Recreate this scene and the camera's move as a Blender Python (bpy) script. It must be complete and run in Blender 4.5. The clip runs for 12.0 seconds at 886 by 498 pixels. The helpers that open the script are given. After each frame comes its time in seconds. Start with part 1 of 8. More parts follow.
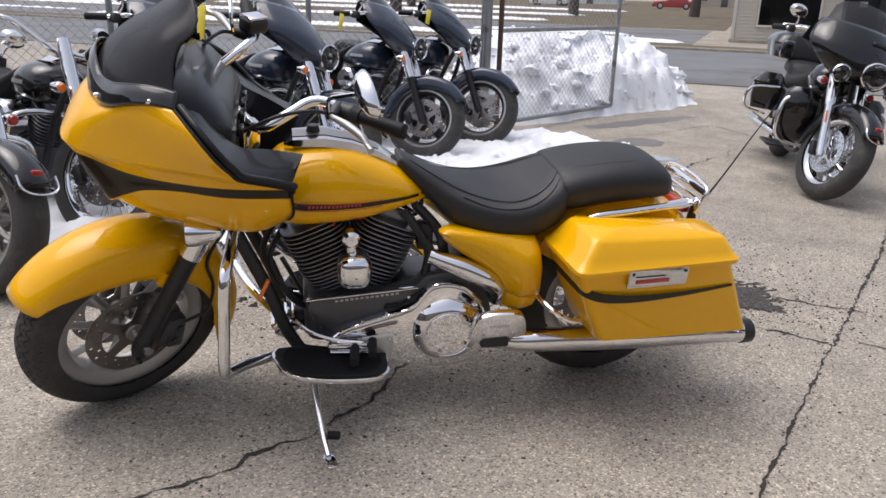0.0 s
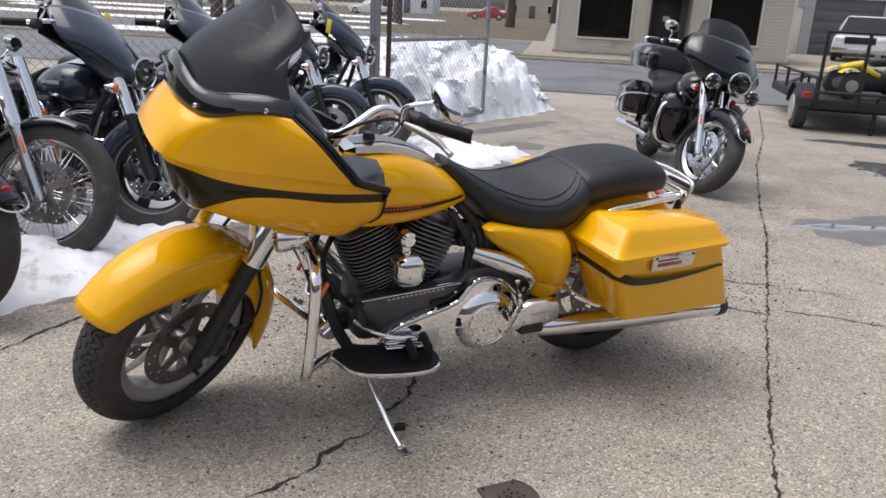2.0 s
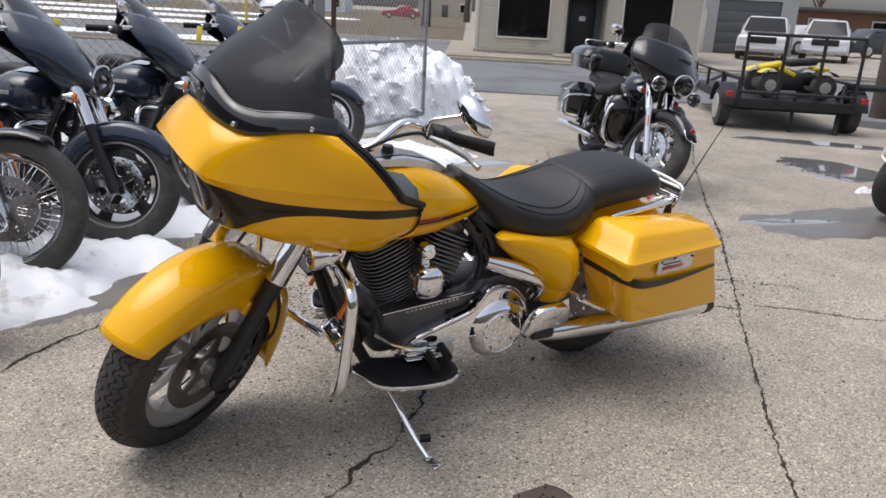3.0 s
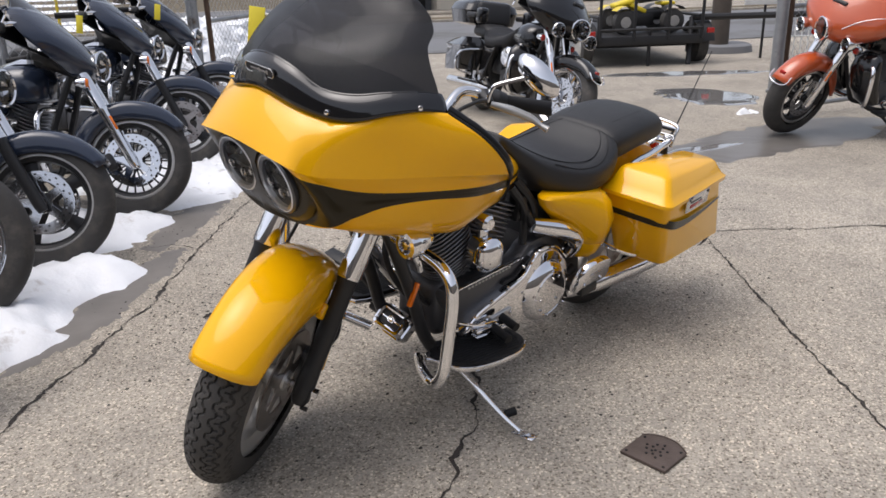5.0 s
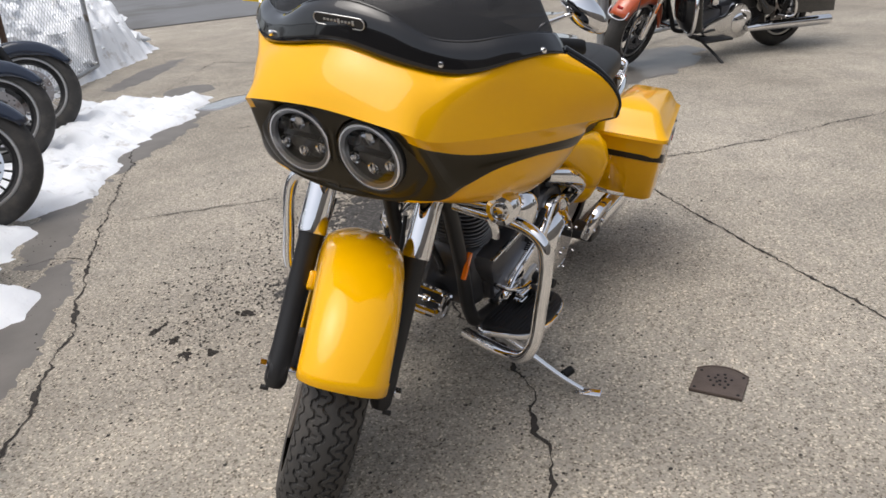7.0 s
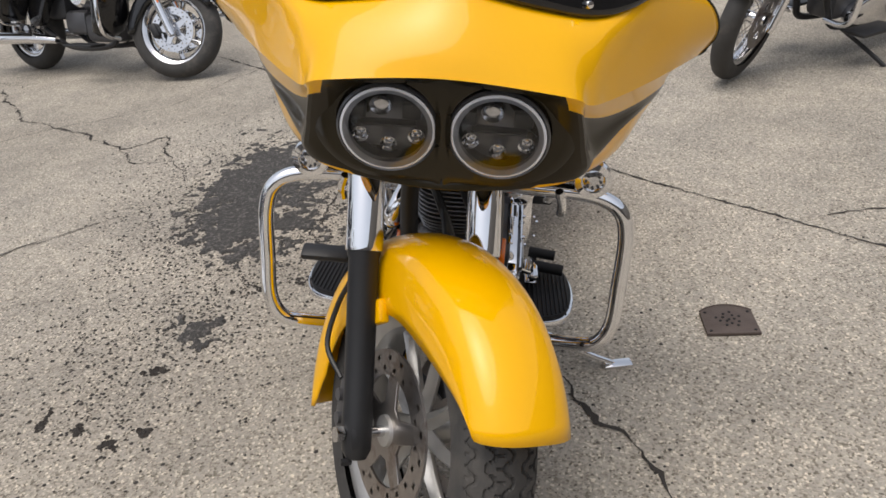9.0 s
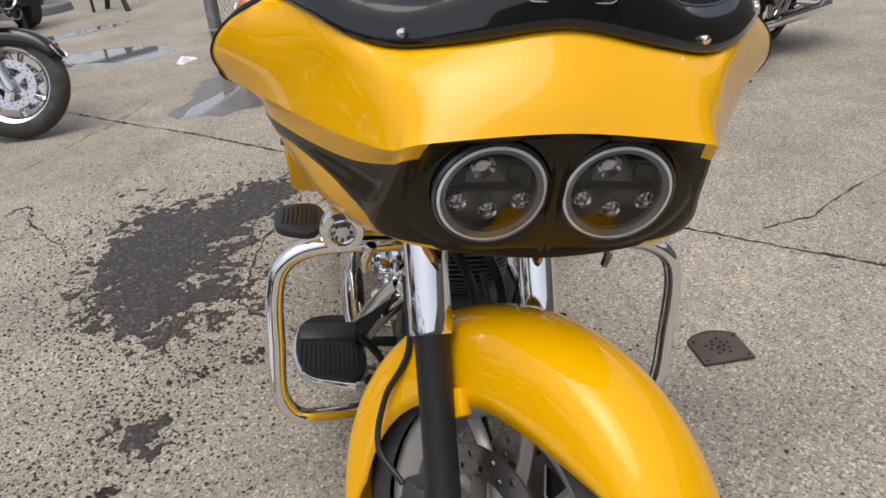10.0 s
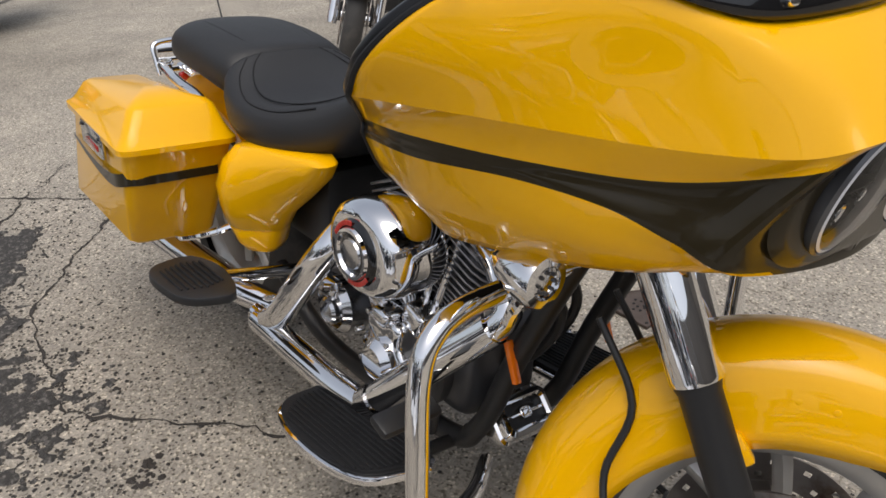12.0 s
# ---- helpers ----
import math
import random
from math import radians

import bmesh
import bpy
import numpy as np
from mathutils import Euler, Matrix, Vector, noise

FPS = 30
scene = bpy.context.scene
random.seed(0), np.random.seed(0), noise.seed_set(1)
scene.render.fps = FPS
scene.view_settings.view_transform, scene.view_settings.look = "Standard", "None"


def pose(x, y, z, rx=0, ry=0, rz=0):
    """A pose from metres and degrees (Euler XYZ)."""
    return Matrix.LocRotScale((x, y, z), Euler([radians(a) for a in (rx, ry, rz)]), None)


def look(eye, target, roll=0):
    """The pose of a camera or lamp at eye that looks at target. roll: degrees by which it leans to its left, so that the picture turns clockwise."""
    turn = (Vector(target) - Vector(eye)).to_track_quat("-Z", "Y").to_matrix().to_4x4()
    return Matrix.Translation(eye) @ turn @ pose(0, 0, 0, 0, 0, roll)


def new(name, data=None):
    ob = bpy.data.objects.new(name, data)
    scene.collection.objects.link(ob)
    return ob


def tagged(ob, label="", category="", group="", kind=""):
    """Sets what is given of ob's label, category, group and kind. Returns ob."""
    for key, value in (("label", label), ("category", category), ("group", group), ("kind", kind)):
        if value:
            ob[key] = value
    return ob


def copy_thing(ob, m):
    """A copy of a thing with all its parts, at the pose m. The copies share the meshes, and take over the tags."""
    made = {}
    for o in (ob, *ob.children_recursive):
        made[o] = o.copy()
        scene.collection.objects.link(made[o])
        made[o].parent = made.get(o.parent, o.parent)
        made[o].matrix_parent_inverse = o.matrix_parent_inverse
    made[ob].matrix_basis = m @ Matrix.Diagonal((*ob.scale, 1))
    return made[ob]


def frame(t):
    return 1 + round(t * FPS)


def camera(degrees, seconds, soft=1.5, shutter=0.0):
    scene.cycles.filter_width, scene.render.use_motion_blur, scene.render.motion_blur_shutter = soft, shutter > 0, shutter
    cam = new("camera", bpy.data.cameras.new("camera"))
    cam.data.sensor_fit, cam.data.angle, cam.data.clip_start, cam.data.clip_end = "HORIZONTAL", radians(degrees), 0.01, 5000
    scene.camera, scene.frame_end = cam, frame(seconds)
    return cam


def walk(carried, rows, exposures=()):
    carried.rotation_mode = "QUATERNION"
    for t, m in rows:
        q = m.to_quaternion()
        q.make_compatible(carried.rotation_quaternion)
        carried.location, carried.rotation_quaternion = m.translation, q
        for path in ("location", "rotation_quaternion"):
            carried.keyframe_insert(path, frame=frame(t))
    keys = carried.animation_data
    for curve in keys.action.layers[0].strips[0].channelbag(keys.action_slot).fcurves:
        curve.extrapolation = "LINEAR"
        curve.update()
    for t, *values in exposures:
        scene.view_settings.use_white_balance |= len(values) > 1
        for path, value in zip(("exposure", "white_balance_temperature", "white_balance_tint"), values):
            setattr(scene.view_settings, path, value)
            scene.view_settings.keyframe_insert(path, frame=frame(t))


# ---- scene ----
cam = camera(59.5, 12.0, soft=1.6)
METRES, EYE, TILT, LEAN, TURN = 4.5777, 1.3, 0.0, 0.0, -12.2
OFF_X, OFF_Y = -0.225, -2.40
ROWS = [
    (0.0, 0.0, 0.0, 0.0, 0.53, -18.45, -1.6),
    (0.5, -0.0398, -0.0071, 0.0059, -3.18, -18.35, -1.5),
    (1.0, -0.0845, -0.0279, 0.0053, -6.7, -18.14, -1.66),
    (1.5, -0.1142, -0.0352, 0.0021, -9.72, -17.78, -2.1),
    (2.0, -0.1523, -0.0218, -0.0008, -12.56, -17.41, -2.8),
    (2.5, -0.1861, -0.0095, 0.0047, -15.64, -17.18, -3.18),
    (3.0, -0.2192, -0.0042, 0.0052, -18.84, -17.21, -2.98),
    (5.0, -0.3367, 0.0749, 0.0031, -32.1, -19.67, 1.57),
    (5.5, -0.3676, 0.105, -0.0016, -36.02, -20.38, 2.34),
    (6.0, -0.3997, 0.139, 0.001, -40.39, -21.24, 3.0),
    (6.5, -0.4141, 0.1689, -0.0038, -44.92, -22.1, 3.46),
    (7.0, -0.4277, 0.2106, -0.0035, -49.8, -23.24, 3.71),
    (9.0, -0.4424, 0.3841, -0.0119, -72.83, -27.04, 5.2),
    (9.5, -0.4321, 0.4229, -0.0061, -79.87, -26.16, 5.94),
    (10.0, -0.4165, 0.473, -0.0089, -86.03, -25.94, 5.34),
    (10.5, -0.3962, 0.5092, -0.0152, -92.08, -27.06, 5.01),
    (11.0, -0.3655, 0.5481, -0.0145, -99.36, -28.53, 4.86),
    (11.5, -0.3441, 0.5853, -0.0135, -107.89, -29.37, 4.33),
    (12.0, -0.3169, 0.6324, -0.0097, -116.67, -29.59, 3.3),
]
walk(cam, [(t, pose(OFF_X, OFF_Y, EYE, TILT, LEAN, TURN) @ pose(METRES * x, METRES * y, METRES * z, 90 + pitch, roll, yaw)) for t, x, y, z, yaw, pitch, roll in ROWS],
     [(0.0, -0.06, 6340, 14), (3.0, -0.07, 6280, 12), (5.0, -0.07, 6380, 13), (7.0, -0.11, 6480, 10), (9.0, -0.14, 6520, 10), (10.5, -0.25, 6530, 10), (12.0, -0.28, 6530, 10)])

# ---- light: thin overcast with a veiled high sun ----
SUN_EL, SUN_AZ = 71.0, -60.0
world = bpy.data.worlds.new("world")
scene.world = world
world.use_nodes = True
wn, wl = world.node_tree.nodes, world.node_tree.links
sky = wn.new("ShaderNodeTexSky")
sky.sky_type, sky.sun_disc = "NISHITA", False
sky.sun_elevation, sky.sun_rotation = radians(SUN_EL), radians(SUN_AZ)
sky.air_density, sky.dust_density, sky.ozone_density = 1.0, 4.0, 1.0
grey = wn.new("ShaderNodeHueSaturation")
grey.inputs["Saturation"].default_value = 0.45
wl.new(sky.outputs["Color"], grey.inputs["Color"])
wl.new(grey.outputs["Color"], wn["Background"].inputs["Color"])
wn["Background"].inputs["Strength"].default_value = 0.2
sun = new("sun", bpy.data.lights.new("sun", "SUN"))
sun.data.energy, sun.data.angle, sun.data.color = 1.25, radians(50), (1.0, 0.95, 0.88)
s_dir = Vector((math.sin(radians(SUN_AZ)) * math.cos(radians(SUN_EL)), math.cos(radians(SUN_AZ)) * math.cos(radians(SUN_EL)), math.sin(radians(SUN_EL))))
sun.matrix_world = look(s_dir * 30, (0, 0, 0))


# ---- materials ----
def material(name, color, rough=0.5, metal=0.0, var=0.0, scale=8.0, bump=0.0, bscale=80.0, coat=0.0, dirt=None, dirt_amount=0.0, dirt_scale=5.0, piece=0.0):
    """A Principled surface with broad and fine colour variation, fine relief and blotches of dirt."""
    m = bpy.data.materials.new(name)
    m.use_nodes = True
    n, l = m.node_tree.nodes, m.node_tree.links
    b = n["Principled BSDF"]
    b.inputs["Roughness"].default_value, b.inputs["Metallic"].default_value = rough, metal
    b.inputs["Coat Weight"].default_value, b.inputs["Coat Roughness"].default_value = coat, 0.04
    b.inputs["Base Color"].default_value = (*color, 1)
    co = n.new("ShaderNodeTexCoord")
    out = None
    if var or dirt:
        no = n.new("ShaderNodeTexNoise")
        no.inputs["Scale"].default_value, no.inputs["Detail"].default_value = scale, 6
        l.new(co.outputs["Object"], no.inputs["Vector"])
        mx = n.new("ShaderNodeMix")
        mx.data_type = "RGBA"
        mx.inputs["A"].default_value = (*[c * (1 - var) for c in color], 1)
        mx.inputs["B"].default_value = (*[min(1, c * (1 + var)) for c in color], 1)
        l.new(no.outputs["Fac"], mx.inputs["Factor"])
        out = mx.outputs["Result"]
    if dirt:
        n2 = n.new("ShaderNodeTexNoise")
        n2.inputs["Scale"].default_value, n2.inputs["Detail"].default_value, n2.inputs["Roughness"].default_value = dirt_scale, 8, 0.65
        l.new(co.outputs["Object"], n2.inputs["Vector"])
        ra = n.new("ShaderNodeValToRGB")
        ra.color_ramp.elements[0].position, ra.color_ramp.elements[1].position = 0.62 - 0.3 * dirt_amount, 0.72 - 0.1 * dirt_amount
        l.new(n2.outputs["Fac"], ra.inputs["Fac"])
        m2 = n.new("ShaderNodeMix")
        m2.data_type = "RGBA"
        m2.inputs["B"].default_value = (*dirt, 1)
        l.new(out, m2.inputs["A"])
        l.new(ra.outputs["Color"], m2.inputs["Factor"])
        out = m2.outputs["Result"]
    if piece:
        oi = n.new("ShaderNodeObjectInfo")
        mr = n.new("ShaderNodeMapRange")
        mr.inputs["To Min"].default_value, mr.inputs["To Max"].default_value = 1 - piece, 1 + piece
        l.new(oi.outputs["Random"], mr.inputs["Value"])
        hs = n.new("ShaderNodeHueSaturation")
        l.new(mr.outputs["Result"], hs.inputs["Value"])
        if out:
            l.new(out, hs.inputs["Color"])
        else:
            hs.inputs["Color"].default_value = (*color, 1)
        out = hs.outputs["Color"]
    if out:
        l.new(out, b.inputs["Base Color"])
    if bump:
        nb = n.new("ShaderNodeTexNoise")
        nb.inputs["Scale"].default_value, nb.inputs["Detail"].default_value = bscale, 4
        l.new(co.outputs["Object"], nb.inputs["Vector"])
        bp = n.new("ShaderNodeBump")
        bp.inputs["Strength"].default_value, bp.inputs["Distance"].default_value = bump, 0.004
        l.new(nb.outputs["Fac"], bp.inputs["Height"])
        l.new(bp.outputs["Normal"], b.inputs["Normal"])
    return m


YELLOW = material("yellow_paint", (0.90, 0.455, 0.0002), 0.30, 0.0, 0.05, 3.0, 0.0, coat=0.8)
YELLOW.node_tree.nodes["Principled BSDF"].inputs["Specular IOR Level"].default_value = 0.03
YELLOW.node_tree.nodes["Principled BSDF"].inputs["Coat Roughness"].default_value = 0.02
BAND = material("dark_band_paint", (0.024, 0.018, 0.008), 0.34, 0.0, 0.15, 3.0, coat=0.35)
BAND.node_tree.nodes["Principled BSDF"].inputs["Specular IOR Level"].default_value = 0.12
REDLINE = material("red_pinstripe", (0.45, 0.02, 0.01), 0.35, coat=0.6)
CHROME = material("chrome", (0.84, 0.84, 0.85), 0.035, 1.0, 0.05, 20.0)
CHROME_D = material("dull_chrome", (0.64, 0.64, 0.65), 0.11, 1.0, 0.12, 14.0, 0.04, 60)
ALU = material("cast_aluminium", (0.56, 0.55, 0.53), 0.42, 0.75, 0.15, 12.0, 0.08, 150)
STEEL = material("brake_steel", (0.36, 0.33, 0.31), 0.35, 1.0, 0.3, 18.0, 0.05, 120, dirt=(0.10, 0.05, 0.03), dirt_amount=0.3, dirt_scale=9)
ENGINE = material("grey_engine_case", (0.10, 0.10, 0.105), 0.42, 0.6, 0.25, 9.0, 0.1, 90)
FIN = material("cylinder_fin_grey", (0.22, 0.22, 0.23), 0.36, 0.8, 0.2, 20)
BLACK = material("gloss_black_paint", (0.006, 0.006, 0.007), 0.25, 0.0, 0.2, 4.0, coat=1.0)
NAVY = material("deep_blue_black_paint", (0.020, 0.029, 0.052), 0.25, 0.0, 0.2, 4.0, coat=1.0)
ORANGE = material("orange_paint", (0.50, 0.085, 0.02), 0.3, 0.0, 0.1, 4.0, coat=1.0)
SATIN = material("satin_black", (0.014, 0.014, 0.015), 0.45, 0.0, 0.25, 10, 0.05, 160)
PLASTIC = material("black_plastic", (0.012, 0.012, 0.013), 0.55, 0.0, 0.2, 12, 0.15, 260)
RUBBER = material("tyre_rubber", (0.042, 0.040, 0.038), 0.72, 0.0, 0.3, 14, 0.10, 120, dirt=(0.075, 0.068, 0.060), dirt_amount=0.3, dirt_scale=9)
LEATHER = material("black_leather", (0.016, 0.016, 0.017), 0.5, 0.0, 0.2, 8, 0.22, 420)
AMBER = material("amber_reflector", (0.95, 0.20, 0.008), 0.2, 0, 0.1, 30, coat=0.6)
RED = material("red_lens", (0.40, 0.015, 0.01), 0.2, 0, 0.1, 30, coat=0.6)
LAMPIN = material("lamp_housing_grey", (0.13, 0.13, 0.135), 0.28, 0.6, 0.2, 30)
LENSWHITE = material("halo_ring_lens", (0.74, 0.75, 0.79), 0.25, 0.0, 0.05, 10, coat=0.5)
TAG = material("yellow_tag", (0.75, 0.62, 0.04), 0.6, 0, 0.1, 20)
SILVER = material("silver_print", (0.6, 0.6, 0.6), 0.35, 0.8)
SNOW = material("old_snow", (0.84, 0.86, 0.89), 0.6, 0, 0.08, 3.0, 0.9, 42, dirt=(0.50, 0.48, 0.46), dirt_amount=0.14, dirt_scale=5)
GALV = material("galvanised_steel", (0.36, 0.37, 0.38), 0.5, 0.7, 0.3, 10, 0.1, 60, dirt=(0.16, 0.13, 0.10), dirt_amount=0.15, dirt_scale=7)
ROADM = material("asphalt_road", (0.165, 0.168, 0.175), 0.85, 0, 0.18, 0.8, 0.4, 60, dirt=(0.10, 0.098, 0.094), dirt_amount=0.4, dirt_scale=0.5)
GRASS = material("winter_grass", (0.13, 0.105, 0.065), 0.95, 0, 0.35, 1.2, 0.6, 40, dirt=(0.08, 0.06, 0.035), dirt_amount=0.5, dirt_scale=0.7)
DIRT = material("crack_dirt", (0.035, 0.030, 0.026), 0.95, 0, 0.4, 30, 0.5, 200)
STAIN = material("damp_asphalt_patch", (0.040, 0.037, 0.034), 0.85, 0, 0.8, 120, 1.0, 160, dirt=(0.17, 0.155, 0.14), dirt_amount=0.34, dirt_scale=70)
GRIT = material("asphalt_grit", (0.045, 0.040, 0.036), 0.9, 0, 0.5, 60)
IRON = material("rusty_cast_iron", (0.125, 0.098, 0.085), 0.7, 0.5, 0.35, 25, 0.3, 150)


def glass(name, tint, rough, clear, spec=0.2, coat=0.6, body=0.01):
    """Thin tinted sheet: part clear, part gloss."""
    m = bpy.data.materials.new(name)
    m.use_nodes = True
    n, l = m.node_tree.nodes, m.node_tree.links
    tr = n.new("ShaderNodeBsdfTransparent")
    tr.inputs["Color"].default_value = (*tint, 1)
    b = n["Principled BSDF"]
    b.inputs["Base Color"].default_value = (body, body, body * 1.05, 1)
    b.inputs["Roughness"].default_value = rough
    b.inputs["Specular IOR Level"].default_value = spec
    b.inputs["Coat Weight"].default_value = coat
    mx = n.new("ShaderNodeMixShader")
    mx.inputs["Fac"].default_value = 1 - clear
    l.new(tr.outputs["BSDF"], mx.inputs[1])
    l.new(b.outputs["BSDF"], mx.inputs[2])
    l.new(mx.outputs["Shader"], n["Material Output"].inputs["Surface"])
    return m


SMOKE = glass("smoked_screen", (0.34, 0.34, 0.35), 0.30, 0.46, 0.08, 0.35, 0.050)
SCREENFOOT = material("screen_foot_gloss", (0.008, 0.008, 0.009), 0.12, 0.0, 0.1, 4.0, coat=1.0)
PLASTIC.node_tree.nodes["Principled BSDF"].inputs["Specular IOR Level"].default_value = 0.25
for gloss in (BLACK, NAVY, SCREENFOOT):
    gloss.node_tree.nodes["Principled BSDF"].inputs["Specular IOR Level"].default_value = 0.15
    gloss.node_tree.nodes["Principled BSDF"].inputs["Coat Weight"].default_value = 1.0
    gloss.node_tree.nodes["Principled BSDF"].inputs["Coat Roughness"].default_value = 0.04


def clear_lens(name):
    """Clear moulded plastic: see-through, with a real gloss that grows towards the rim."""
    m = bpy.data.materials.new(name)
    m.use_nodes = True
    n, l = m.node_tree.nodes, m.node_tree.links
    tr, gl, fr, mx = (n.new(k) for k in ("ShaderNodeBsdfTransparent", "ShaderNodeBsdfGlossy", "ShaderNodeFresnel", "ShaderNodeMixShader"))
    tr.inputs["Color"].default_value = (0.90, 0.90, 0.91, 1)
    gl.inputs["Roughness"].default_value = 0.03
    fr.inputs["IOR"].default_value = 1.6
    l.new(fr.outputs["Fac"], mx.inputs["Fac"])
    l.new(tr.outputs["BSDF"], mx.inputs[1])
    l.new(gl.outputs["BSDF"], mx.inputs[2])
    l.new(mx.outputs["Shader"], n["Material Output"].inputs["Surface"])
    return m


LENS = clear_lens("clear_lamp_lens")
PANE = glass("dark_window_pane", (0.15, 0.16, 0.17), 0.05, 0.3)


def concrete():
    m = bpy.data.materials.new("exposed_aggregate_concrete")
    m.use_nodes = True
    n, l = m.node_tree.nodes, m.node_tree.links
    b = n["Principled BSDF"]
    co = n.new("ShaderNodeTexCoord")

    def noisy(scale, detail, rough=0.6):
        t = n.new("ShaderNodeTexNoise")
        t.inputs["Scale"].default_value, t.inputs["Detail"].default_value, t.inputs["Roughness"].default_value = scale, detail, rough
        l.new(co.outputs["Object"], t.inputs["Vector"])
        return t.outputs["Fac"]

    def ramp(src, stops):
        r = n.new("ShaderNodeValToRGB")
        e = r.color_ramp.elements
        e[0].position, e[0].color = stops[0][0], (*stops[0][1], 1)
        e[1].position, e[1].color = stops[-1][0], (*stops[-1][1], 1)
        for p, c in stops[1:-1]:
            x = e.new(p)
            x.color = (*c, 1)
        l.new(src, r.inputs["Fac"])
        return r.outputs["Color"]

    def mix(kind, fac, a, c):
        x = n.new("ShaderNodeMix")
        x.data_type, x.blend_type = "RGBA", kind
        x.inputs["Factor"].default_value = fac
        l.new(a, x.inputs["A"])
        l.new(c, x.inputs["B"])
        return x.outputs["Result"]

    broad = ramp(noisy(0.55, 5), [(0.3, (0.286, 0.259, 0.221)), (0.7, (0.414, 0.380, 0.329))])
    patch = ramp(noisy(2.6, 8, 0.7), [(0.35, (0.80, 0.80, 0.80)), (0.65, (1.08, 1.07, 1.05))])
    col = mix("MULTIPLY", 1.0, broad, patch)
    vo = n.new("ShaderNodeTexVoronoi")
    vo.inputs["Scale"].default_value = 170
    l.new(co.outputs["Object"], vo.inputs["Vector"])
    sep = n.new("ShaderNodeSeparateColor")
    l.new(vo.outputs["Color"], sep.inputs["Color"])
    stones = ramp(sep.outputs["Red"], [(0.0, (0.32, 0.30, 0.27)), (0.14, (0.72, 0.70, 0.66)), (0.5, (1.0, 1.0, 1.0)), (0.85, (1.13, 1.11, 1.07)), (1.0, (1.90, 1.84, 1.74))])
    col = mix("MULTIPLY", 1.0, col, stones)
    specks = ramp(noisy(150, 3), [(0.31, (0.44, 0.42, 0.38)), (0.405, (1.0, 1.0, 1.0)), (1.0, (1.0, 1.0, 1.0))])
    col = mix("MULTIPLY", 1.0, col, specks)
    l.new(col, b.inputs["Base Color"])
    b.inputs["Roughness"].default_value = 0.85
    bp = n.new("ShaderNodeBump")
    bp.inputs["Strength"].default_value, bp.inputs["Distance"].default_value = 0.3, 0.003
    l.new(vo.outputs["Distance"], bp.inputs["Height"])
    b2 = n.new("ShaderNodeBump")
    b2.inputs["Strength"].default_value, b2.inputs["Distance"].default_value = 0.3, 0.004
    l.new(noisy(60, 5), b2.inputs["Height"])
    l.new(bp.outputs["Normal"], b2.inputs["Normal"])
    l.new(b2.outputs["Normal"], b.inputs["Normal"])
    return m


CONCRETE = concrete()
INNER = material("inner_fairing_black", (0.007, 0.007, 0.008), 0.32, 0.0, 0.2, 14, 0.06, 200, coat=0.25)
INNER.node_tree.nodes["Principled BSDF"].inputs["Specular IOR Level"].default_value = 0.2


# ---- mesh helpers ----
def finish(bm, name, mat, angle=38):
    bm.normal_update()
    lim = radians(angle)
    for f in bm.faces:
        f.smooth = True
    for e in bm.edges:
        if len(e.link_faces) == 2 and e.calc_face_angle(0) > lim:
            e.smooth = False
    me = bpy.data.meshes.new(name)
    bm.to_mesh(me)
    bm.free()
    for x in (mat if isinstance(mat, (list, tuple)) else [mat]):
        me.materials.append(x)
    return me


def part(name, bm, mat, parent, label="", angle=38):
    """Links a bmesh as one mesh object under a thing or a part."""
    ob = new(name, finish(bm, name, mat, angle))
    ob.parent = parent
    return tagged(ob, label)


def thing(name, label, category, group="", kind="", m=None, bm=None, mat=None, angle=38):
    ob = new(name, finish(bm, name, mat, angle) if bm else None)
    if m is not None:
        ob.matrix_basis = m
    return tagged(ob, label, category, group, kind)


def merged(*bms):
    """Joins bmeshes into the first one."""
    a = bms[0]
    for b in bms[1:]:
        me = bpy.data.meshes.new("join")
        b.to_mesh(me)
        a.from_mesh(me)
        b.free()
        bpy.data.meshes.remove(me)
    return a


def moved(bm, m):
    bmesh.ops.transform(bm, matrix=m, verts=bm.verts)
    return bm


def mirrored(bm):
    bmesh.ops.scale(bm, vec=(1, -1, 1), verts=bm.verts)
    bmesh.ops.reverse_faces(bm, faces=bm.faces)
    return bm


def box(sx, sy, sz, at=(0, 0, 0), bevel=0.0, seg=2, rot=(0, 0, 0)):
    bm = bmesh.new()
    bmesh.ops.create_cube(bm, size=1)
    bmesh.ops.scale(bm, vec=(sx, sy, sz), verts=bm.verts)
    if bevel:
        bmesh.ops.bevel(bm, geom=list(bm.edges), offset=bevel, segments=seg, affect="EDGES", profile=0.5)
    return moved(bm, pose(*at, *rot))


def spline(pts, n, closed=False):
    """Catmull-Rom through the points, n steps to a span."""
    pts = [Vector(p) for p in pts]
    out, k = [], len(pts)
    for i in range(k if closed else k - 1):
        if closed:
            p0, p1, p2, p3 = (pts[(i + j - 1) % k] for j in range(4))
        else:
            p1, p2 = pts[i], pts[i + 1]
            p0 = pts[i - 1] if i else p1 * 2 - p2
            p3 = pts[i + 2] if i + 2 < k else p2 * 2 - p1
        for s in range(n):
            t = s / n
            out.append(0.5 * (2 * p1 + (p2 - p0) * t + (2 * p0 - 5 * p1 + 4 * p2 - p3) * t * t + (3 * p1 - p0 - 3 * p2 + p3) * t ** 3))
    if not closed:
        out.append(pts[-1])
    return out


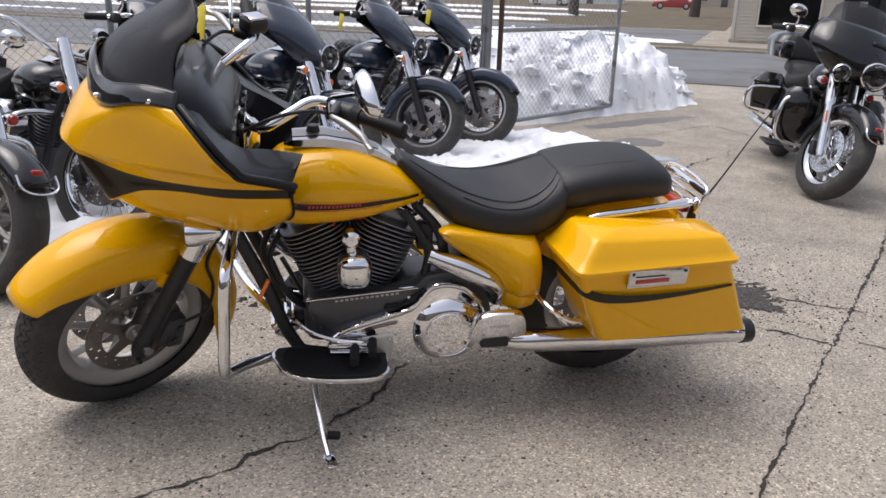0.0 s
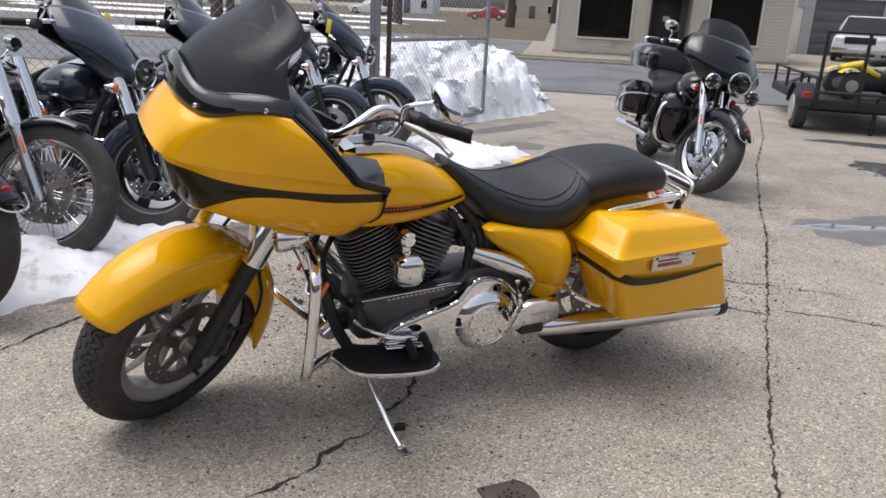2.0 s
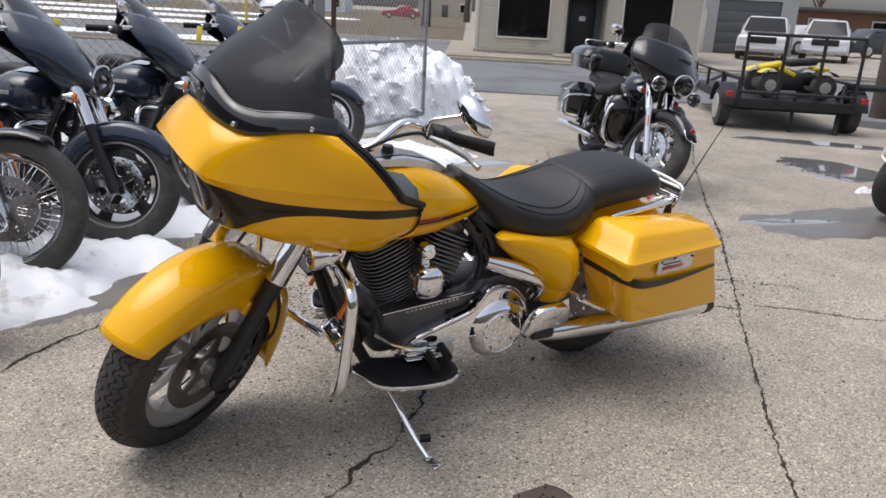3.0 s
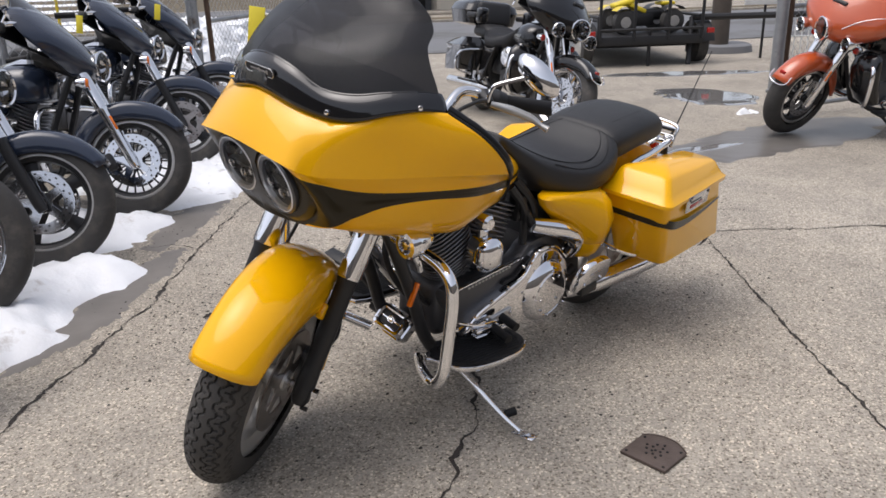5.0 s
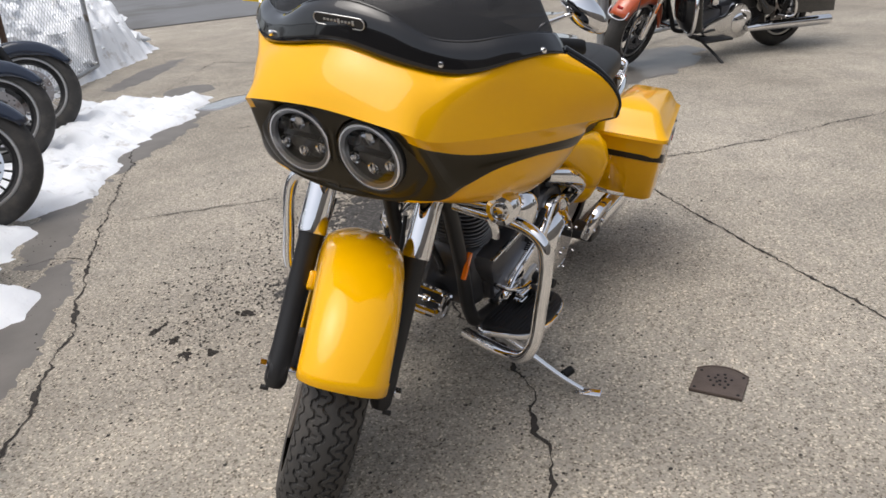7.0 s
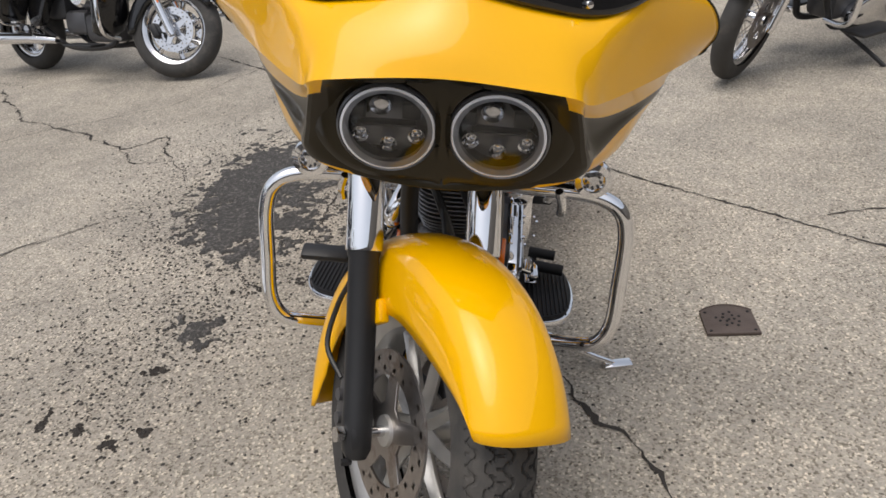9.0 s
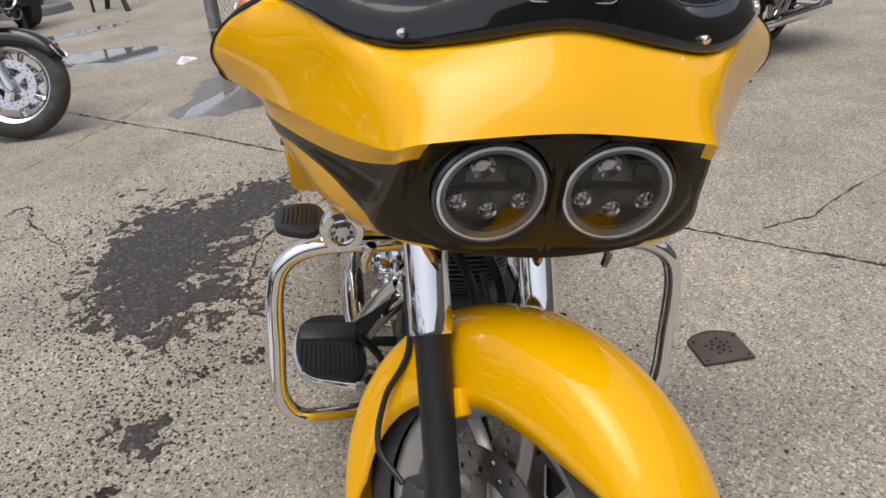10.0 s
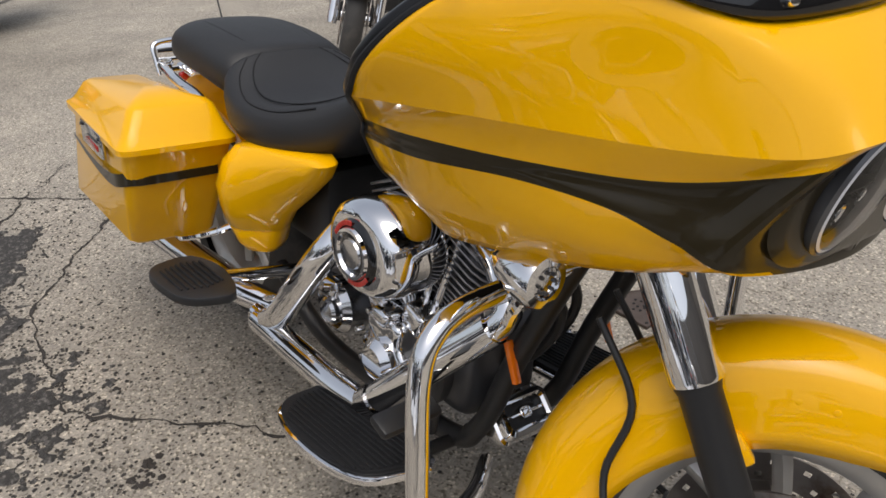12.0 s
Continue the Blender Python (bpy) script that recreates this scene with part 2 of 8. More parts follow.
def skin(rings, closed=True, caps=True, mats=None, skip=None):
    """A surface over rows of points; closed: each row is a ring."""
    bm = bmesh.new()
    vs = [[bm.verts.new(p) for p in r] for r in rings]
    w = len(rings[0])
    for i in range(len(vs) - 1):
        for j in range(w if closed else w - 1):
            q = (vs[i][j], vs[i][(j + 1) % w], vs[i + 1][(j + 1) % w], vs[i + 1][j])
            if skip and skip(sum((v.co for v in q), Vector()) / 4):
                continue
            f = bm.faces.new(q)
            if mats:
                f.material_index = mats(i, j)
    if closed and caps:
        bm.faces.new(vs[0][::-1])
        bm.faces.new(vs[-1])
    bmesh.ops.remove_doubles(bm, verts=bm.verts, dist=1e-5)
    bmesh.ops.recalc_face_normals(bm, faces=bm.faces)
    return bm


def tube(pts, r, n=10, steps=6, smooth=True, closed=False):
    """A round bar along the points; r is a number or one for each point."""
    path = spline(pts, steps, closed) if smooth else [Vector(p) for p in pts]
    k = len(path)
    rad = [r] * k if isinstance(r, (int, float)) else [np.interp(i / (k - 1) * (len(r) - 1), range(len(r)), r) for i in range(k)]
    up, rings = None, []
    for i, p in enumerate(path):
        if closed:
            d = path[(i + 1) % k] - path[i - 1]
        else:
            d = path[min(i + 1, k - 1)] - path[max(i - 1, 0)]
        d.normalize()
        if up is None:
            up = d.orthogonal().normalized()
        up = (up - d * up.dot(d)).normalized()
        side = d.cross(up)
        rings.append([p + (up * math.cos(a) + side * math.sin(a)) * rad[i] for a in (2 * math.pi * j / n for j in range(n))])
    if closed:
        rings.append(rings[0])
    return skin(rings, True, not closed)


def bar(a, b, r, n=10, r2=None):
    return tube([a, b], [r, r if r2 is None else r2], n, smooth=False)


def lathe(prof, n=40, axis="Y"):
    """Turns a profile of (radius, height) about an axis; the ends close at the axis when the radius is 0."""
    rings = []
    for r, h in prof:
        ring = []
        for j in range(n):
            a = 2 * math.pi * j / n
            c, s = max(r, 1e-6) * math.cos(a), max(r, 1e-6) * math.sin(a)
            ring.append({"Y": (c, h, s), "Z": (c, s, h), "X": (h, c, s)}[axis])
        rings.append(ring)
    return skin(rings, True, False)


def plate(outline, y0, y1, bevel=0.004, seg=2, axis="Y"):
    """A flat piece of that outline (x, z), from y0 to y1, with rounded rims."""
    bm = bmesh.new()
    put = (lambda u, v, w: (u, w, v)) if axis == "Y" else (lambda u, v, w: (u, v, w))
    a = [bm.verts.new(put(u, v, y0)) for u, v in outline]
    b = [bm.verts.new(put(u, v, y1)) for u, v in outline]
    n = len(a)
    bm.faces.new(a)
    bm.faces.new(b[::-1])
    for i in range(n):
        bm.faces.new((a[i], b[i], b[(i + 1) % n], a[(i + 1) % n]))
    bmesh.ops.recalc_face_normals(bm, faces=bm.faces)
    if bevel:
        rim = [e for e in bm.edges if any(len(f.verts) == n for f in e.link_faces) and (n != 4 or True)]
        bmesh.ops.bevel(bm, geom=rim, offset=bevel, segments=seg, affect="EDGES", profile=0.5, clamp_overlap=True)
    return bm


def rounded(outline, n=4):
    return [(p[0], p[1]) for p in spline([(u, v, 0) for u, v in outline], n, True)]


def solid(ob, t, offset=-1):
    md = ob.modifiers.new("thickness", "SOLIDIFY")
    md.thickness, md.offset = t, offset
    return ob


# ---- wheels ----
def tyre(R, w, tread=False):
    """A motorcycle tyre of outer radius R and width w about the y axis, with cut grooves where tread is set."""
    n, k = (576, 120) if tread else (64, 12)
    r0, hw = R - 0.098 if R > 0.3 else R - 0.08, w / 2
    rings = []
    for i in range(n):
        a = 2 * math.pi * i / n
        ring = []
        for j in range(k + 1):
            s = -1 + 2 * j / k
            ang = s * 2.05
            rr = (R - hw * 0.92) + hw * 0.92 * math.cos(ang) if abs(ang) < 1.57 else (R - hw * 0.92) + (R - hw * 0.92 - r0) * math.cos(ang) * 1.9
            y = hw * math.sin(ang) if abs(ang) < 1.57 else math.copysign(hw * (0.62 + 0.38 * math.sin(abs(ang))), ang)
            if tread and abs(s) < 0.66:
                q = max(-1, min(1, 2.2 * (4 * abs(i % 12 / 12 - 0.5) - 1)))
                groove = any(abs(s - c - 0.048 * q) < 0.021 for c in (-0.54, -0.32, -0.11, 0.11, 0.32, 0.54))
                slit = i % 12 in (0, 6) and (0.58 < abs(s) or abs(abs(s) - 0.21) < 0.05)
                if groove or slit:
                    rr -= 0.006
            ring.append((rr * math.cos(a), y, rr * math.sin(a)))
        rings.append(ring)
    rings.append(rings[0])
    return skin(rings, False)


def rim(r, w):
    return lathe([(r - 0.012, -w * 0.5), (r + 0.006, -w * 0.52), (r + 0.004, -w * 0.44), (r - 0.022, -w * 0.36), (r - 0.030, 0), (r - 0.022, w * 0.36), (r + 0.004, w * 0.44), (r + 0.006, w * 0.52), (r - 0.012, w * 0.5), (r - 0.034, w * 0.34), (r - 0.042, 0), (r - 0.034, -w * 0.34), (r - 0.012, -w * 0.5)], 56)


def spoke(r0, r1, w0, w1, t, twist=0.0):
    """One cast spoke along +x, tapered and crowned."""
    rings = []
    for i in range(6):
        u = i / 5
        x, hw, th = r0 + (r1 - r0) * u, (w0 + (w1 - w0) * u + 0.10 * (w0 + w1) * math.sin(math.pi * u) * -1) / 2, t * (1 - 0.35 * u)
        off = twist * math.sin(math.pi * u * 0.9)
        rings.append([(x, -th * 0.5, off - hw * 0.7), (x, -th, off), (x, -th * 0.5, off + hw * 0.7), (x, 0, off + hw), (x, th * 0.5, off + hw * 0.7), (x, th, off), (x, th * 0.5, off - hw * 0.7), (x, 0, off - hw)])
    return skin(rings)


def disc(r, y, holes=18, arms=5):
    """A drilled brake disc with a ring, slots and carrier arms, thin along y."""
    th, ri = 0.005, r * 0.68
    bm = bmesh.new()
    n = holes * 4
    loops = []
    for yy in (y - th / 2, y + th / 2):
        for rr in (r, r * 0.93, r * 0.87, r * 0.80, r * 0.74, ri):
            loops.append([bm.verts.new((rr * math.cos(2 * math.pi * i / n), yy, rr * math.sin(2 * math.pi * i / n))) for i in range(n)])
    def hole(i, k):
        return (i % 4 == 0 and k == 1) or (i % 4 == 2 and k == 3)
    for base, flip in ((0, False), (6, True)):
        for k in range(5):
            for i in range(n):
                if hole(i, k):
                    continue
                q = (loops[base + k][i], loops[base + k][(i + 1) % n], loops[base + k + 1][(i + 1) % n], loops[base + k + 1][i])
                bm.faces.new(q[::-1] if flip else q)
    for k in (0, 5):
        for i in range(n):
            bm.faces.new((loops[k][i], loops[k][(i + 1) % n], loops[6 + k][(i + 1) % n], loops[6 + k][i]))
    return bm


def carrier(r, y, arms=5):
    """The star that carries a brake disc."""
    pts = []
    for a in range(arms):
        c = 2 * math.pi * a / arms
        for d, q in ((-0.16, 0.72), (0.16, 0.72), (0.42, 0.36), (0.84, 0.36)):
            pts.append((r * q * math.cos(c + d), r * q * math.sin(c + d)))
    return plate(pts, y - 0.003, y + 0.003, 0.001, 1)


def wheel(parent, m, R, w, rr, style, fork=True, tread=False, rim_mat=None, two_discs=True, disc_r=0.148, disc_mat=None):
    """A wheel with its tyre, rim, spokes, hub and discs; m is the axle's place in the thing."""
    wh = part("front_wheel" if fork else "rear_wheel", moved(lathe([(0.0, -0.075), (0.028, -0.075), (0.034, -0.05), (0.026, -0.02), (0.026, 0.02), (0.034, 0.05), (0.028, 0.075), (0, 0.075)], 24), m), rim_mat or ALU, parent, "hub of the wheel")
    part("tyre", moved(tyre(R, w, tread), m), RUBBER, wh, "black road tyre")
    part("rim", moved(rim(rr, w * 0.74), m), rim_mat or ALU, wh)
    if rim_mat is SATIN:
        for side in (-1, 1):
            part("rim_lip", moved(lathe([(rr + 0.006, side * w * 0.375), (rr + 0.002, side * w * 0.395), (rr - 0.012, side * w * 0.39), (rr - 0.014, side * w * 0.37)], 48), m), ALU, wh, "machined rim lip")
    if style == "wire":
        bm = bmesh.new()
        for i in range(40):
            a, b = 2 * math.pi * i / 40, 2 * math.pi * (i + (3.2 if i % 2 else -3.2)) / 40
            side = 0.042 if i % 4 < 2 else -0.042
            bm = merged(bm, bar((0.032 * math.cos(a), side, 0.032 * math.sin(a)), ((rr - 0.035) * math.cos(b), side * 0.15, (rr - 0.035) * math.sin(b)), 0.0022, 5))
        part("wire_spokes", moved(bm, m), CHROME, wh)
    else:
        n, w0, w1, t, tw = {"nine": (9, 0.036, 0.030, 0.018, 0.012), "five": (5, 0.060, 0.085, 0.016, 0.0), "many": (24, 0.010, 0.012, 0.010, 0.0), "seven": (7, 0.030, 0.044, 0.016, 0.01)}[style]
        for i in range(n):
            part("spoke", moved(spoke(0.030, rr - 0.028, w0, w1, t, tw), m @ pose(0, 0, 0, 0, 360 * i / n, 0)), rim_mat or ALU, wh)
    for side in ((-1, 1) if two_discs else (-1,)):
        part("brake_disc", moved(disc(disc_r, side * 0.066), m), disc_mat or STEEL, wh, "drilled steel brake disc")
        part("disc_carrier", moved(carrier(disc_r, side * 0.0655), m), disc_mat or STEEL, wh)
    return wh


# ---- the yellow motorcycle ----
BIKE_LEAN, HEAD, RAKE, STEER = 8.0, 25.0, 30.0, 33.0
AXLE = Vector((-0.7165, 0.0165, 0.303))
bike = thing("motorcycle", "yellow touring motorcycle with dark stripe leaning on its side stand", "motorcycle", m=pose(0, 0, 0, BIKE_LEAN, 0, 0))
STEERED = Matrix.Translation(AXLE) @ Matrix.Rotation(radians(STEER), 4, Vector((math.sin(radians(HEAD)), 0, math.cos(radians(HEAD))))) @ Matrix.Translation(-AXLE)
NECK = Vector((-0.695, 0, 0.301))
BARS = Matrix.Translation(NECK) @ Matrix.Rotation(radians(34), 4, Vector((math.sin(radians(26.3)), 0, math.cos(radians(26.3))))) @ Matrix.Translation(-NECK)   # bars sit back a little in their clamps
FORK = Matrix.Translation(AXLE) @ Matrix.Rotation(radians(RAKE), 4, "Y")   # z up along the legs, origin on the axle

# front wheel
fw = wheel(bike, STEERED @ Matrix.Translation(AXLE), 0.317, 0.134, 0.222, "nine", True, True)
part("axle", moved(merged(bar((0, -0.165, 0), (0, 0.165, 0), 0.010), bar((0, -0.168, 0), (0, -0.154, 0), 0.015, 6), bar((0, 0.154, 0), (0, 0.168, 0), 0.015, 6)), STEERED @ FORK), CHROME_D, fw)

# fork legs
for s in (-1, 1):
    y = s * 0.126
    leg = part("fork_leg", moved(lathe([(0, -0.045), (0.018, -0.045), (0.026, -0.03), (0.028, 0.02), (0.0265, 0.06), (0.0275, 0.31), (0.030, 0.318), (0.030, 0.335), (0, 0.335)], 28, "Z"), STEERED @ FORK @ pose(0, y, 0)), SATIN, bike, "satin black lower fork leg")
    part("slider_cover", moved(lathe([(0.0, 0.324), (0.0335, 0.324), (0.0345, 0.330), (0.0335, 0.43), (0.036, 0.58), (0.0, 0.58)], 32, "Z"), STEERED @ FORK @ pose(0, y, 0)), CHROME, leg, "chrome upper fork cover")
    part("axle_clamp", moved(merged(box(0.05, 0.042, 0.05, (0, y, -0.005), 0.01), bar((0.0, y + s * 0.01, -0.05), (0.0, y + s * 0.03, -0.05), 0.007, 6)), STEERED @ FORK), SATIN, leg)
    cal = part("brake_caliper", moved(merged(box(0.055, 0.05, 0.115, (0.115, s * 0.085, 0.03), 0.012, rot=(0, -18, 0)), box(0.03, 0.03, 0.10, (0.075, s * 0.10, 0.03), 0.008), bar((0.115, s * 0.10, 0.05), (0.115, s * 0.118, 0.05), 0.012), bar((0.118, s * 0.10, 0.005), (0.118, s * 0.118, 0.005), 0.012)), STEERED @ FORK), ENGINE, leg, "grey brake caliper")
    part("brake_hose", moved(tube([(0.12, s * 0.11, 0.08), (0.16, s * 0.125, 0.14), (0.15, s * 0.11, 0.22), (0.09, s * 0.10, 0.30), (0.10, s * 0.09, 0.42)], 0.0055, 8), STEERED @ FORK), SATIN, leg)
part("fork_brace", moved(merged(box(0.06, 0.30, 0.05, (0.0, 0, 0.52), 0.012), box(0.05, 0.29, 0.03, (0.0, 0, 0.66), 0.01)), STEERED @ FORK), SATIN, bike)


# front mudguard
def mudguard():
    rings, n = [], 44
    for i in range(n + 1):
        u = i / n
        deg = 143 - u * 174
        a = radians(deg)
        R = 0.364 + 0.010 * max(0, (deg - 90) / 50) - 0.004 * max(0, (70 - deg) / 100)
        w = 0.093 - 0.006 * max(0, deg - 70) / 70
        if deg > 80:
            edge = np.interp(deg, [80, 90, 100, 110, 120, 128, 134, 138, 143], [0.218, 0.220, 0.226, 0.238, 0.256, 0.274, 0.288, 0.298, 0.318])
        else:
            edge = np.interp(deg, [-31, -27, -15, 10, 40, 60, 80], [0.300, 0.285, 0.255, 0.240, 0.222, 0.214, 0.218])
        sec = []
        for s in np.linspace(-1, 1, 25):
            t = abs(s)
            if t < 0.62:
                q = t / 0.62
                rr, yy = R - 0.052 * (1 - math.sqrt(max(0, 1 - (q * 0.93) ** 2))) * 1.25, w * (q ** 0.94)
            else:
                q = (t - 0.62) / 0.38
                r_top = R - 0.052 * (1 - math.sqrt(1 - 0.93 ** 2)) * 1.25
                rr, yy = r_top + (edge - r_top) * q, w + 0.004 * math.sin(q * 3.14)
                if edge > r_top:
                    rr, yy = r_top - 0.004 * q, w
            b = radians(deg - 8 * t ** 4 * max(0, (deg - 108) / 35) ** 2)
            sec.append((rr * math.cos(b), math.copysign(yy, s), rr * math.sin(b)))
        rings.append(sec)
    return skin(rings, False)


guard = solid(part("front_mudguard", moved(mudguard(), STEERED @ Matrix.Translation(AXLE)), YELLOW, bike, "deep yellow front mudguard"), 0.004, -1)
for s in (-1, 1):
    for dx, dz in ((0.040, 0.300), (-0.005, 0.300), (0.115, 0.270), (0.140, 0.255)):
        part("rivet", moved(lathe([(0.0, 0), (0.006, 0.0), (0.0045, 0.003), (0, 0.004)], 12), STEERED @ Matrix.Translation(AXLE) @ pose(dx, s * 0.0925, dz - 0.02) @ (Matrix.Identity(4) if s > 0 else Matrix.Rotation(math.pi, 4, "Z"))), YELLOW, guard)
    part("mudguard_bracket", moved(box(0.05, 0.022, 0.045, (-0.01, s * 0.098, 0.215), 0.006, rot=(0, 12, 0)), STEERED @ FORK), YELLOW, guard)


# fairing: a lower shell up to the crease and lip, and an upper panel from there to the screen's foot
LOWER = [
    [(-0.215, 0.255, 0.742), (-0.30, 0.285, 0.727), (-0.42, 0.275, 0.742), (-0.54, 0.235, 0.757), (-0.61, 0.17, 0.768), (-0.65, 0.09, 0.774), (-0.66, 0.0, 0.776)],
    [(-0.200, 0.315, 0.79), (-0.32, 0.335, 0.785), (-0.46, 0.315, 0.80), (-0.57, 0.262, 0.797), (-0.640, 0.19, 0.786), (-0.680, 0.11, 0.783), (-0.690, 0.0, 0.782)],
    [(-0.203, 0.350, 0.846), (-0.35, 0.376, 0.862), (-0.47, 0.336, 0.866), (-0.56, 0.288, 0.853), (-0.62, 0.246, 0.825), (-0.672, 0.198, 0.798), (-0.700, 0.0, 0.786)],
    [(-0.204, 0.352, 0.858), (-0.35, 0.383, 0.876), (-0.477, 0.336, 0.878), (-0.588, 0.266, 0.871), (-0.652, 0.226, 0.868), (-0.700, 0.196, 0.868), (-0.660, 0.0, 0.870)],
    [(-0.205, 0.356, 0.872), (-0.35, 0.390, 0.892), (-0.476, 0.340, 0.890), (-0.594, 0.266, 0.889), (-0.684, 0.214, 0.909), (-0.742, 0.181, 0.936), (-0.690, 0.0, 0.948)],
    [(-0.325, 0.454, 0.938), (-0.452, 0.382, 0.936), (-0.571, 0.304, 0.930), (-0.66, 0.248, 0.931), (-0.724, 0.212, 0.940), (-0.766, 0.172, 0.962), (-0.781, 0.0, 0.979)],
]
UPPER = [
    LOWER[5],
    [(-0.368, 0.466, 0.986), (-0.470, 0.388, 0.995), (-0.572, 0.304, 0.998), (-0.656, 0.245, 0.996), (-0.706, 0.208, 0.997), (-0.744, 0.150, 1.001), (-0.766, 0.0, 1.011)],
    [(-0.414, 0.437, 1.038), (-0.496, 0.368, 1.047), (-0.582, 0.300, 1.044), (-0.646, 0.246, 1.034), (-0.682, 0.208, 1.030), (-0.717, 0.136, 1.037), (-0.739, 0.0, 1.049)],
    [(-0.463, 0.372, 1.083), (-0.515, 0.345, 1.087), (-0.572, 0.304, 1.076), (-0.618, 0.258, 1.060), (-0.652, 0.202, 1.052), (-0.690, 0.118, 1.066), (-0.703, 0.0, 1.087)],
]


def whole(level):
    """Both sides of a level, left rear to right rear."""
    left = [(x, -y, z) for x, y, z in level]
    return left + [(x, y, z) for x, y, z in level[-2::-1]]


def sheet(levels, across=5, along=7):
    """A smooth sheet through the levels."""
    rows = [spline(whole(l), along) for l in levels]
    cols = [spline([r[j] for r in rows], across) for j in range(len(rows[0]))]
    return [[cols[j][i] for j in range(len(cols))] for i in range(len(cols[0]))]


low_half, high_half = sheet(LOWER), sheet(UPPER, 6)
fair = part("fairing", skin(low_half + high_half[1:], False, mats=lambda i, j: 1 if 10 <= i < 20 or (20 <= i < 25 and 35 <= j < 49) or (i < 10 and 37 <= j < 47) else 0), [YELLOW, BAND], bike, "yellow sharknose fairing with a dark band", 16)
solid(fair, 0.004, -1)
# black lining inside the shell
for rows in (low_half[:20], high_half):
    part("lining", skin([[(p.x + 0.014 * (1 if p.x < -0.5 else 0.3), p.y * 0.962, p.z - (0.004 if rows is high_half else 0)) for p in r] for r in rows], False), PLASTIC, fair, "black inner lining")
# rim trim along the rear edge
rear_edge = [r[0] for r in high_half[::-1]] + [r[0] for r in low_half[-2::-1]]
pocket_edge = [rear_edge[round(i * 23 / 18)] for i in range(19)]
for s in (-1, 1):
    part("edge_trim", tube([(q.x + 0.002, -s * q.y * 0.995, q.z) for q in rear_edge[::2]], 0.0042, 8, 2), PLASTIC, fair)
    part("inner_panel", skin([[(q.x + 0.003, -s * (q.y + 0.004), q.z + 0.001) for q in pocket_edge], spline([(-0.425, s * 0.345, 1.075), (-0.36, s * 0.40, 0.990), (-0.290, s * 0.372, 0.936), (-0.19, s * 0.300, 0.908)], 6), spline([(-0.40, s * 0.28, 1.04), (-0.335, s * 0.29, 0.970), (-0.25, s * 0.235, 0.938), (-0.165, s * 0.172, 0.902)], 6), spline([(-0.40, s * 0.22, 0.95), (-0.36, s * 0.20, 0.86), (-0.30, s * 0.18, 0.80), (-0.22, s * 0.16, 0.75)], 6)], False), INNER, fair, "black inner fairing pocket")
    part("pocket_lip", tube([(q.x + 0.013, -s * (q.y + 0.014), q.z + 0.004) for q in pocket_edge[::2]], 0.010, 10, 3), INNER, fair, "padded black pocket lip")
dash = part("dash_panel", skin([spline([(-0.455, -0.345, 1.075), (-0.475, -0.17, 1.125), (-0.48, 0, 1.14), (-0.475, 0.17, 1.125), (-0.455, 0.345, 1.075)], 5), spline([(-0.405, -0.32, 1.03), (-0.405, -0.16, 1.075), (-0.405, 0, 1.085), (-0.405, 0.16, 1.075), (-0.405, 0.32, 1.03)], 5), spline([(-0.40, -0.27, 0.90), (-0.40, -0.14, 0.90), (-0.40, 0, 0.90), (-0.40, 0.14, 0.90), (-0.40, 0.27, 0.90)], 5), spline([(-0.43, -0.22, 0.74), (-0.43, -0.12, 0.74), (-0.43, 0, 0.74), (-0.43, 0.12, 0.74), (-0.43, 0.22, 0.74)], 5)], False), INNER, fair, "black dash panel")
part("instrument_cowl", skin([[(x, w * math.copysign(abs(math.cos(a)) ** 0.5, math.cos(a)), (z0 + z1) / 2 + (z1 - z0) / 2 * math.copysign(abs(math.sin(a)) ** 0.5, math.sin(a))) for a in (2 * math.pi * i / 32 for i in range(32))] for x, w, z0, z1 in ((-0.47, 0.335, 0.84, 1.135), (-0.42, 0.325, 0.84, 1.115), (-0.375, 0.305, 0.85, 1.070), (-0.345, 0.280, 0.86, 1.030), (-0.335, 0.25, 0.88, 1.00))]), INNER, dash, "black instrument cowl", 30)
part("fairing_floor", skin([spline(whole([(x + 0.01, y * 0.97, z + 0.006) for x, y, z in LOWER[0]]), 4), spline(whole([(x * 0.5 - 0.2, y * 0.55, z + 0.015) for x, y, z in LOWER[0]]), 4)], False), PLASTIC, fair)
for y, z in ((-0.16, 0.99), (-0.05, 1.0), (0.06, 1.0), (0.17, 0.99)):
    part("gauge", moved(lathe([(0, 0), (0.036, 0.0), (0.04, 0.012), (0.034, 0.014), (0, 0.010)], 24, "X"), pose(-0.330, y, z - 0.045)), BLACK, dash)

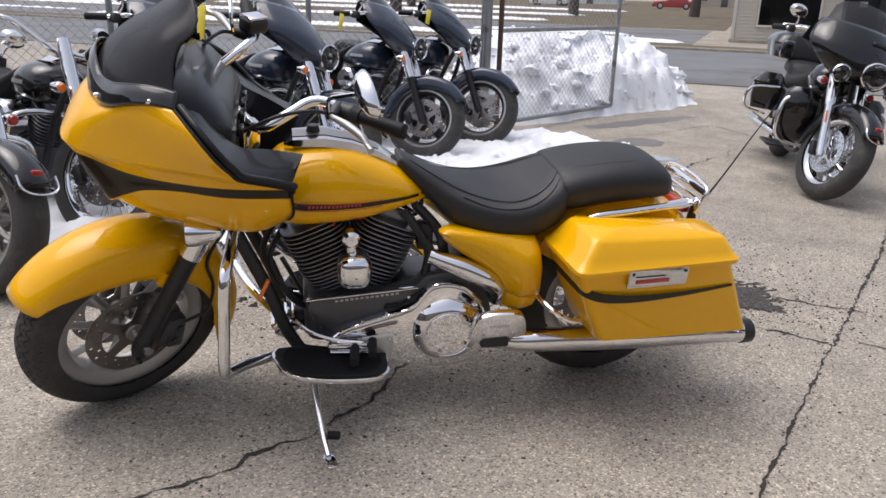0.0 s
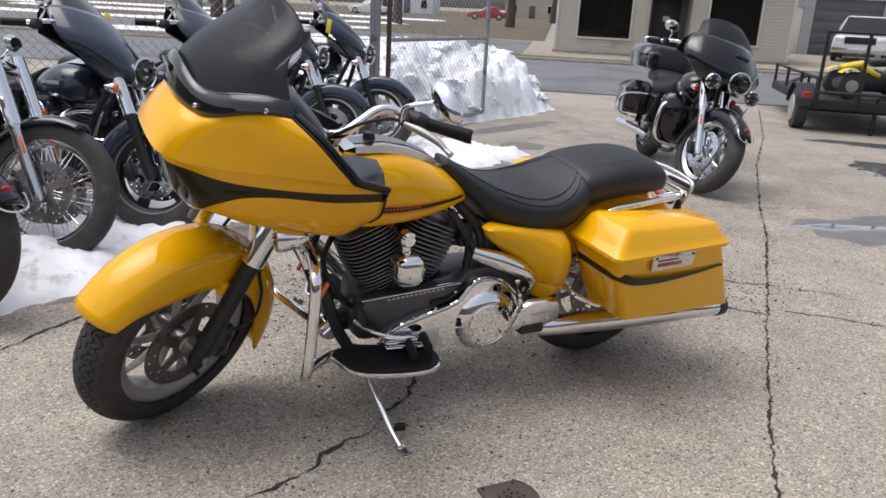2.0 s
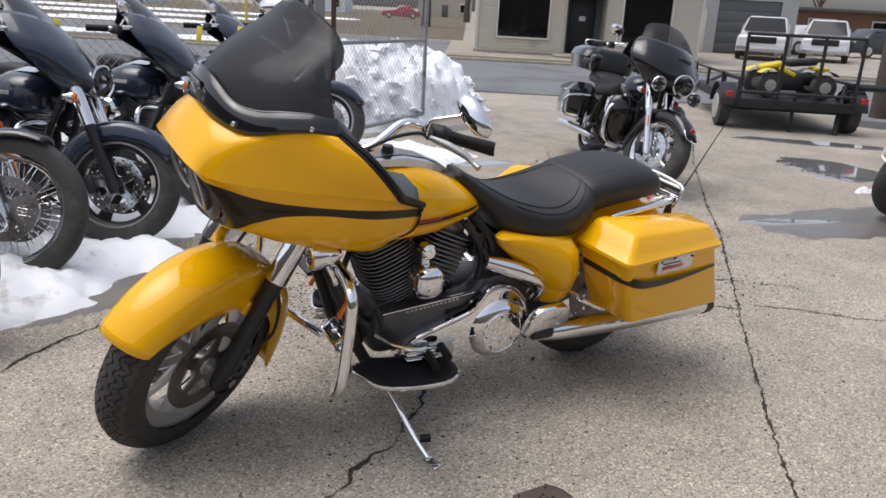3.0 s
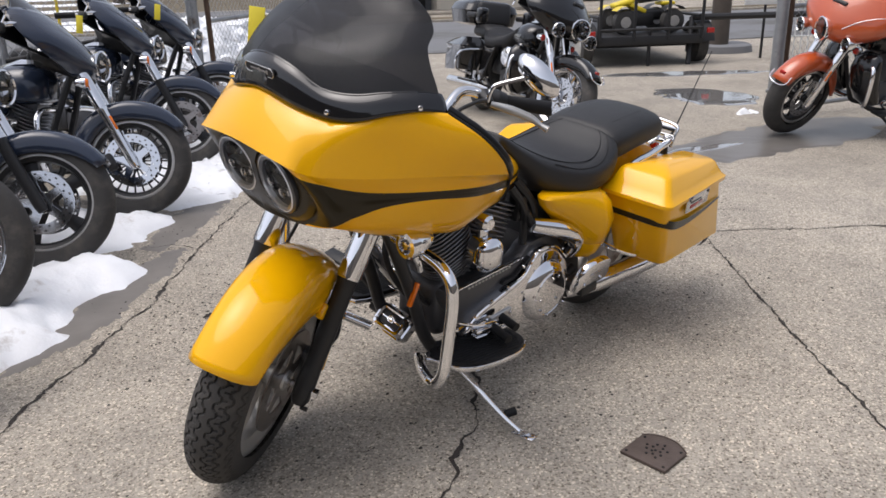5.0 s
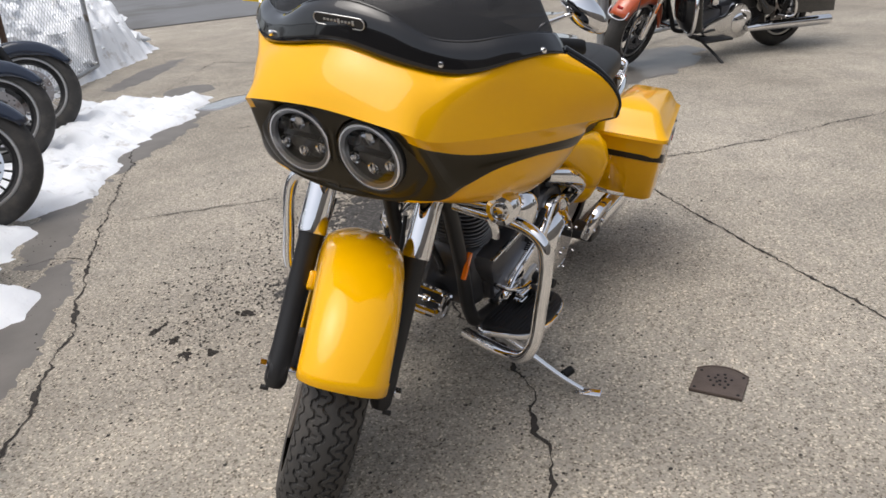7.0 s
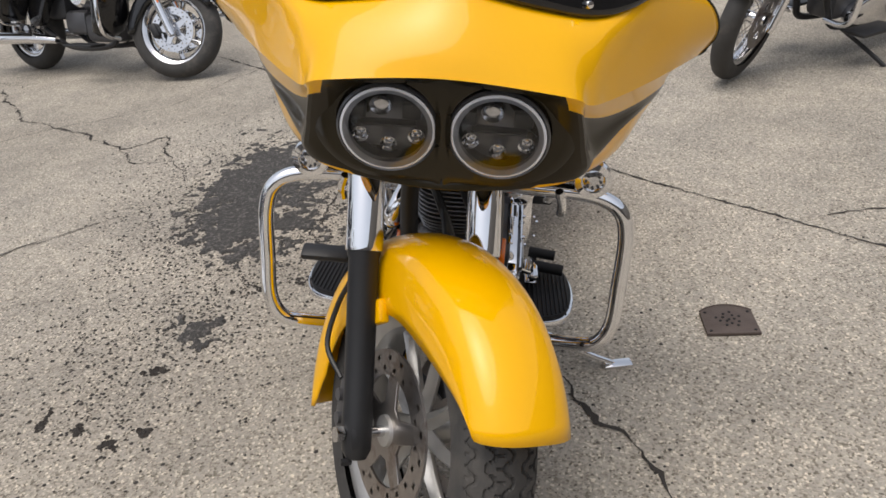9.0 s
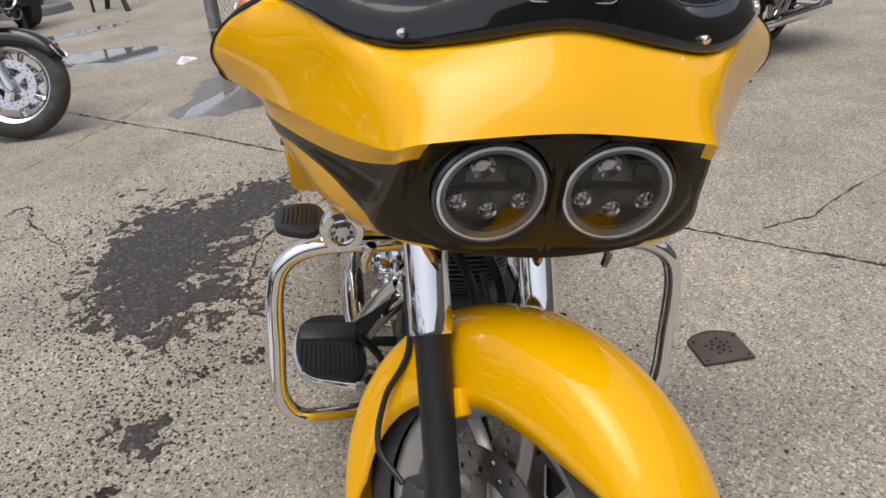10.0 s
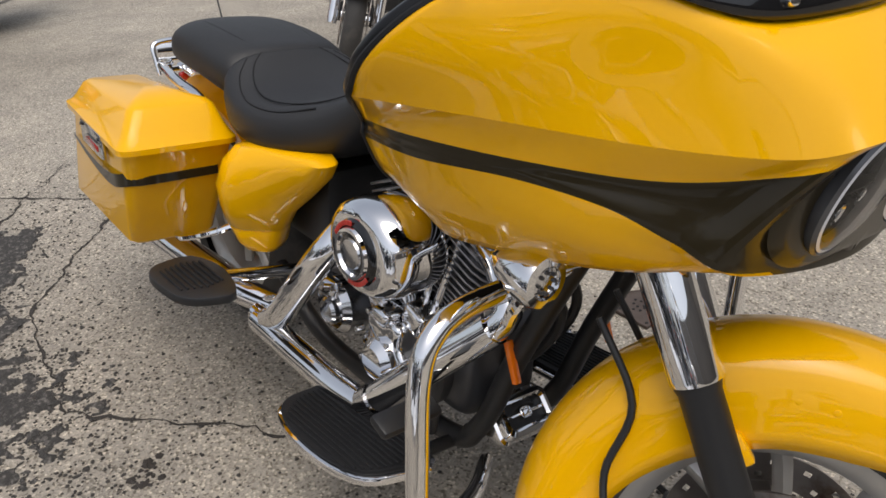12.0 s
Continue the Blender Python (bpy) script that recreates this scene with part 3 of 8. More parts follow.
# smoked screen with its gloss foot and flared lip
SC = [
    [(-0.472, 0.352, 1.085), (-0.515, 0.332, 1.090), (-0.570, 0.294, 1.080), (-0.614, 0.250, 1.064), (-0.648, 0.19, 1.058), (-0.680, 0.10, 1.074), (-0.692, 0.0, 1.094)],
    [(-0.462, 0.332, 1.125), (-0.512, 0.308, 1.134), (-0.566, 0.266, 1.134), (-0.608, 0.215, 1.130), (-0.640, 0.155, 1.132), (-0.662, 0.08, 1.145), (-0.668, 0.0, 1.152)],
    [(-0.462, 0.308, 1.165), (-0.504, 0.282, 1.178), (-0.545, 0.240, 1.184), (-0.578, 0.190, 1.186), (-0.603, 0.135, 1.190), (-0.618, 0.065, 1.196), (-0.622, 0.0, 1.199)],
    [(-0.450, 0.280, 1.205), (-0.480, 0.258, 1.218), (-0.505, 0.220, 1.228), (-0.525, 0.172, 1.232), (-0.540, 0.120, 1.236), (-0.550, 0.06, 1.239), (-0.553, 0.0, 1.240)],
    [(-0.418, 0.262, 1.234), (-0.437, 0.236, 1.253), (-0.455, 0.196, 1.266), (-0.467, 0.152, 1.275), (-0.475, 0.105, 1.280), (-0.481, 0.05, 1.283), (-0.483, 0.0, 1.284)],
    [(-0.404, 0.236, 1.262), (-0.408, 0.208, 1.287), (-0.418, 0.176, 1.308), (-0.428, 0.135, 1.322), (-0.434, 0.090, 1.332), (-0.438, 0.045, 1.338), (-0.440, 0.0, 1.340)],
]
screen = solid(part("windscreen", skin(sheet(SC, 5, 6), False), SMOKE, bike, "dark smoked windscreen"), 0.004, 0)
FOOT = [
    [(-0.461, 0.366, 1.080), (-0.515, 0.346, 1.087), (-0.574, 0.306, 1.077), (-0.620, 0.261, 1.060), (-0.656, 0.203, 1.052), (-0.694, 0.118, 1.067), (-0.708, 0.0, 1.087)],
    [(-0.456, 0.352, 1.100), (-0.512, 0.331, 1.108), (-0.574, 0.292, 1.102), (-0.620, 0.244, 1.090), (-0.658, 0.180, 1.094), (-0.688, 0.095, 1.126), (-0.698, 0.0, 1.140)],
    [(-0.455, 0.338, 1.115), (-0.508, 0.316, 1.122), (-0.568, 0.276, 1.118), (-0.612, 0.226, 1.108), (-0.648, 0.160, 1.112), (-0.672, 0.086, 1.148), (-0.680, 0.0, 1.163)],
]
solid(part("screen_foot", skin(sheet(FOOT, 4, 6), False), SCREENFOOT, screen, "gloss black screen foot"), 0.004, 1)
part("foot_bead", tube([(x - 0.003, y, z + 0.001) for x, y, z in [tuple(p) for p in spline(whole(FOOT[2]), 3)]], 0.003, 6, 1), SCREENFOOT, screen)
BADGE = pose(-0.7045, 0, 1.1285, 0, -13, 0)
pill = [(sy * 0.046 + 0.011 * math.cos(q), 0.011 * math.sin(q)) for sy, q0 in ((1, -90), (-1, 90)) for q in (radians(q0 + 20 * i) for i in range(10))]
part("badge", moved(moved(plate(pill, -0.0025, 0.002, 0.001, 1), pose(0, 0, 0, 0, 0, 90)), BADGE), SATIN, screen, "black pill-shaped badge")
part("badge_rim", moved(tube([(-0.003, y, z) for y, z in pill], 0.0010, 6, 1, True, True), BADGE), SILVER, screen, "silver badge rim")
for i in range(9):
    part("badge_mark", moved(box(0.002, 0.005, 0.004 + 0.005 * (i in (0, 4)), (-0.003, -0.032 + 0.008 * i, 0), 0.0006), BADGE), SILVER, screen)
for y, x, z in ((-0.338, -0.517, 1.094), (-0.196, -0.660, 1.070), (0.196, -0.660, 1.070), (0.338, -0.517, 1.094)):
    n_out = Vector((x + 0.3, y * 0.9, 0.05)).normalized()
    part("screen_screw", moved(lathe([(0, -0.004), (0.0065, -0.004), (0.0065, 0.002), (0.005, 0.005), (0, 0.006)], 14, "Z"), Matrix.Translation((x, y, z)) @ n_out.to_track_quat("Z", "Y").to_matrix().to_4x4() @ pose(0, 0, 0.004)), CHROME, screen)

# twin headlamps
for s in (-1, 1):
    hm = pose(-0.697, s * 0.085, 0.888, 0, -14, s * 3)
    lamp = part("headlamp", moved(lathe([(0.0, 0.02), (0.070, 0.02), (0.076, -0.012), (0.078, -0.026), (0.075, -0.030), (0.071, -0.026), (0.060, 0.004), (0.0, 0.012)], 44, "X"), hm), LAMPIN, bike, "round LED headlamp with a pale halo ring")
    part("halo_ring", moved(lathe([(0.0600, -0.018), (0.066, -0.027), (0.0725, -0.0295), (0.0690, -0.0312), (0.0605, -0.027), (0.0600, -0.018)], 44, "X"), hm), LENSWHITE, lamp, "pale halo ring")
    part("lens", moved(lathe([(0.071, -0.029), (0.060, -0.036), (0.035, -0.042), (0.0, -0.044)], 36, "X"), hm), LENS, lamp, "clear lens")
    for dy, dz, r in ((-0.043, -0.016, 0.0135), (0.0, -0.031, 0.0135), (0.043, -0.016, 0.0135)):
        part("led_projector", moved(lathe([(0.0, -0.008), (r * 0.35, -0.016), (r * 0.6, -0.012), (r * 0.75, -0.022), (r, -0.024), (r, -0.004), (0, -0.004)], 18, "X"), hm @ pose(0.004, dy, dz)), CHROME, lamp)
    part("reflector_bowl", moved(lathe([(0.0, 0.004), (0.012, 0.0), (0.017, -0.010), (0.019, 0.004), (0, 0.008)], 24, "X"), hm @ pose(0, 0.012, 0.030)), CHROME_D, lamp)
    part("reflector_shelf", moved(merged(box(0.018, 0.085, 0.004, (-0.015, 0, 0.004), 0.001), box(0.016, 0.03, 0.026, (-0.012, -0.035, 0.025), 0.004), box(0.016, 0.022, 0.024, (-0.012, 0.045, 0.022), 0.004)), hm), SATIN, lamp)
RIMLINE = spline([(0, 0, 0.972), (0, 0.10, 0.968), (0, 0.165, 0.953), (0, 0.203, 0.898), (0, 0.190, 0.835), (0, 0.128, 0.795), (0, 0, 0.788)], 8)


def mask_x(y, z):
    return -0.726 - 0.25 * (z - 0.886) + 0.9 * max(0, abs(y) - 0.06) ** 2


def lamp_mask(s):
    """Half of the glossy panel round the lamps: from the lamp's hole out to the rim line and the middle."""
    rows = [[], [], [], [], []]
    cy, cz = 0.085, 0.886
    poly = [(p.y, p.z) for p in RIMLINE]
    poly = poly + [(0.0, 0.788 + (0.972 - 0.788) * i / 8) for i in range(1, 8)]
    for i in range(72):
        a = 2 * math.pi * i / 72
        dy, dz = math.cos(a), math.sin(a)
        best = 9.0
        for (y0, z0), (y1, z1) in zip(poly, poly[1:] + poly[:1]):
            ey, ez = y1 - y0, z1 - z0
            den = dy * ez - dz * ey
            if abs(den) < 1e-9:
                continue
            t = ((y0 - cy) * ez - (z0 - cz) * ey) / den
            u = ((y0 - cy) * dz - (z0 - cz) * dy) / den
            if t > 0 and -1e-6 <= u <= 1 + 1e-6:
                best = min(best, t)
        for k, r in enumerate((0.0765, 0.0785, (0.0785 + best) / 2, best - 0.012, best)):
            y, z = cy + r * dy, cz + r * dz
            rows[k].append((mask_x(y, z) + ((0.035, 0.0, 0.0, 0.0, 0.006)[k] if k == 0 or abs(y) > 0.012 else 0.0), s * y, z))
    return skin([r for r in rows], True, False)


mask = merged(lamp_mask(-1), lamp_mask(1))
bmesh.ops.remove_doubles(mask, verts=mask.verts, dist=0.0008)
bmesh.ops.recalc_face_normals(mask, faces=mask.faces)
part("headlamp_surround", mask, BAND, bike, "glossy dark headlamp surround", 50)

# front turn signals on short stalks
for s in (-1, 1):
    sg = part("turn_signal", moved(lathe([(0.0, 0.062), (0.012, 0.058), (0.026, 0.035), (0.036, 0.0), (0.037, -0.022), (0.034, -0.030), (0.023, -0.032), (0.021, -0.022), (0.0, -0.020)], 30, "X"), pose(-0.445, s * 0.268, 0.722)), CHROME, bike, "chrome bullet turn signal")
    part("signal_lens", moved(lathe([(0.0225, -0.026), (0.016, -0.029), (0, -0.031)], 24, "X"), pose(-0.445, s * 0.268, 0.722)), CHROME_D, sg)
    for i in range(8):
        part("signal_led", moved(lathe([(0, -0.034), (0.0025, -0.033), (0.003, -0.028), (0, -0.028)], 8, "X"), pose(-0.445, s * 0.268 + 0.014 * math.cos(i * 0.785), 0.722 + 0.014 * math.sin(i * 0.785))), ENGINE, sg)
    part("stalk", tube([(-0.43, s * 0.25, 0.71), (-0.41, s * 0.20, 0.70), (-0.42, s * 0.12, 0.70)], 0.013, 10), CHROME, sg)

# crash bar, one loop a side
for s in (-1, 1):
    cb = part("crash_bar", tube([(-0.36, s * 0.05, 0.655), (-0.365, s * 0.16, 0.655), (-0.372, s * 0.29 + 0.012, 0.652), (-0.380, s * 0.352 + 0.012, 0.628), (-0.386, s * 0.374 + 0.012, 0.572), (-0.392, s * 0.376 + 0.012, 0.46), (-0.398, s * 0.374 + 0.012, 0.366), (-0.398, s * 0.350 + 0.012, 0.316), (-0.385, s * 0.31 + 0.010, 0.298), (-0.335, s * 0.22, 0.268), (-0.25, s * 0.115, 0.222)], 0.0165, 18, 8), CHROME, bike, "chrome engine guard loop")
    part("clamp", tube([(-0.40, s * 0.215, 0.665), (-0.385, s * 0.225, 0.63), (-0.375, s * 0.225, 0.605)], 0.009, 8), CHROME, cb)

# tank
def tank_ring(x, top, bot, w, k=28):
    mid, h = (top + bot) / 2 - 0.02, (top - bot) / 2
    ring = []
    for i in range(k):
        a = 2 * math.pi * i / k
        c, s = math.cos(a), math.sin(a)
        y = w * math.copysign(abs(c) ** 0.8, c)
        z = mid + (h + 0.02 if s > 0 else h - 0.02) * math.copysign(abs(s) ** (0.85 if s > 0 else 0.55), s)
        ring.append((x, y, z))
    return ring


TANK = [(-0.275, 0.80, 0.69, 0.05), (-0.265, 0.825, 0.675, 0.09), (-0.235, 0.855, 0.662, 0.135), (-0.17, 0.878, 0.655, 0.162), (-0.08, 0.884, 0.660, 0.165), (0.0, 0.868, 0.667, 0.152), (0.08, 0.832, 0.682, 0.124), (0.14, 0.798, 0.698, 0.098), (0.19, 0.765, 0.713, 0.066), (0.215, 0.745, 0.722, 0.03)]


def lofted(stations, fn, n=4):
    return [fn(*p) for p in (tuple(q) for q in _steps(stations, n))]


def _steps(st, n):
    out = []
    k = len(st)
    for i in range(k - 1):
        p0, p1, p2, p3 = (np.array(st[max(0, min(k - 1, i + j - 1))]) for j in range(4))
        for s in range(n):
            t = s / n
            out.append(0.5 * (2 * p1 + (p2 - p0) * t + (2 * p0 - 5 * p1 + 4 * p2 - p3) * t * t + (3 * p1 - p0 - 3 * p2 + p3) * t ** 3))
    out.append(np.array(st[-1]))
    return out


tank = part("fuel_tank", skin(lofted(TANK, tank_ring)), YELLOW, bike, "yellow teardrop fuel tank")


def tank_side(x, z):
    xs = [t[0] for t in TANK]
    top, bot, w = (np.interp(x, xs, [t[i] for t in TANK]) for i in (1, 2, 3))
    mid, h = (top + bot) / 2 - 0.02, (top - bot) / 2
    s = abs(z - mid) / (h + 0.02 if z > mid else h - 0.02)
    s = min(0.98, s) ** (1 / (0.85 if z > mid else 0.55))
    return w * (1 - s * s) ** 0.4


def tank_band(s, x0, x1, z0, z1, h0, h1, out):
    rows = []
    for v in (-1, -0.3, 0.3, 1):
        row = []
        for i in range(15):
            u = i / 14
            x, z = x0 + (x1 - x0) * u, z0 + (z1 - z0) * u + v * (h0 + (h1 - h0) * u) / 2
            row.append((x, s * (tank_side(x, z) + out), z))
        rows.append(row)
    return skin(rows, False)


for s in (-1, 1):
    part("tank_stripe", tank_band(s, -0.225, 0.195, 0.742, 0.735, 0.022, 0.008, 0.0035), BAND, tank, "dark stripe edged in red")
    part("stripe_edge", tank_band(s, -0.19, 0.06, 0.7535, 0.746, 0.0025, 0.0025, 0.0080), REDLINE, tank)
    part("stripe_edge", tank_band(s, -0.19, 0.06, 0.7305, 0.729, 0.0025, 0.0025, 0.0080), REDLINE, tank)
    for i in range(14):
        part("lettering_bar", tank_band(s, -0.155 + 0.011 * i, -0.148 + 0.011 * i, 0.742, 0.742, 0.008, 0.008, 0.0060), REDLINE, tank)
part("fuel_cap", moved(lathe([(0, 0.012), (0.022, 0.010), (0.03, 0.0), (0.03, -0.01), (0, -0.01)], 24, "Z"), pose(-0.09, 0.06, 0.878)), CHROME, tank)
CONSOLE = [(-0.215, 0.880, 0.030, 0.004), (-0.19, 0.884, 0.058, 0.020), (-0.10, 0.884, 0.064, 0.026), (-0.02, 0.870, 0.056, 0.024), (0.06, 0.843, 0.047, 0.019), (0.13, 0.806, 0.034, 0.010)]
con = part("console", skin([[(x, -w, z), (x, -w * 0.94, z + h * 0.9), (x, -w * 0.6, z + h), (x, w * 0.6, z + h), (x, w * 0.94, z + h * 0.9), (x, w, z), (x, w * 0.6, z - 0.03), (x, -w * 0.6, z - 0.03)] for x, z, w, h in CONSOLE]), CHROME_D, tank, "chrome tank console", 25)
part("console_insert", skin([[(x, -w * 0.55, z + h + 0.002), (x, w * 0.55, z + h + 0.002)] for x, z, w, h in CONSOLE[1:5]], False), STEEL, con, "engraved metal insert")
part("ignition_switch", moved(lathe([(0, 0.02), (0.016, 0.018), (0.02, 0), (0, 0)], 18, "Z"), pose(-0.13, 0, 0.912)), SATIN, con)


# seat
def seat_ring(x, top, bot, w, dip, k=28):
    ring = []
    for i in range(k):
        a = 2 * math.pi * i / k
        c, s = math.cos(a), math.sin(a)
        y = w * math.copysign(abs(c) ** 0.72, c)
        mid = (top + bot) / 2
        z = mid + (top - bot) / 2 * math.copysign(abs(s) ** 0.72, s)
        if s > 0:
            z -= dip * (1 - (y / w) ** 2) * s if w > 0.02 else 0
        ring.append((x, y, z))
    return ring


SEAT_F = [(0.115, 0.845, 0.825, 0.03, 0.0), (0.13, 0.845, 0.79, 0.058, 0.0), (0.20, 0.806, 0.715, 0.092, 0.0), (0.27, 0.774, 0.640, 0.130, 0.002), (0.35, 0.756, 0.612, 0.172, 0.014), (0.43, 0.750, 0.602, 0.198, 0.024), (0.51, 0.762, 0.603, 0.202, 0.024), (0.57, 0.784, 0.612, 0.190, 0.014), (0.610, 0.798, 0.640, 0.172, 0.0), (0.625, 0.790, 0.67, 0.15, 0.0)]
SEAT_R = [(0.600, 0.775, 0.70, 0.12, 0.0), (0.612, 0.802, 0.672, 0.155, 0.0), (0.66, 0.818, 0.676, 0.166, 0.003), (0.75, 0.832, 0.686, 0.165, 0.004), (0.85, 0.836, 0.694, 0.160, 0.004), (0.93, 0.826, 0.698, 0.150, 0.002), (0.98, 0.799, 0.700, 0.128, 0.0), (1.003, 0.765, 0.706, 0.085, 0.0), (1.008, 0.74, 0.715, 0.04, 0.0)]
seat = part("seat", skin(lofted(SEAT_F, seat_ring)), LEATHER, bike, "black leather two-up seat")
part("pillion_pad", skin(lofted(SEAT_R, seat_ring)), LEATHER, seat)


def seat_seam(st, xs, frac):
    pts = []
    for x, f in zip(xs, frac):
        col = [np.interp(x, [q[0] for q in st], [q[i] for q in st]) for i in range(5)]
        y = f * col[3]
        c = min(0.999, abs(f)) ** (1 / 0.72)
        s = math.sqrt(1 - c * c)
        pts.append((x, y, (col[1] + col[2]) / 2 + (col[1] - col[2]) / 2 * s ** 0.72 - col[4] * (1 - f * f) * s + 0.001))
    return tube([(x, y, z - 0.0008) for x, y, z in pts], 0.0016, 6, 4)


for s in (-1, 1):
    part("seam", seat_seam(SEAT_F, [0.15, 0.22, 0.30, 0.38, 0.46, 0.53, 0.58, 0.61], [s * f for f in (0.55, 0.62, 0.70, 0.74, 0.76, 0.70, 0.60, 0.45)]), PLASTIC, seat)
    part("seam", seat_seam(SEAT_F, [0.30, 0.38, 0.46, 0.52, 0.57, 0.605], [s * f for f in (0.88, 0.92, 0.92, 0.88, 0.80, 0.66)]), PLASTIC, seat)
    part("seam", seat_seam(SEAT_R, [0.63, 0.70, 0.80, 0.88, 0.94], [s * f for f in (0.5, 0.56, 0.58, 0.56, 0.5)]), PLASTIC, seat)

# side covers
COVER = [(0.640, (0.250, 0.160), (0.375, 0.185), (0.435, 0.198), (0.475, 0.178)), (0.630, (0.232, 0.166), (0.385, 0.198), (0.455, 0.216), (0.512, 0.195)), (0.600, (0.250, 0.160), (0.408, 0.218), (0.470, 0.244), (0.530, 0.214)), (0.545, (0.325, 0.146), (0.430, 0.234), (0.474, 0.260), (0.536, 0.230)), (0.490, (0.388, 0.146), (0.446, 0.224), (0.486, 0.248), (0.540, 0.222)), (0.446, (0.414, 0.152), (0.454, 0.214), (0.494, 0.234), (0.546, 0.208)), (0.442, (0.419, 0.152), (0.455, 0.208), (0.493, 0.226), (0.542, 0.200)), (0.438, (0.420, 0.154), (0.456, 0.211), (0.494, 0.230), (0.544, 0.204)), (0.400, (0.430, 0.158), (0.460, 0.202), (0.492, 0.215), (0.536, 0.192)), (0.384, (0.440, 0.158), (0.462, 0.192), (0.490, 0.200), (0.522, 0.178))]
for s in (-1, 1):
    rings = [[(x, s * y, z - 0.06 * (x - 0.45) * (z > 0.55)) for x, y in rounded([a, b, c, d, (d[0] - 0.01, 0.10), (a[0] + 0.04, 0.10)], 4)] for z, a, b, c, d in COVER]
    part("side_cover", skin(rings), YELLOW, bike, "yellow side cover", 60)

# rear wheel and mudguard
REAR = Vector((0.845, 0, 0.310))
rw = wheel(bike, Matrix.Translation(REAR), 0.310, 0.140, 0.205, "nine", False, False, two_discs=False)
rings = []
for i in range(25):
    a = radians(150 - i * 7.6)
    sec = []
    for s in np.linspace(-1, 1, 15):
        t = abs(s)
        rr, yy = (0.352 - 0.03 * (t / 0.6) ** 2.5, 0.098 * t / 0.6) if t < 0.6 else (0.322 - 0.10 * (t - 0.6) / 0.4, 0.098)
        sec.append((rr * math.cos(a), math.copysign(yy, s), rr * math.sin(a) + 0.06))
    rings.append(sec)
solid(part("rear_mudguard", moved(skin(rings, False), Matrix.Translation(REAR)), YELLOW, bike, "yellow rear mudguard"), 0.004, -1)


# panniers with domed lids
def slab_ring(x0, x1, yi, y0, y1, z0, z1, r=0.035, k=5):
    """A rounded four-corner ring: inner front, outer front, outer rear, inner rear; z runs from z0 at the front to z1 at the rear."""
    cs = [Vector((x0, yi)), Vector((x0 + 0.02, y0)), Vector((x1, y1)), Vector((x1 - 0.01, yi))]
    pts = []
    for i in range(4):
        p, a, b = cs[i], cs[i - 1], cs[(i + 1) % 4]
        u, v = (a - p).normalized(), (b - p).normalized()
        for j in range(k + 1):
            t = j / k
            q = p + u * r * (1 - t) ** 2 + v * r * t ** 2
            pts.append(q)
    return [(q.x, q.y, z0 + (z1 - z0) * (q.x - x0) / (x1 - x0)) for q in pts]


def flipped(ring, s):
    return [(x, y * s, z) for x, y, z in ring]


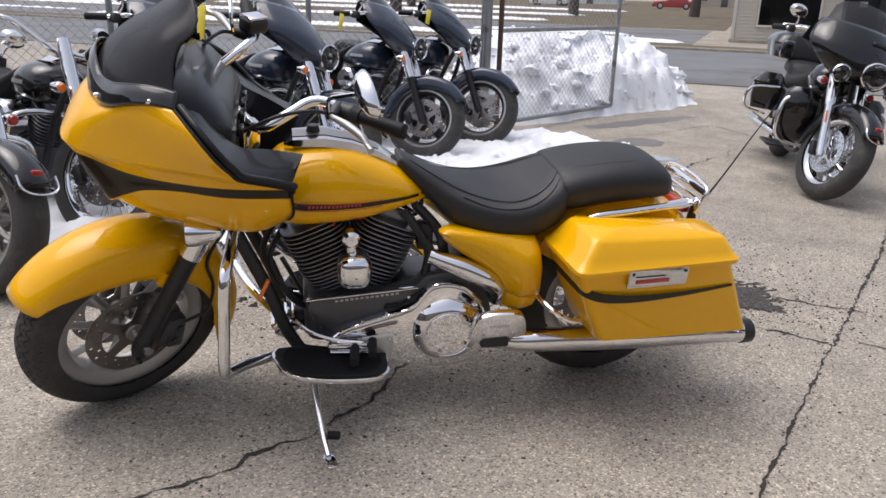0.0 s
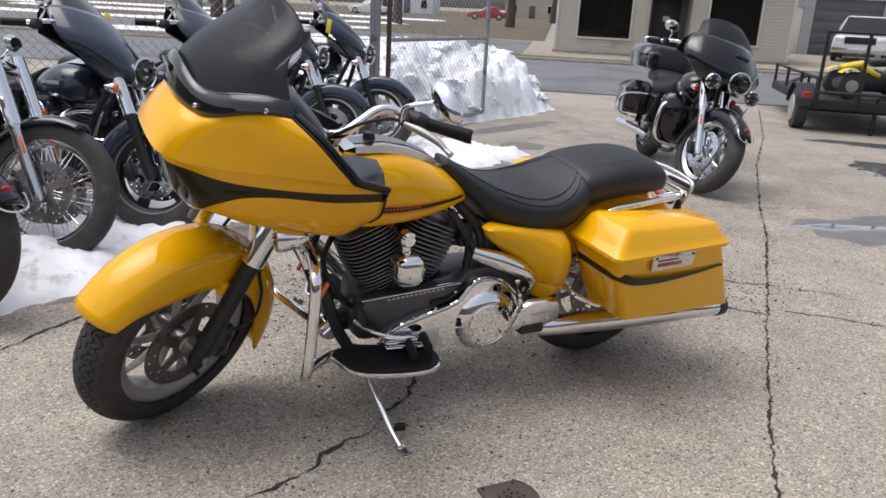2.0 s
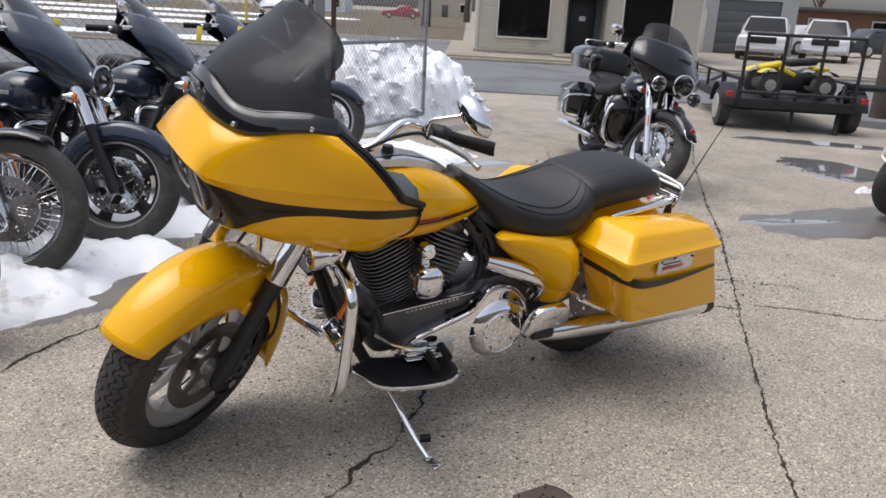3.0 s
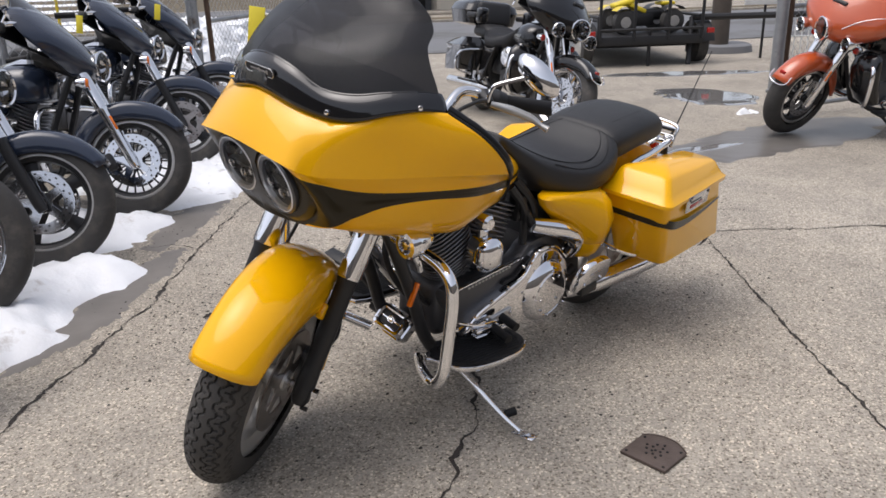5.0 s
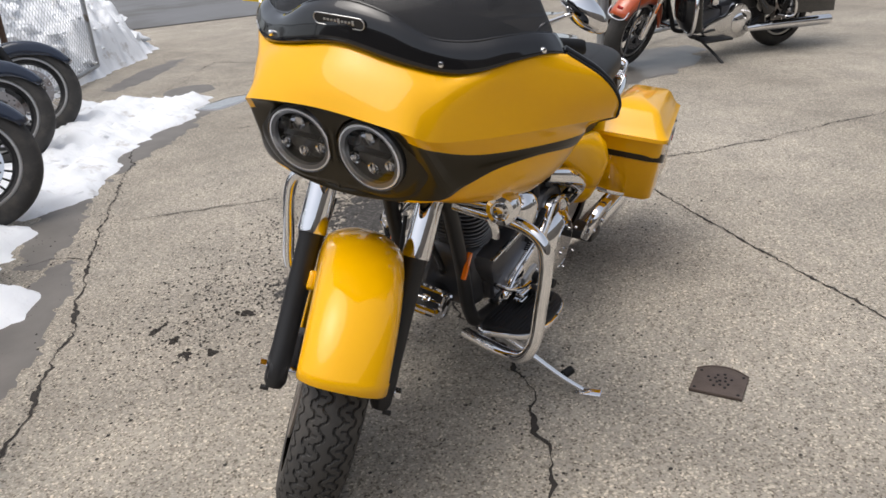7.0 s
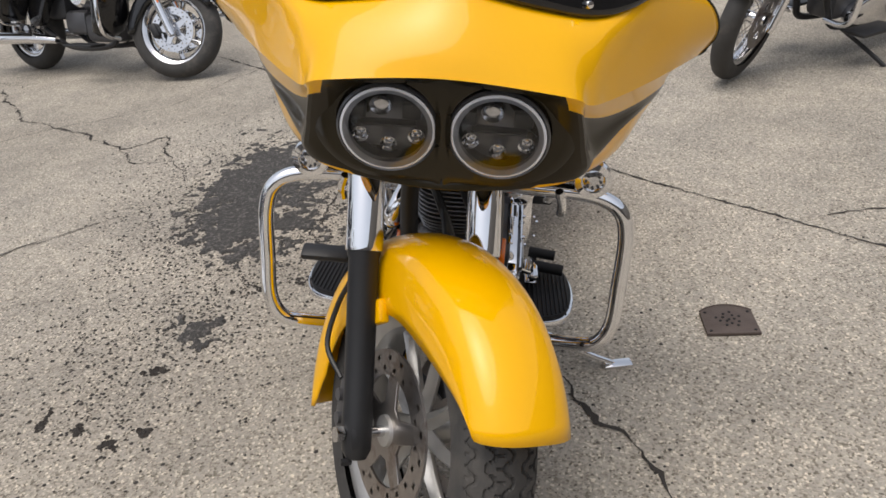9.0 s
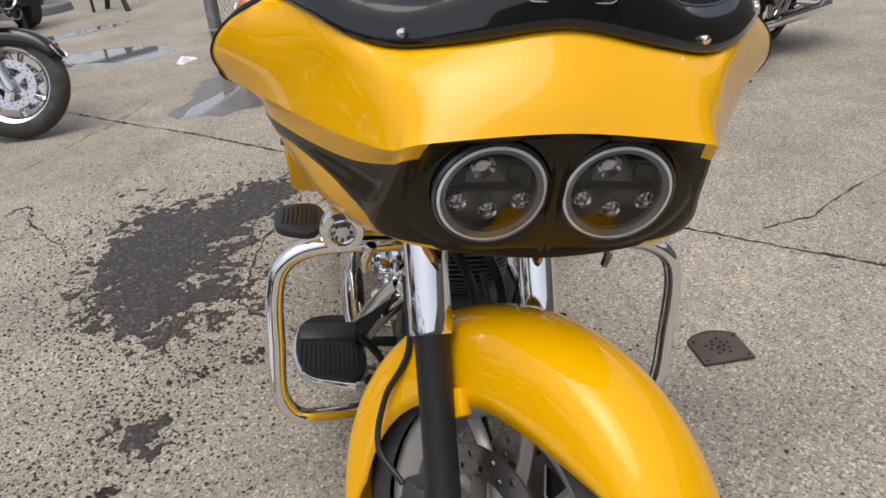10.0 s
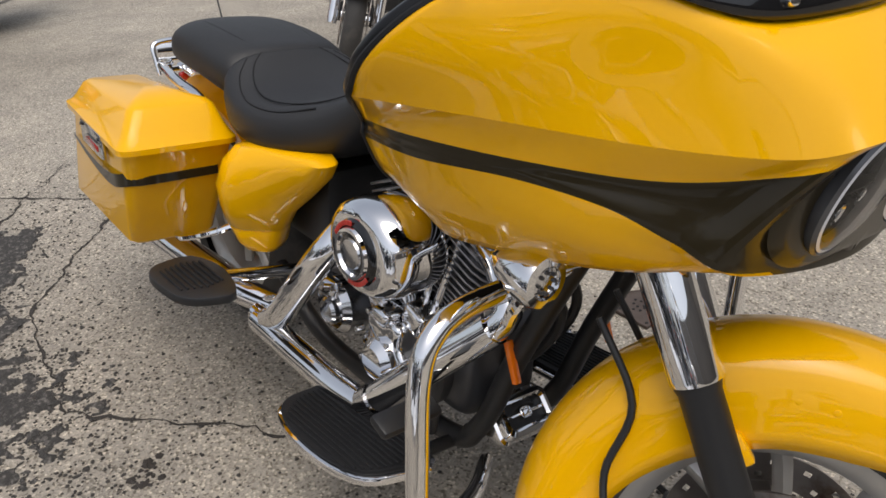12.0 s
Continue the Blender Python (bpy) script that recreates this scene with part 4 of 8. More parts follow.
for s in (-1, 1):
    body = [slab_ring(0.672, 1.215, 0.19, 0.366, 0.325, 0.352, 0.318, 0.02), slab_ring(0.662, 1.228, 0.18, 0.382, 0.338, 0.362, 0.328, 0.03), slab_ring(0.60, 1.158, 0.170, 0.400, 0.346, 0.50, 0.48), slab_ring(0.562, 1.110, 0.165, 0.410, 0.350, 0.602, 0.585)]
    bag = part("pannier", skin([flipped(r, s) for r in body]), YELLOW, bike, "yellow hard pannier with a dark stripe")
    lid = [slab_ring(0.560, 1.112, 0.163, 0.414, 0.354, 0.603, 0.586), slab_ring(0.550, 1.124, 0.155, 0.424, 0.364, 0.606, 0.590), slab_ring(0.550, 1.126, 0.155, 0.424, 0.364, 0.618, 0.604), slab_ring(0.562, 1.116, 0.162, 0.412, 0.352, 0.628, 0.612), slab_ring(0.578, 1.106, 0.170, 0.398, 0.342, 0.646, 0.625, 0.03), slab_ring(0.606, 1.088, 0.182, 0.374, 0.326, 0.686, 0.656, 0.03), slab_ring(0.618, 1.076, 0.192, 0.362, 0.316, 0.696, 0.664, 0.03), slab_ring(0.75, 0.95, 0.25, 0.28, 0.27, 0.704, 0.678, 0.01)]
    lo = part("lid", skin([flipped(r, s) for r in lid]), YELLOW, bag, "domed yellow lid")
    part("latch", moved(box(0.205, 0.012, 0.058, (0, 0, 0), 0.004), pose(0.832, s * 0.392, 0.578, 0, 2.5, s * -6.3)), CHROME_D, bag, "brushed latch plate with red bars")
    part("latch_bar", moved(box(0.115, 0.004, 0.012, (-0.02, s * 0.007, -0.008), 0.001), pose(0.832, s * 0.392, 0.578, 0, 2.5, s * -6.3)), RED, bag)
    part("latch_bar", moved(box(0.10, 0.004, 0.004, (-0.03, s * 0.007, 0.008), 0.001), pose(0.832, s * 0.392, 0.578, 0, 2.5, s * -6.3)), SATIN, bag)
    for dx in (-0.09, 0.09):
        part("latch_screw", moved(lathe([(0, -0.002), (0.005, -0.002), (0.004, 0.003), (0, 0.003)], 10), pose(0.832, s * 0.392, 0.578, 0, 2.5, s * -6.3) @ pose(dx, s * 0.006, 0.018)), SATIN, bag)
    line = spline([(0.584, 0.20, 0.545), (0.593, 0.30, 0.543), (0.600, 0.365, 0.542), (0.612, 0.394, 0.541), (0.645, 0.408, 0.532), (0.70, 0.4045, 0.520), (0.80, 0.393, 0.509), (0.95, 0.375, 0.506), (1.118, 0.3535, 0.511)], 5)
    rows = [[(q.x, s * q.y, q.z + v * np.interp(q.x, [0.58, 0.68, 0.80, 0.95, 1.15], [0.016, 0.015, 0.012, 0.008, 0.004])) for q in line] for v in (-1, 0, 1)]
    part("pannier_stripe", skin(rows, False), BAND, bag, "dark tapering stripe")
    part("guard_rail", tube([(0.54, s * 0.16, 0.43), (0.57, s * 0.24, 0.405), (0.62, s * 0.29, 0.385), (0.66, s * 0.29, 0.38)], 0.009, 8), CHROME, bike, "chrome pannier guard rail")
    # silencer
    mf = part("silencer", tube([(0.40, s * 0.17, 0.262), (0.50, s * 0.205, 0.268), (0.60, s * 0.218, 0.272), (0.80, s * 0.222, 0.262), (1.10, s * 0.222, 0.252), (1.300, s * 0.222, 0.245)], [0.028, 0.034, 0.040, 0.041, 0.041, 0.040], 20), CHROME, bike, "long chrome silencer")
    part("silencer_tip", bar((1.292, s * 0.222, 0.2452), (1.328, s * 0.222, 0.244), 0.0435, 20, 0.041), SATIN, mf, "black silencer tip")

# chrome seat rails and tail rack
for s in (-1, 1):
    part("seat_rail", tube([(0.615, s * 0.186, 0.625), (0.645, s * 0.192, 0.662), (0.705, s * 0.196, 0.690), (0.80, s * 0.192, 0.698), (0.92, s * 0.172, 0.700), (1.03, s * 0.142, 0.694), (1.10, s * 0.095, 0.684)], 0.0125, 12), CHROME, bike, "chrome seat rail")
rack = part("tail_rack", merged(tube([(1.085, -0.128, 0.655), (1.098, -0.130, 0.690), (1.114, -0.126, 0.732), (1.122, -0.06, 0.742), (1.124, 0.0, 0.744), (1.122, 0.06, 0.742), (1.114, 0.126, 0.732), (1.098, 0.130, 0.690), (1.085, 0.128, 0.655)], 0.007, 10), bar((1.02, -0.06, 0.660), (1.11, -0.06, 0.672), 0.010), bar((1.02, 0.06, 0.660), (1.11, 0.06, 0.672), 0.010)), CHROME, bike, "chrome tail rack")
for x, z, h in ((1.094, 0.668, 0.014), (1.102, 0.694, 0.010), (1.112, 0.722, 0.024)):
    part("rack_bar", box(0.006, 0.245, h, (x, 0, z), 0.002, 2, (0, 20, 0)), CHROME, rack)
part("red_lens", box(0.030, 0.15, 0.028, (1.085, 0, 0.645), 0.008), RED, rack)
ant = part("antenna", tube([(1.10, -0.10, 0.655), (1.16, -0.105, 0.75), (1.24, -0.11, 0.90), (1.30, -0.115, 1.01)], [0.006, 0.003, 0.0022, 0.0018], 8), SATIN, bike, "thin black whip antenna")
part("antenna_base", moved(lathe([(0, 0.03), (0.008, 0.03), (0.014, 0), (0.016, -0.02), (0, -0.02)], 16, "Z"), pose(1.093, -0.10, 0.64)), SATIN, ant)


TAIL = pose(0.12, 0, 0, 0, 0, 1.8) @ Matrix.Translation((-0.12, 0, 0))
for ob in bike.children:
    if ob.name.split(".")[0] in ("seat", "side_cover", "rear_wheel", "rear_mudguard", "pannier", "guard_rail", "silencer", "seat_rail", "tail_rack", "antenna"):
        ob.matrix_basis = TAIL @ (Matrix.Translation((0.025, 0, 0)) if ob.name.startswith("pannier") and ob.bound_box[0][1] > 0 else Matrix.Identity(4))


# ---- engine, shared with the parked bikes ----
def cylinder(parent, base, tilt, fins=17, high=0.25, mat=FIN, split=False):
    """A finned barrel and head on its axis."""
    m = Matrix.Translation(base) @ pose(0, 0, 0, 0, tilt, 0)
    cy = part("cylinder", moved(merged(lathe([(0, 0), (0.056, 0), (0.056, high), (0, high)], 20, "Z"), box(0.12, 0.12, 0.07, (0, 0, high + 0.02), 0.02)), m), mat, parent, "black finned cylinder")
    joined = bmesh.new()
    for i in range(fins):
        z = 0.018 + (high - 0.012) * i / (fins - 1)
        w = 0.080 + 0.021 * min(1, i / 6)
        out = [(w * math.copysign(abs(math.cos(a)) ** 0.6, math.cos(a)), w * math.copysign(abs(math.sin(a)) ** 0.6, math.sin(a))) for a in (2 * math.pi * j / 24 for j in range(24))]
        if split:
            part("cooling_fin", moved(plate(out, z, z + 0.0048, 0.0012, 1, "Z"), m), mat, cy)
        else:
            joined = merged(joined, plate(out, z, z + 0.0048, 0.0012, 1, "Z"))
    if not split:
        part("cooling_fins", moved(joined, m), mat, cy)["kind"] = "stuff"
    part("rocker_cover", moved(box(0.15, 0.13, 0.07, (0, 0, high + 0.075), 0.022, 3), m), CHROME_D, cy)
    return cy


def engine(parent):
    case = part("engine_case", merged(box(0.30, 0.20, 0.20, (-0.02, 0, 0.335), 0.045, 3), box(0.24, 0.20, 0.17, (0.23, 0, 0.37), 0.04, 3), lathe_y(0.10, -0.13, 0.13, (-0.03, 0, 0.33))), ENGINE, parent, "grey engine and gearbox case")
    cylinder(case, (-0.045, 0, 0.405), -22.5, split=True)
    cylinder(case, (0.0, 0, 0.405), 22.5, split=True)
    return case


def lathe_y(r, y0, y1, at, n=32, bev=0.008):
    return moved(lathe([(0, y0), (r - bev, y0), (r, y0 + bev), (r, y1 - bev), (r - bev, y1), (0, y1)], n), pose(*at))


case = engine(bike)
PRIM = [(-0.085, 0.305), (-0.045, 0.332), (0.05, 0.362), (0.15, 0.394), (0.185, 0.432), (0.215, 0.466), (0.262, 0.474), (0.315, 0.458), (0.372, 0.405), (0.402, 0.335), (0.395, 0.25), (0.36, 0.192), (0.28, 0.170), (0.17, 0.184), (0.04, 0.205), (-0.06, 0.222), (-0.105, 0.262)]
BACK = [(-0.155, 0.418), (-0.05, 0.430), (0.08, 0.440), (0.16, 0.452), (0.205, 0.490), (0.29, 0.500), (0.365, 0.462), (0.41, 0.39), (0.408, 0.28), (0.30, 0.20), (0.10, 0.22), (-0.05, 0.26), (-0.115, 0.315), (-0.15, 0.36)]
back = part("inner_case", plate(rounded(BACK, 3), -0.075, -0.138, 0.010, 2), ENGINE, case, "dark satin inner primary case")
prim = part("primary_cover", plate(rounded(PRIM, 3), -0.095, -0.172, 0.014, 3), CHROME, case, "chrome primary cover")
for i in range(13):
    part("lettering_bar", box(0.010, 0.003, 0.007, (-0.075 + 0.0155 * i, -0.139, 0.4165 + 0.0014 * i), 0.0008, 1, (0, -5, 0)), ALU, back)
for i in range(15):
    part("case_rib", box(0.005, 0.018, 0.016, (0.075 + 0.0085 * i, -0.145, 0.392 + 0.0008 * i + 0.0052 * max(0, i - 6)), 0.0015, 1, (0, 30, 0)), SATIN, back)
part("primary_rim", tube([(x, -0.168, z) for x, z in PRIM[:9]], 0.006, 8), CHROME, prim)
part("derby_cover", moved(lathe([(0, -0.036), (0.074, -0.034), (0.077, -0.030), (0.080, -0.033), (0.087, -0.031), (0.118, 0.002), (0.121, 0.014), (0, 0.014)], 56), pose(0.270, -0.168, 0.312)), CHROME, prim, "round chrome derby cover")
for i in range(5):
    part("cover_screw", moved(lathe([(0, -0.006), (0.005, -0.005), (0.006, 0.002), (0, 0.002)], 10), pose(0.270 + 0.072 * math.cos(i * 1.2566 + 0.6), -0.217, 0.312 + 0.072 * math.sin(i * 1.2566 + 0.6))), CHROME_D, prim)
part("inspection_plate", plate([(-0.005, 0.222), (0.09, 0.216), (0.10, 0.26), (0.095, 0.31), (0.0, 0.30)], -0.17, -0.182, 0.006), ALU, prim)
for x, z in ((0.01, 0.235), (0.085, 0.23), (0.085, 0.295), (0.0, 0.36), (0.075, 0.385), (0.14, 0.44), (0.215, 0.475), (0.15, 0.20), (-0.07, 0.25)):
    part("cover_screw", moved(lathe([(0, -0.006), (0.005, -0.005), (0.0065, 0.002), (0, 0.002)], 10), pose(x, -0.184 if x < 0.1 and z < 0.32 else -0.173, z)), CHROME_D, prim)
part("chrome_strip", box(0.345, 0.014, 0.007, (0.005, -0.136, 0.436), 0.003, 2, (0, -4.5, 0)), CHROME, case)
horn = part("horn_cover", skin([[(-0.022 + w * math.copysign(abs(math.cos(a)) ** 0.7, math.cos(a)) * f, y, 0.525 + h * math.copysign(abs(math.sin(a)) ** 0.7, math.sin(a)) * f) for a in (2 * math.pi * i / 28 for i in range(28))] for y, f, w, h in ((-0.11, 1, 0.050, 0.054), (-0.150, 1.0, 0.053, 0.057), (-0.170, 0.93, 0.053, 0.057), (-0.184, 0.75, 0.053, 0.057), (-0.192, 0.45, 0.053, 0.057), (-0.194, 0.05, 0.053, 0.057))]), CHROME, case, "chrome horn cover")
part("horn_bracket", merged(bar((-0.028, -0.13, 0.575), (-0.032, -0.13, 0.632), 0.018), lathe_y(0.026, -0.162, -0.115, (-0.032, 0, 0.628), 24, 0.008)), CHROME, horn)
for y in (-0.03, 0.05):
    part("spark_lead", tube([(-0.08, y - 0.08, 0.66), (-0.07, y - 0.11, 0.70), (0.0, y - 0.10, 0.69), (0.03, y - 0.05, 0.70)], 0.005, 6), REDLINE, case)
part("wiring", merged(tube([(0.13, -0.09, 0.69), (0.18, -0.11, 0.62), (0.21, -0.10, 0.55), (0.20, -0.11, 0.48)], 0.014, 8), tube([(0.17, -0.07, 0.70), (0.24, -0.09, 0.62), (0.26, -0.10, 0.54)], 0.016, 8), tube([(0.2, -0.11, 0.60), (0.24, -0.13, 0.52), (0.30, -0.12, 0.50)], 0.012, 8), box(0.05, 0.05, 0.09, (0.20, -0.07, 0.60), 0.012)), SATIN, bike, "black wiring and hoses")

# right side: air cleaner, cam cover, push rods, exhaust
air = part("air_cleaner", skin([[(-0.015 + 0.105 * math.copysign(abs(math.cos(a)) ** 0.85, math.cos(a)) * f, y, 0.575 + 0.088 * math.copysign(abs(math.sin(a)) ** 0.85, math.sin(a)) * f) for a in (2 * math.pi * i / 40 for i in range(40))] for y, f in ((0.10, 0.8), (0.13, 0.97), (0.16, 1.0), (0.20, 1.0), (0.225, 0.94), (0.238, 0.82), (0.240, 0.72), (0.236, 0.05))]), CHROME, case, "oval chrome air cleaner cover")
part("cover_insert", moved(lathe([(0, 0.012), (0.05, 0.010), (0.060, 0.004), (0.066, -0.006), (0, -0.006)], 36), pose(-0.015, 0.238, 0.575)), BLACK, air, "black round insert with red marks")
part("insert_ring", moved(lathe([(0.036, 0.008), (0.040, 0.016), (0.046, 0.016), (0.049, 0.008)], 36), pose(-0.015, 0.238, 0.575)), CHROME, air)
part("insert_medal", moved(lathe([(0, 0.016), (0.026, 0.013), (0.03, 0.006), (0, 0.006)], 24), pose(-0.015, 0.240, 0.575)), CHROME_D, air)
for i in range(16):
    a = radians(25 + i * 8.5 + (55 if i > 7 else 0) + (130 if i > 7 else 0) - (60 if i > 7 else 0))
    part("red_mark", moved(box(0.0065, 0.003, 0.009, (0, 0, 0), 0.0008), pose(-0.015 + 0.0545 * math.cos(a), 0.2485, 0.575 + 0.0545 * math.sin(a), 0, 90 - math.degrees(a), 0)), REDLINE, air)
lobes = [(0.012 + (0.066 + 0.012 * math.cos(5 * (a + 0.3))) * math.cos(a), 0.345 + (0.066 + 0.012 * math.cos(5 * (a + 0.3))) * math.sin(a)) for a in (2 * math.pi * i / 50 for i in range(50))]
part("cam_cover", merged(plate(lobes, 0.09, 0.165, 0.014, 4), lathe_y(0.046, 0.09, 0.192, (0.004, 0, 0.322), 32, 0.014), box(0.05, 0.05, 0.03, (0.01, 0.15, 0.415), 0.010, 3)), CHROME, case, "chrome five-lobed cam cover")
for x, tilt_y in ((-0.05, -20), (0.065, 20)):
    part("tappet_block", box(0.06, 0.05, 0.055, (x, 0.12, 0.425), 0.012, 3, (0, tilt_y, 0)), CHROME, case)
for x, z in ((0.095, 0.345), (0.055, 0.405), (-0.01, 0.415), (-0.085, 0.37), (-0.08, 0.315), (0.02, 0.285), (0.08, 0.29)):
    part("cover_screw", moved(lathe([(0, 0.010), (0.006, 0.008), (0.008, -0.01), (0, -0.01)], 10), pose(x, 0.160, z)), CHROME_D, case)
part("gearbox_cover", merged(lathe_y(0.064, 0.08, 0.160, (0.205, 0, 0.345), 32, 0.014), lathe_y(0.030, 0.10, 0.180, (0.190, 0, 0.345), 24, 0.006), box(0.075, 0.07, 0.045, (0.215, 0.135, 0.385), 0.014, 3), bar((0.20, 0.17, 0.395), (0.165, 0.175, 0.41), 0.008)), CHROME_D, case, "clutch end cover")
for x0, x1 in ((-0.055, -0.12), (-0.03, -0.07), (-0.005, 0.05), (0.02, 0.10)):
    part("push_rod_tube", merged(bar((x0, 0.10, 0.41), (x1, 0.085, 0.62), 0.009, 10), bar((x0, 0.10, 0.41), (x0 + (x1 - x0) * 0.25, 0.097, 0.46), 0.013, 10)), CHROME, case)
ex = part("exhaust_pipe", tube([(-0.15, 0.07, 0.60), (-0.23, 0.10, 0.585), (-0.275, 0.13, 0.53), (-0.16, 0.178, 0.405), (-0.055, 0.212, 0.292), (-0.01, 0.222, 0.258), (0.06, 0.224, 0.248), (0.22, 0.224, 0.240), (0.42, 0.222, 0.250)], 0.024, 16), CHROME, bike, "chrome exhaust pipe with heat shields")
part("heat_shield", tube([(-0.262, 0.136, 0.515), (-0.16, 0.180, 0.403), (-0.058, 0.214, 0.292)], 0.031, 18), CHROME, ex)
part("heat_shield", tube([(-0.02, 0.224, 0.256), (0.10, 0.227, 0.246), (0.40, 0.226, 0.240)], [0.028, 0.031, 0.031], 18), CHROME, ex)
part("pipe_clamp", tube([(-0.052, 0.215, 0.286), (-0.028, 0.222, 0.262)], 0.0335, 18), CHROME_D, ex)
part("rear_pipe", tube([(0.11, 0.07, 0.60), (0.12, 0.15, 0.57), (0.135, 0.205, 0.515), (0.20, 0.222, 0.425), (0.30, 0.226, 0.305), (0.36, 0.226, 0.262)], [0.026, 0.028, 0.030, 0.031, 0.031, 0.026], 18), CHROME, ex)
part("crossover_pipe", tube([(0.21, -0.13, 0.555), (0.30, -0.165, 0.530), (0.38, -0.180, 0.492), (0.42, -0.17, 0.45), (0.43, -0.14, 0.40)], [0.025, 0.031, 0.031, 0.028, 0.026], 16), CHROME, ex, "chrome crossover pipe")

# frame tubes, oil cooler area
fr = part("frame", merged(tube([(-0.42, -0.05, 0.80), (-0.37, -0.085, 0.66), (-0.28, -0.095, 0.45), (-0.21, -0.10, 0.27), (-0.12, -0.11, 0.215), (0.30, -0.11, 0.20), (0.52, -0.11, 0.30)], 0.020, 10), tube([(-0.42, 0.05, 0.80), (-0.37, 0.085, 0.66), (-0.28, 0.095, 0.45), (-0.21, 0.10, 0.27), (-0.12, 0.11, 0.215), (0.30, 0.11, 0.20), (0.52, 0.11, 0.30)], 0.020, 10), bar((-0.44, 0, 0.86), (0.30, 0, 0.70), 0.03), box(0.22, 0.20, 0.20, (0.42, 0, 0.50), 0.03), bar((0.52, 0, 0.60), (0.95, 0, 0.70), 0.05)), SATIN, bike, "black tubular frame")
for s in (-1, 1):
    part("side_reflector", merged(box(0.012, 0.014, 0.075, (-0.290, s * 0.116, 0.455), 0.003, 2, (0, 24, 0))), AMBER, fr, "amber reflector")
REG = pose(-0.240, 0.023, 0.284, 5, 46, 4)


def frame_ring(hy, hz, r, x, k=5):
    """A rounded rectangle across the bike at depth x."""
    return [(x, sy * (hy - r) + r * math.cos(b), sz * (hz - r) + r * math.sin(b)) for sy, sz, b0 in ((1, 1, 0), (-1, 1, 90), (-1, -1, 180), (1, -1, 270)) for b in (radians(b0 + 90 * i / k) for i in range(k + 1))]


reg = part("regulator", moved(skin([frame_ring(0.044, 0.022, 0.009, 0.012), frame_ring(0.045, 0.023, 0.009, -0.012), frame_ring(0.050, 0.028, 0.012, -0.017), frame_ring(0.058, 0.036, 0.014, -0.015), frame_ring(0.061, 0.039, 0.014, -0.008), frame_ring(0.061, 0.039, 0.014, 0.004), frame_ring(0.066, 0.044, 0.016, 0.008), frame_ring(0.066, 0.044, 0.016, 0.016), frame_ring(0.058, 0.038, 0.016, 0.050)], True, False), REG), CHROME, fr, "chrome regulator frame")
part("regulator_body", moved(box(0.040, 0.098, 0.054, (0.016, 0, 0), 0.004), REG), SATIN, reg)
part("regulator_shield", moved(merged(box(0.005, 0.090, 0.007, (-0.006, 0, 0), 0.002), box(0.008, 0.026, 0.020, (-0.009, 0, 0), 0.007, 3)), REG), CHROME, reg, "chrome shield and bar")
for y0, dx in ((0.0, 0.03), (0.06, 0.01)):
    part("hose", tube([(-0.25 + dx, y0, 0.62), (-0.30 + dx, y0 - 0.05, 0.52), (-0.24 + dx, y0 - 0.07, 0.40), (-0.16 + dx, y0 - 0.04, 0.33)], 0.010, 8), SATIN, fr, "black rubber hose")
part("oil_filter", moved(lathe([(0, -0.07), (0.034, -0.068), (0.038, -0.06), (0.038, 0.02), (0, 0.02)], 28, "X"), pose(-0.17, 0.02, 0.27)), SATIN, fr)

# footboards, pegs, levers
BOARD = [(-0.255, 0.20), (-0.25, 0.27), (-0.22, 0.325), (-0.15, 0.352), (-0.05, 0.358), (0.04, 0.345), (0.085, 0.31), (0.09, 0.25), (0.075, 0.205), (-0.10, 0.19)]
for s in (-1, 1):
    tilt = pose(-0.01, 0.045, 0.240, 0, 5, 0) if s < 0 else pose(0.02, 0.018, 0.236, 0, 6, 0)
    bd = part("footboard", moved(plate([(x, s * y) for x, y in rounded(BOARD, 3)], -0.012, 0.004, 0.003, 2, "Z"), tilt), CHROME, bike, "chrome-edged footboard")
    part("rubber_pad", moved(plate([(-0.08 + (x + 0.08) * 0.95, s * (0.27 + (y - 0.27) * 0.92)) for x, y in rounded(BOARD, 3)], 0.004, 0.014, 0.003, 2, "Z"), tilt), PLASTIC, bd, "black ribbed rubber")
    for i in range(13):
        y = 0.212 + i * 0.0105
        hl = 0.15 * math.sqrt(max(0.1, 1 - ((y - 0.26) / 0.105) ** 2))
        part("pad_rib", moved(box(hl * 2, 0.004, 0.004, (-0.085, s * y, 0.0155), 0.0012, 1), tilt), PLASTIC, bd)
    for x, z in ((-0.16, 0.215), (0.02, 0.205)):
        part("board_bracket", bar((x, s * 0.10, z), (x, s * 0.22, z + 0.007), 0.013), SATIN, bd)
part("gear_lever", merged(tube([(-0.20, -0.165, 0.372), (-0.16, -0.19, 0.345), (-0.08, -0.20, 0.315), (0.0, -0.20, 0.300)], 0.006, 8), box(0.125, 0.026, 0.016, (-0.045, -0.205, 0.296), 0.006, 2, (0, 4, 0)), box(0.14, 0.03, 0.008, (-0.03, -0.20, 0.276), 0.003, 1, (0, 4, 0))), CHROME, bike, "chrome heel-toe gear lever")
part("gear_peg", bar((0.030, -0.195, 0.304), (0.022, -0.265, 0.300), 0.014, 12), PLASTIC, bike, "black rubber gear peg")
part("gear_peg", bar((-0.025, -0.21, 0.292), (-0.035, -0.285, 0.288), 0.015, 12), PLASTIC, bike, "black rubber gear peg")
